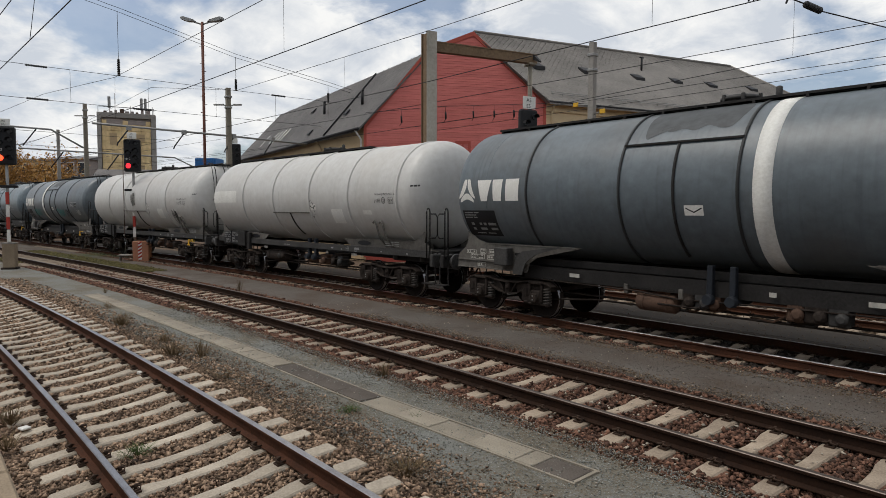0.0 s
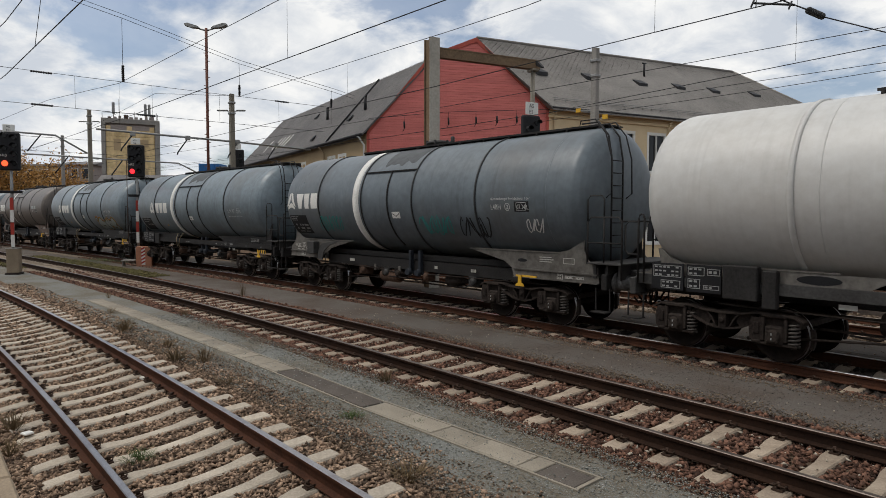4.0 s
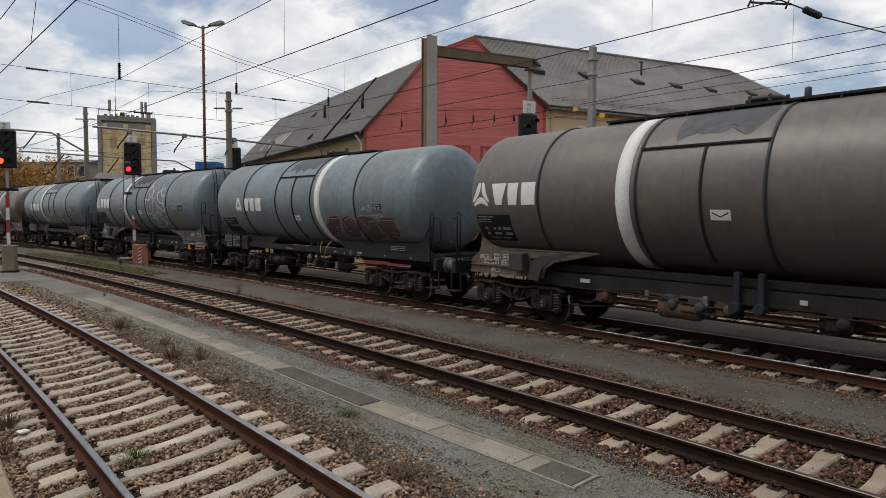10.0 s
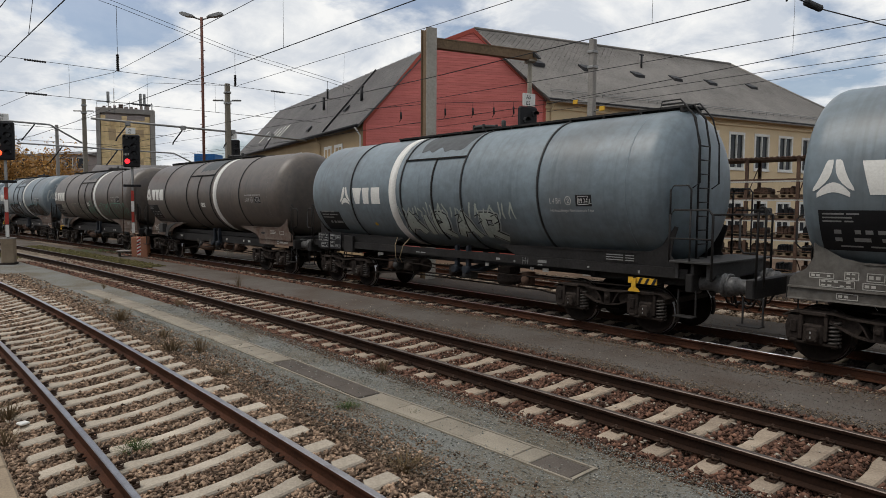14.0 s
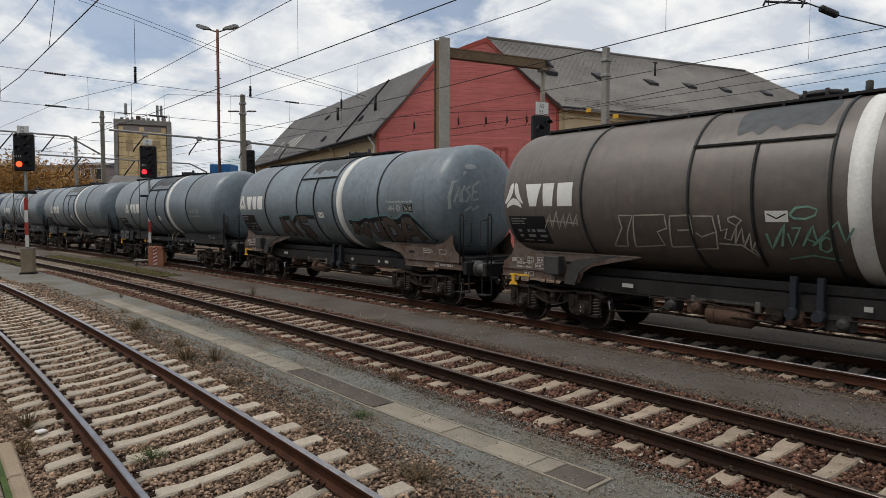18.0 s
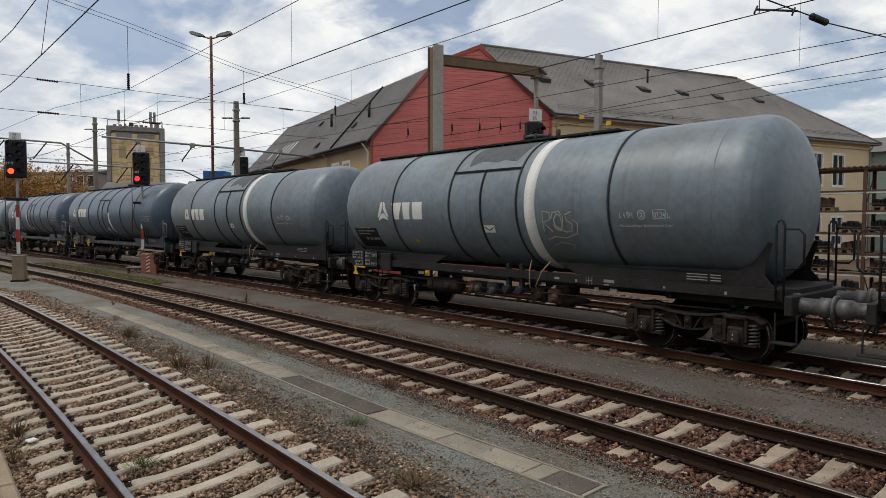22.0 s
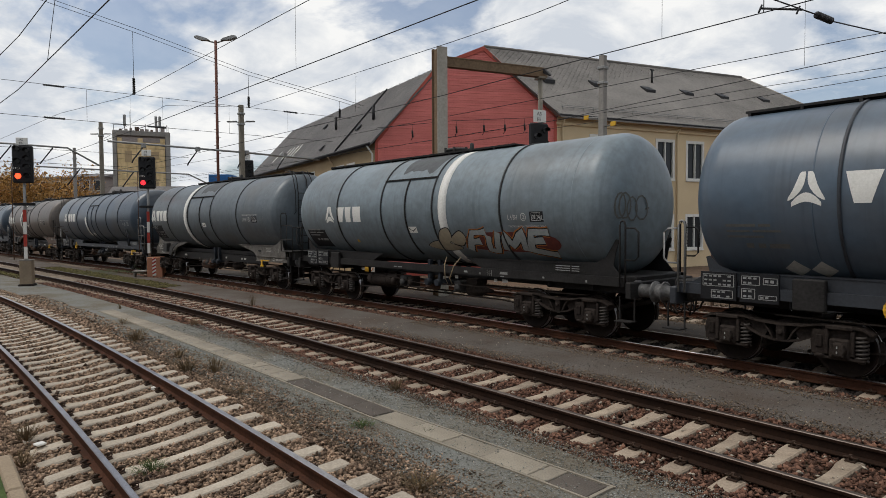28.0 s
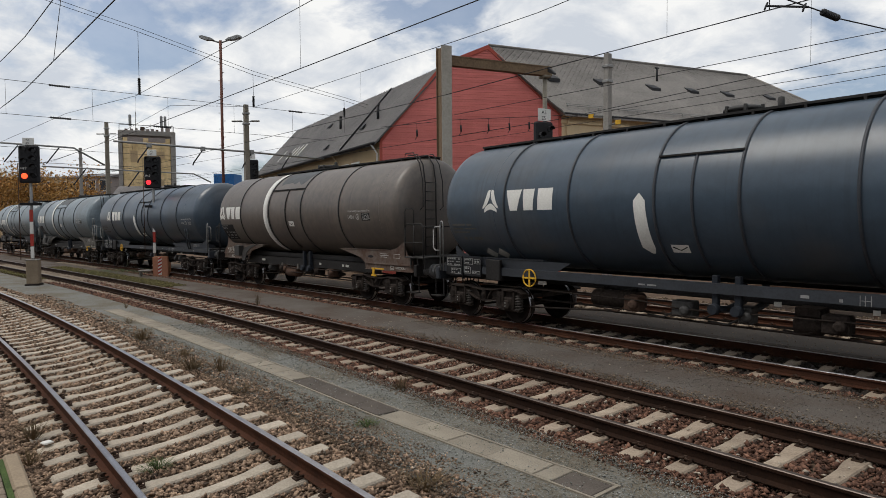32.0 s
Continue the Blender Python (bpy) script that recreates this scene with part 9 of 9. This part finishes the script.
def sprayed_orange_edged_name(wagon, ht):
    s = Spray(wagon)
    name = [
        [(2.6, -0.49), (2.11, -0.51), (1.8, -1.06)],
        [(2.02, -0.77), (2.33, -0.76)],
        [(2.66, -0.59), (2.52, -1.03), (2.77, -1.06), (3.01, -0.49)],
        [(3.08, -1.01), (3.23, -0.52), (3.37, -0.88), (3.8, -0.48), (3.71, -1.01)],
        [(4.59, -0.48), (4.08, -0.48), (3.89, -0.98), (4.61, -1.12)],
        [(4.02, -0.72), (4.4, -0.69)],
    ]
    s.letter([(2.1, -0.55), (4.5, -0.55), (4.5, -1.0), (1.95, -1.0)], (("tag_red", 0.02),))
    s.fat((("tag_orange", 0.36), ("black", 0.29), ("tag_silver", 0.22)), name)
    s.letter([(0.91, -0.47), (1.23, -0.4), (1.26, -0.68), (0.93, -0.93), (0.74, -0.77)], (("black", 0.03), ("tag_beige", 0.0)))
    s.letter([(1.19, -0.76), (1.63, -0.47), (1.81, -0.67), (1.55, -0.91)], (("black", 0.03), ("tag_beige", 0.0)))
    s.letter([(0.18, -0.95), (0.74, -0.77), (1.51, -0.99), (0.83, -1.11)], (("black", 0.03), ("tag_beige", 0.0)))
    s.head("tag_faint", 0.04, ht, [(-0.91, 2.87), (-0.94, 2.72), (-1.01, 2.62), (-1.09, 2.61), (-1.16, 2.69), (-1.19, 2.83), (-1.17, 2.99), (-1.11, 3.1), (-1.03, 3.14), (-0.96, 3.08), (-0.92, 2.95), (-0.92, 2.79)])
    s.head("tag_faint", 0.04, ht, [(-0.75, 2.87), (-0.79, 2.72), (-0.87, 2.62), (-0.97, 2.61), (-1.05, 2.69), (-1.09, 2.83), (-1.07, 2.99), (-1.0, 3.11), (-0.91, 3.14), (-0.82, 3.08), (-0.76, 2.95), (-0.77, 2.79)])
    s.head("tag_faint", 0.04, ht, [(-0.54, 2.81), (-0.57, 2.66), (-0.65, 2.57), (-0.74, 2.56), (-0.82, 2.63), (-0.87, 2.77), (-0.85, 2.91), (-0.79, 3.02), (-0.7, 3.06), (-0.61, 3.0), (-0.55, 2.88), (-0.55, 2.73)])
    s.head("tag_faint", 0.04, ht, [(-0.14, 2.83), (-0.18, 2.68), (-0.29, 2.59), (-0.43, 2.58), (-0.54, 2.65), (-0.6, 2.79), (-0.58, 2.94), (-0.5, 3.05), (-0.37, 3.09), (-0.24, 3.03), (-0.16, 2.91), (-0.15, 2.75)])
    s.head("tag_faint", 0.04, ht, [(-1.14, 2.63), (-0.09, 2.83)])
    s.done("silver spray letters edged in orange")


GRAFFITI[18] = sprayed_orange_edged_name


def pale_patch(wagon, ht):
    sh = Shape()
    for k in range(4):
        patch(sh, [(-6.5 + 0.5 * k, 0.0), (-6.5 + 0.5 * k, 0.46), (-6.0 + 0.5 * k, 0.46), (-6.0 + 0.5 * k, 0.0)], 0.004)
    part("paint_patch", sh.mesh("paint_patch", M["white_dirty"]), wagon, "fresher white repainted patch")


GRAFFITI[1] = pale_patch


def pale_stickers(wagon, ht):
    for u in (3.62, 4.2):
        sh = Shape()
        patch(sh, [(u, 0.1), (u, 0.3), (u + 0.4, 0.3), (u + 0.4, 0.1)], 0.012)
        part("pale_sticker", sh.mesh("pale_sticker", M["tag_silver"]), wagon, "pale painted-over patch")


GRAFFITI[6] = pale_stickers

# buffer faces of the train, metres along the track from the camera's foot at the start
FACES = [1.4, -12.8, -27.1, -42.15, -56.15, -70.9, -85.8, -100.4, -114.9, -129.9, -144.7, -159.6, -174.1, -188.9, -203.75, -218.6, -232.8, -248.9, -265.0, -279.65, -294.2, -310.7, -325.2, -341.5, -356.3, -371.0]


def spec(kind, hand, paint, words, tank_words, **more):
    return {"kind": kind, "hand": hand, "paint": paint, "label": words, "label_tank": tank_words, "ladder": 1 if hand == "L" and kind in "SF" else 0, "rail": "platform" if hand == "L" and kind in "SF" else "hoop", **more}


CONSIST = [
    spec("S", "R", "dark", "dark grey four-axle tank wagon with a white band", "anthracite tank, dusty below", date="03.25 L"),
    spec("W", "R", "white", "long off-white four-axle tank wagon with brown grime", "off-white tank with a brown-stained belly", date="08.24", frame="frame_grey"),
    spec("W", "L", "white", "off-white tank wagon with an end ladder and black scrawl", "off-white tank, scuffed and grimy", ladder=1, date="05.25", frame="frame_grey", handle=1),
    spec("S", "L", "dark", "dark grey tank wagon with teal and black scrawls", "anthracite tank with spray scrawls", date="07.24 L", handle=1),
    spec("F", "L", "grey", "slate grey tank wagon with a white band and end ladder", "slate grey tank with faint blue patches", date="09.24 L", handle=1),
    spec("F", "L", "grey", "slate grey tank wagon with a sprayed name along its foot", "slate grey tank with silver spray letters", date="09.24 L", handle=1),
    spec("S", "L", "brown", "brown-dusted grey tank wagon with a rusty saddle plate", "grey tank browned with dust", date="12.24 L", saddle="saddle_rust", handle=1),
    spec("F", "R", "grey", "slate grey tank wagon with outlined spray letters", "slate grey tank, smooth rounded end", date="06.24 L"),
    spec("S", "L", "grey", "slate grey tank wagon covered in white spray lines", "slate grey tank with tall white spray figures", date="06.24 L", handle=1),
    spec("F", "L", "grey", "greenish grey tank wagon with silver spray letters", "greenish grey tank with silver spray letters", date="09.24 L", handle=1),
    spec("S", "R", "brown", "brown-dusted tank wagon with a white band", "brown-dusted tank", date="05.24 L", saddle="saddle_rust"),
    spec("S", "R", "brown", "brown-dusted tank wagon with green spray letters", "brown-dusted tank, blue-grey at its end", date="05.24 L", saddle="saddle_rust", handle=-1),
    spec("S", "R", "grey", "grey tank wagon with teal-edged spray letters", "grey tank with brown spray letters edged in teal", date="06.24 L", saddle="saddle_rust", handle=-1),
    spec("F", "R", "grey", "slate grey tank wagon with a smooth rounded end", "slate grey tank", date="06.24 L", handle=-1),
    spec("F", "R", "grey", "slate grey tank wagon with a small pale spray tag", "slate grey tank with a pale tag", date="07.24 L", handle=-1),
    spec("F", "R", "grey", "slate grey tank wagon with a white band, lightly soiled", "slate grey tank", date="07.24 L", handle=-1),
    spec("N", "R", "blue", "glossy blue-grey tank wagon with a short white bar", "glossy blue-grey tank", date="04.26 L", frame="frame_blue", rail_mat=M["galv"], handle=-1),
    spec("N", "L", "blue", "glossy blue-grey tank wagon with end railings", "glossy blue-grey tank", date="04.26 L", frame="frame_blue", rail="platform", rail_mat=M["galv"], handle=1),
    spec("F", "R", "grey", "grey tank wagon with orange-edged white spray letters", "grey tank with sprayed letters and a scribbled end", date="09.24 L"),
    spec("S", "L", "dark", "dark grey tank wagon with a pale dusty saddle plate", "dark grey tank, brownish below", date="08.23 L", handle=1),
    spec("N", "L", "navy", "navy blue tank wagon with pale end railings", "glossy navy tank", date="06.27 L", frame="frame_blue", rail="platform", rail_mat=M["galv"], handle=1),
    spec("S", "L", "brown", "brown-dusted tank wagon with end ladder and rusty saddle", "brown-dusted tank", date="12.24 L", saddle="saddle_rust", handle=1),
    spec("N", "L", "navy", "navy blue tank wagon with hooped end rails", "glossy blue-grey tank", date="06.27 L", frame="frame_blue", rail_mat=M["galv"]),
    spec("S", "L", "grey", "grey tank wagon with a white band", "slate grey tank", date="06.24 L", rail="platform", rail_mat=M["galv"], handle=1),
    spec("F", "L", "grey", "grey tank wagon at the far end of the line", "slate grey tank", date="06.24 L", handle=1),
]

TRAIN = [tank_wagon(i, FACES[i], FACES[i + 1], s) for i, s in enumerate(CONSIST)]


def wagon_pose(index, t):
    centre = (FACES[index] + FACES[index + 1]) / 2 + travelled(t)
    arm = (FACES[index] - FACES[index + 1]) / 2 - 2.6
    p, q = along(centre + arm, TRACK["c"])[0], along(centre - arm, TRACK["c"])[0]
    d = p - q
    return Matrix.Translation((p + q) / 2) @ Matrix.Rotation(math.atan2(d.y, d.x), 4, "Z")


def motions():
    for i, w in enumerate(TRAIN):
        walk(w, [(k * 0.5, wagon_pose(i, k * 0.5)) for k in range(65)])
    for i, a, w in WHEELS:
        centre = (FACES[i] + FACES[i + 1]) / 2
        times = [k / 15 for k in range(481) if -72 < centre + travelled(k / 15) < 12]
        times = sorted({0.0, 32.0, *times})
        home = w.matrix_basis.translation.copy()
        first, rows = None, []
        for t in times:
            shown = -72 < centre + travelled(t) < 12
            turn = travelled(t) / WHEEL if shown else (rows[-1][1] if rows else travelled(times[1]) / WHEEL - 0.5)
            rows.append((t, turn))
        walk(w, [(t, Matrix.Translation(home) @ Matrix.Rotation(turn, 4, "Y")) for t, turn in rows])


motions()
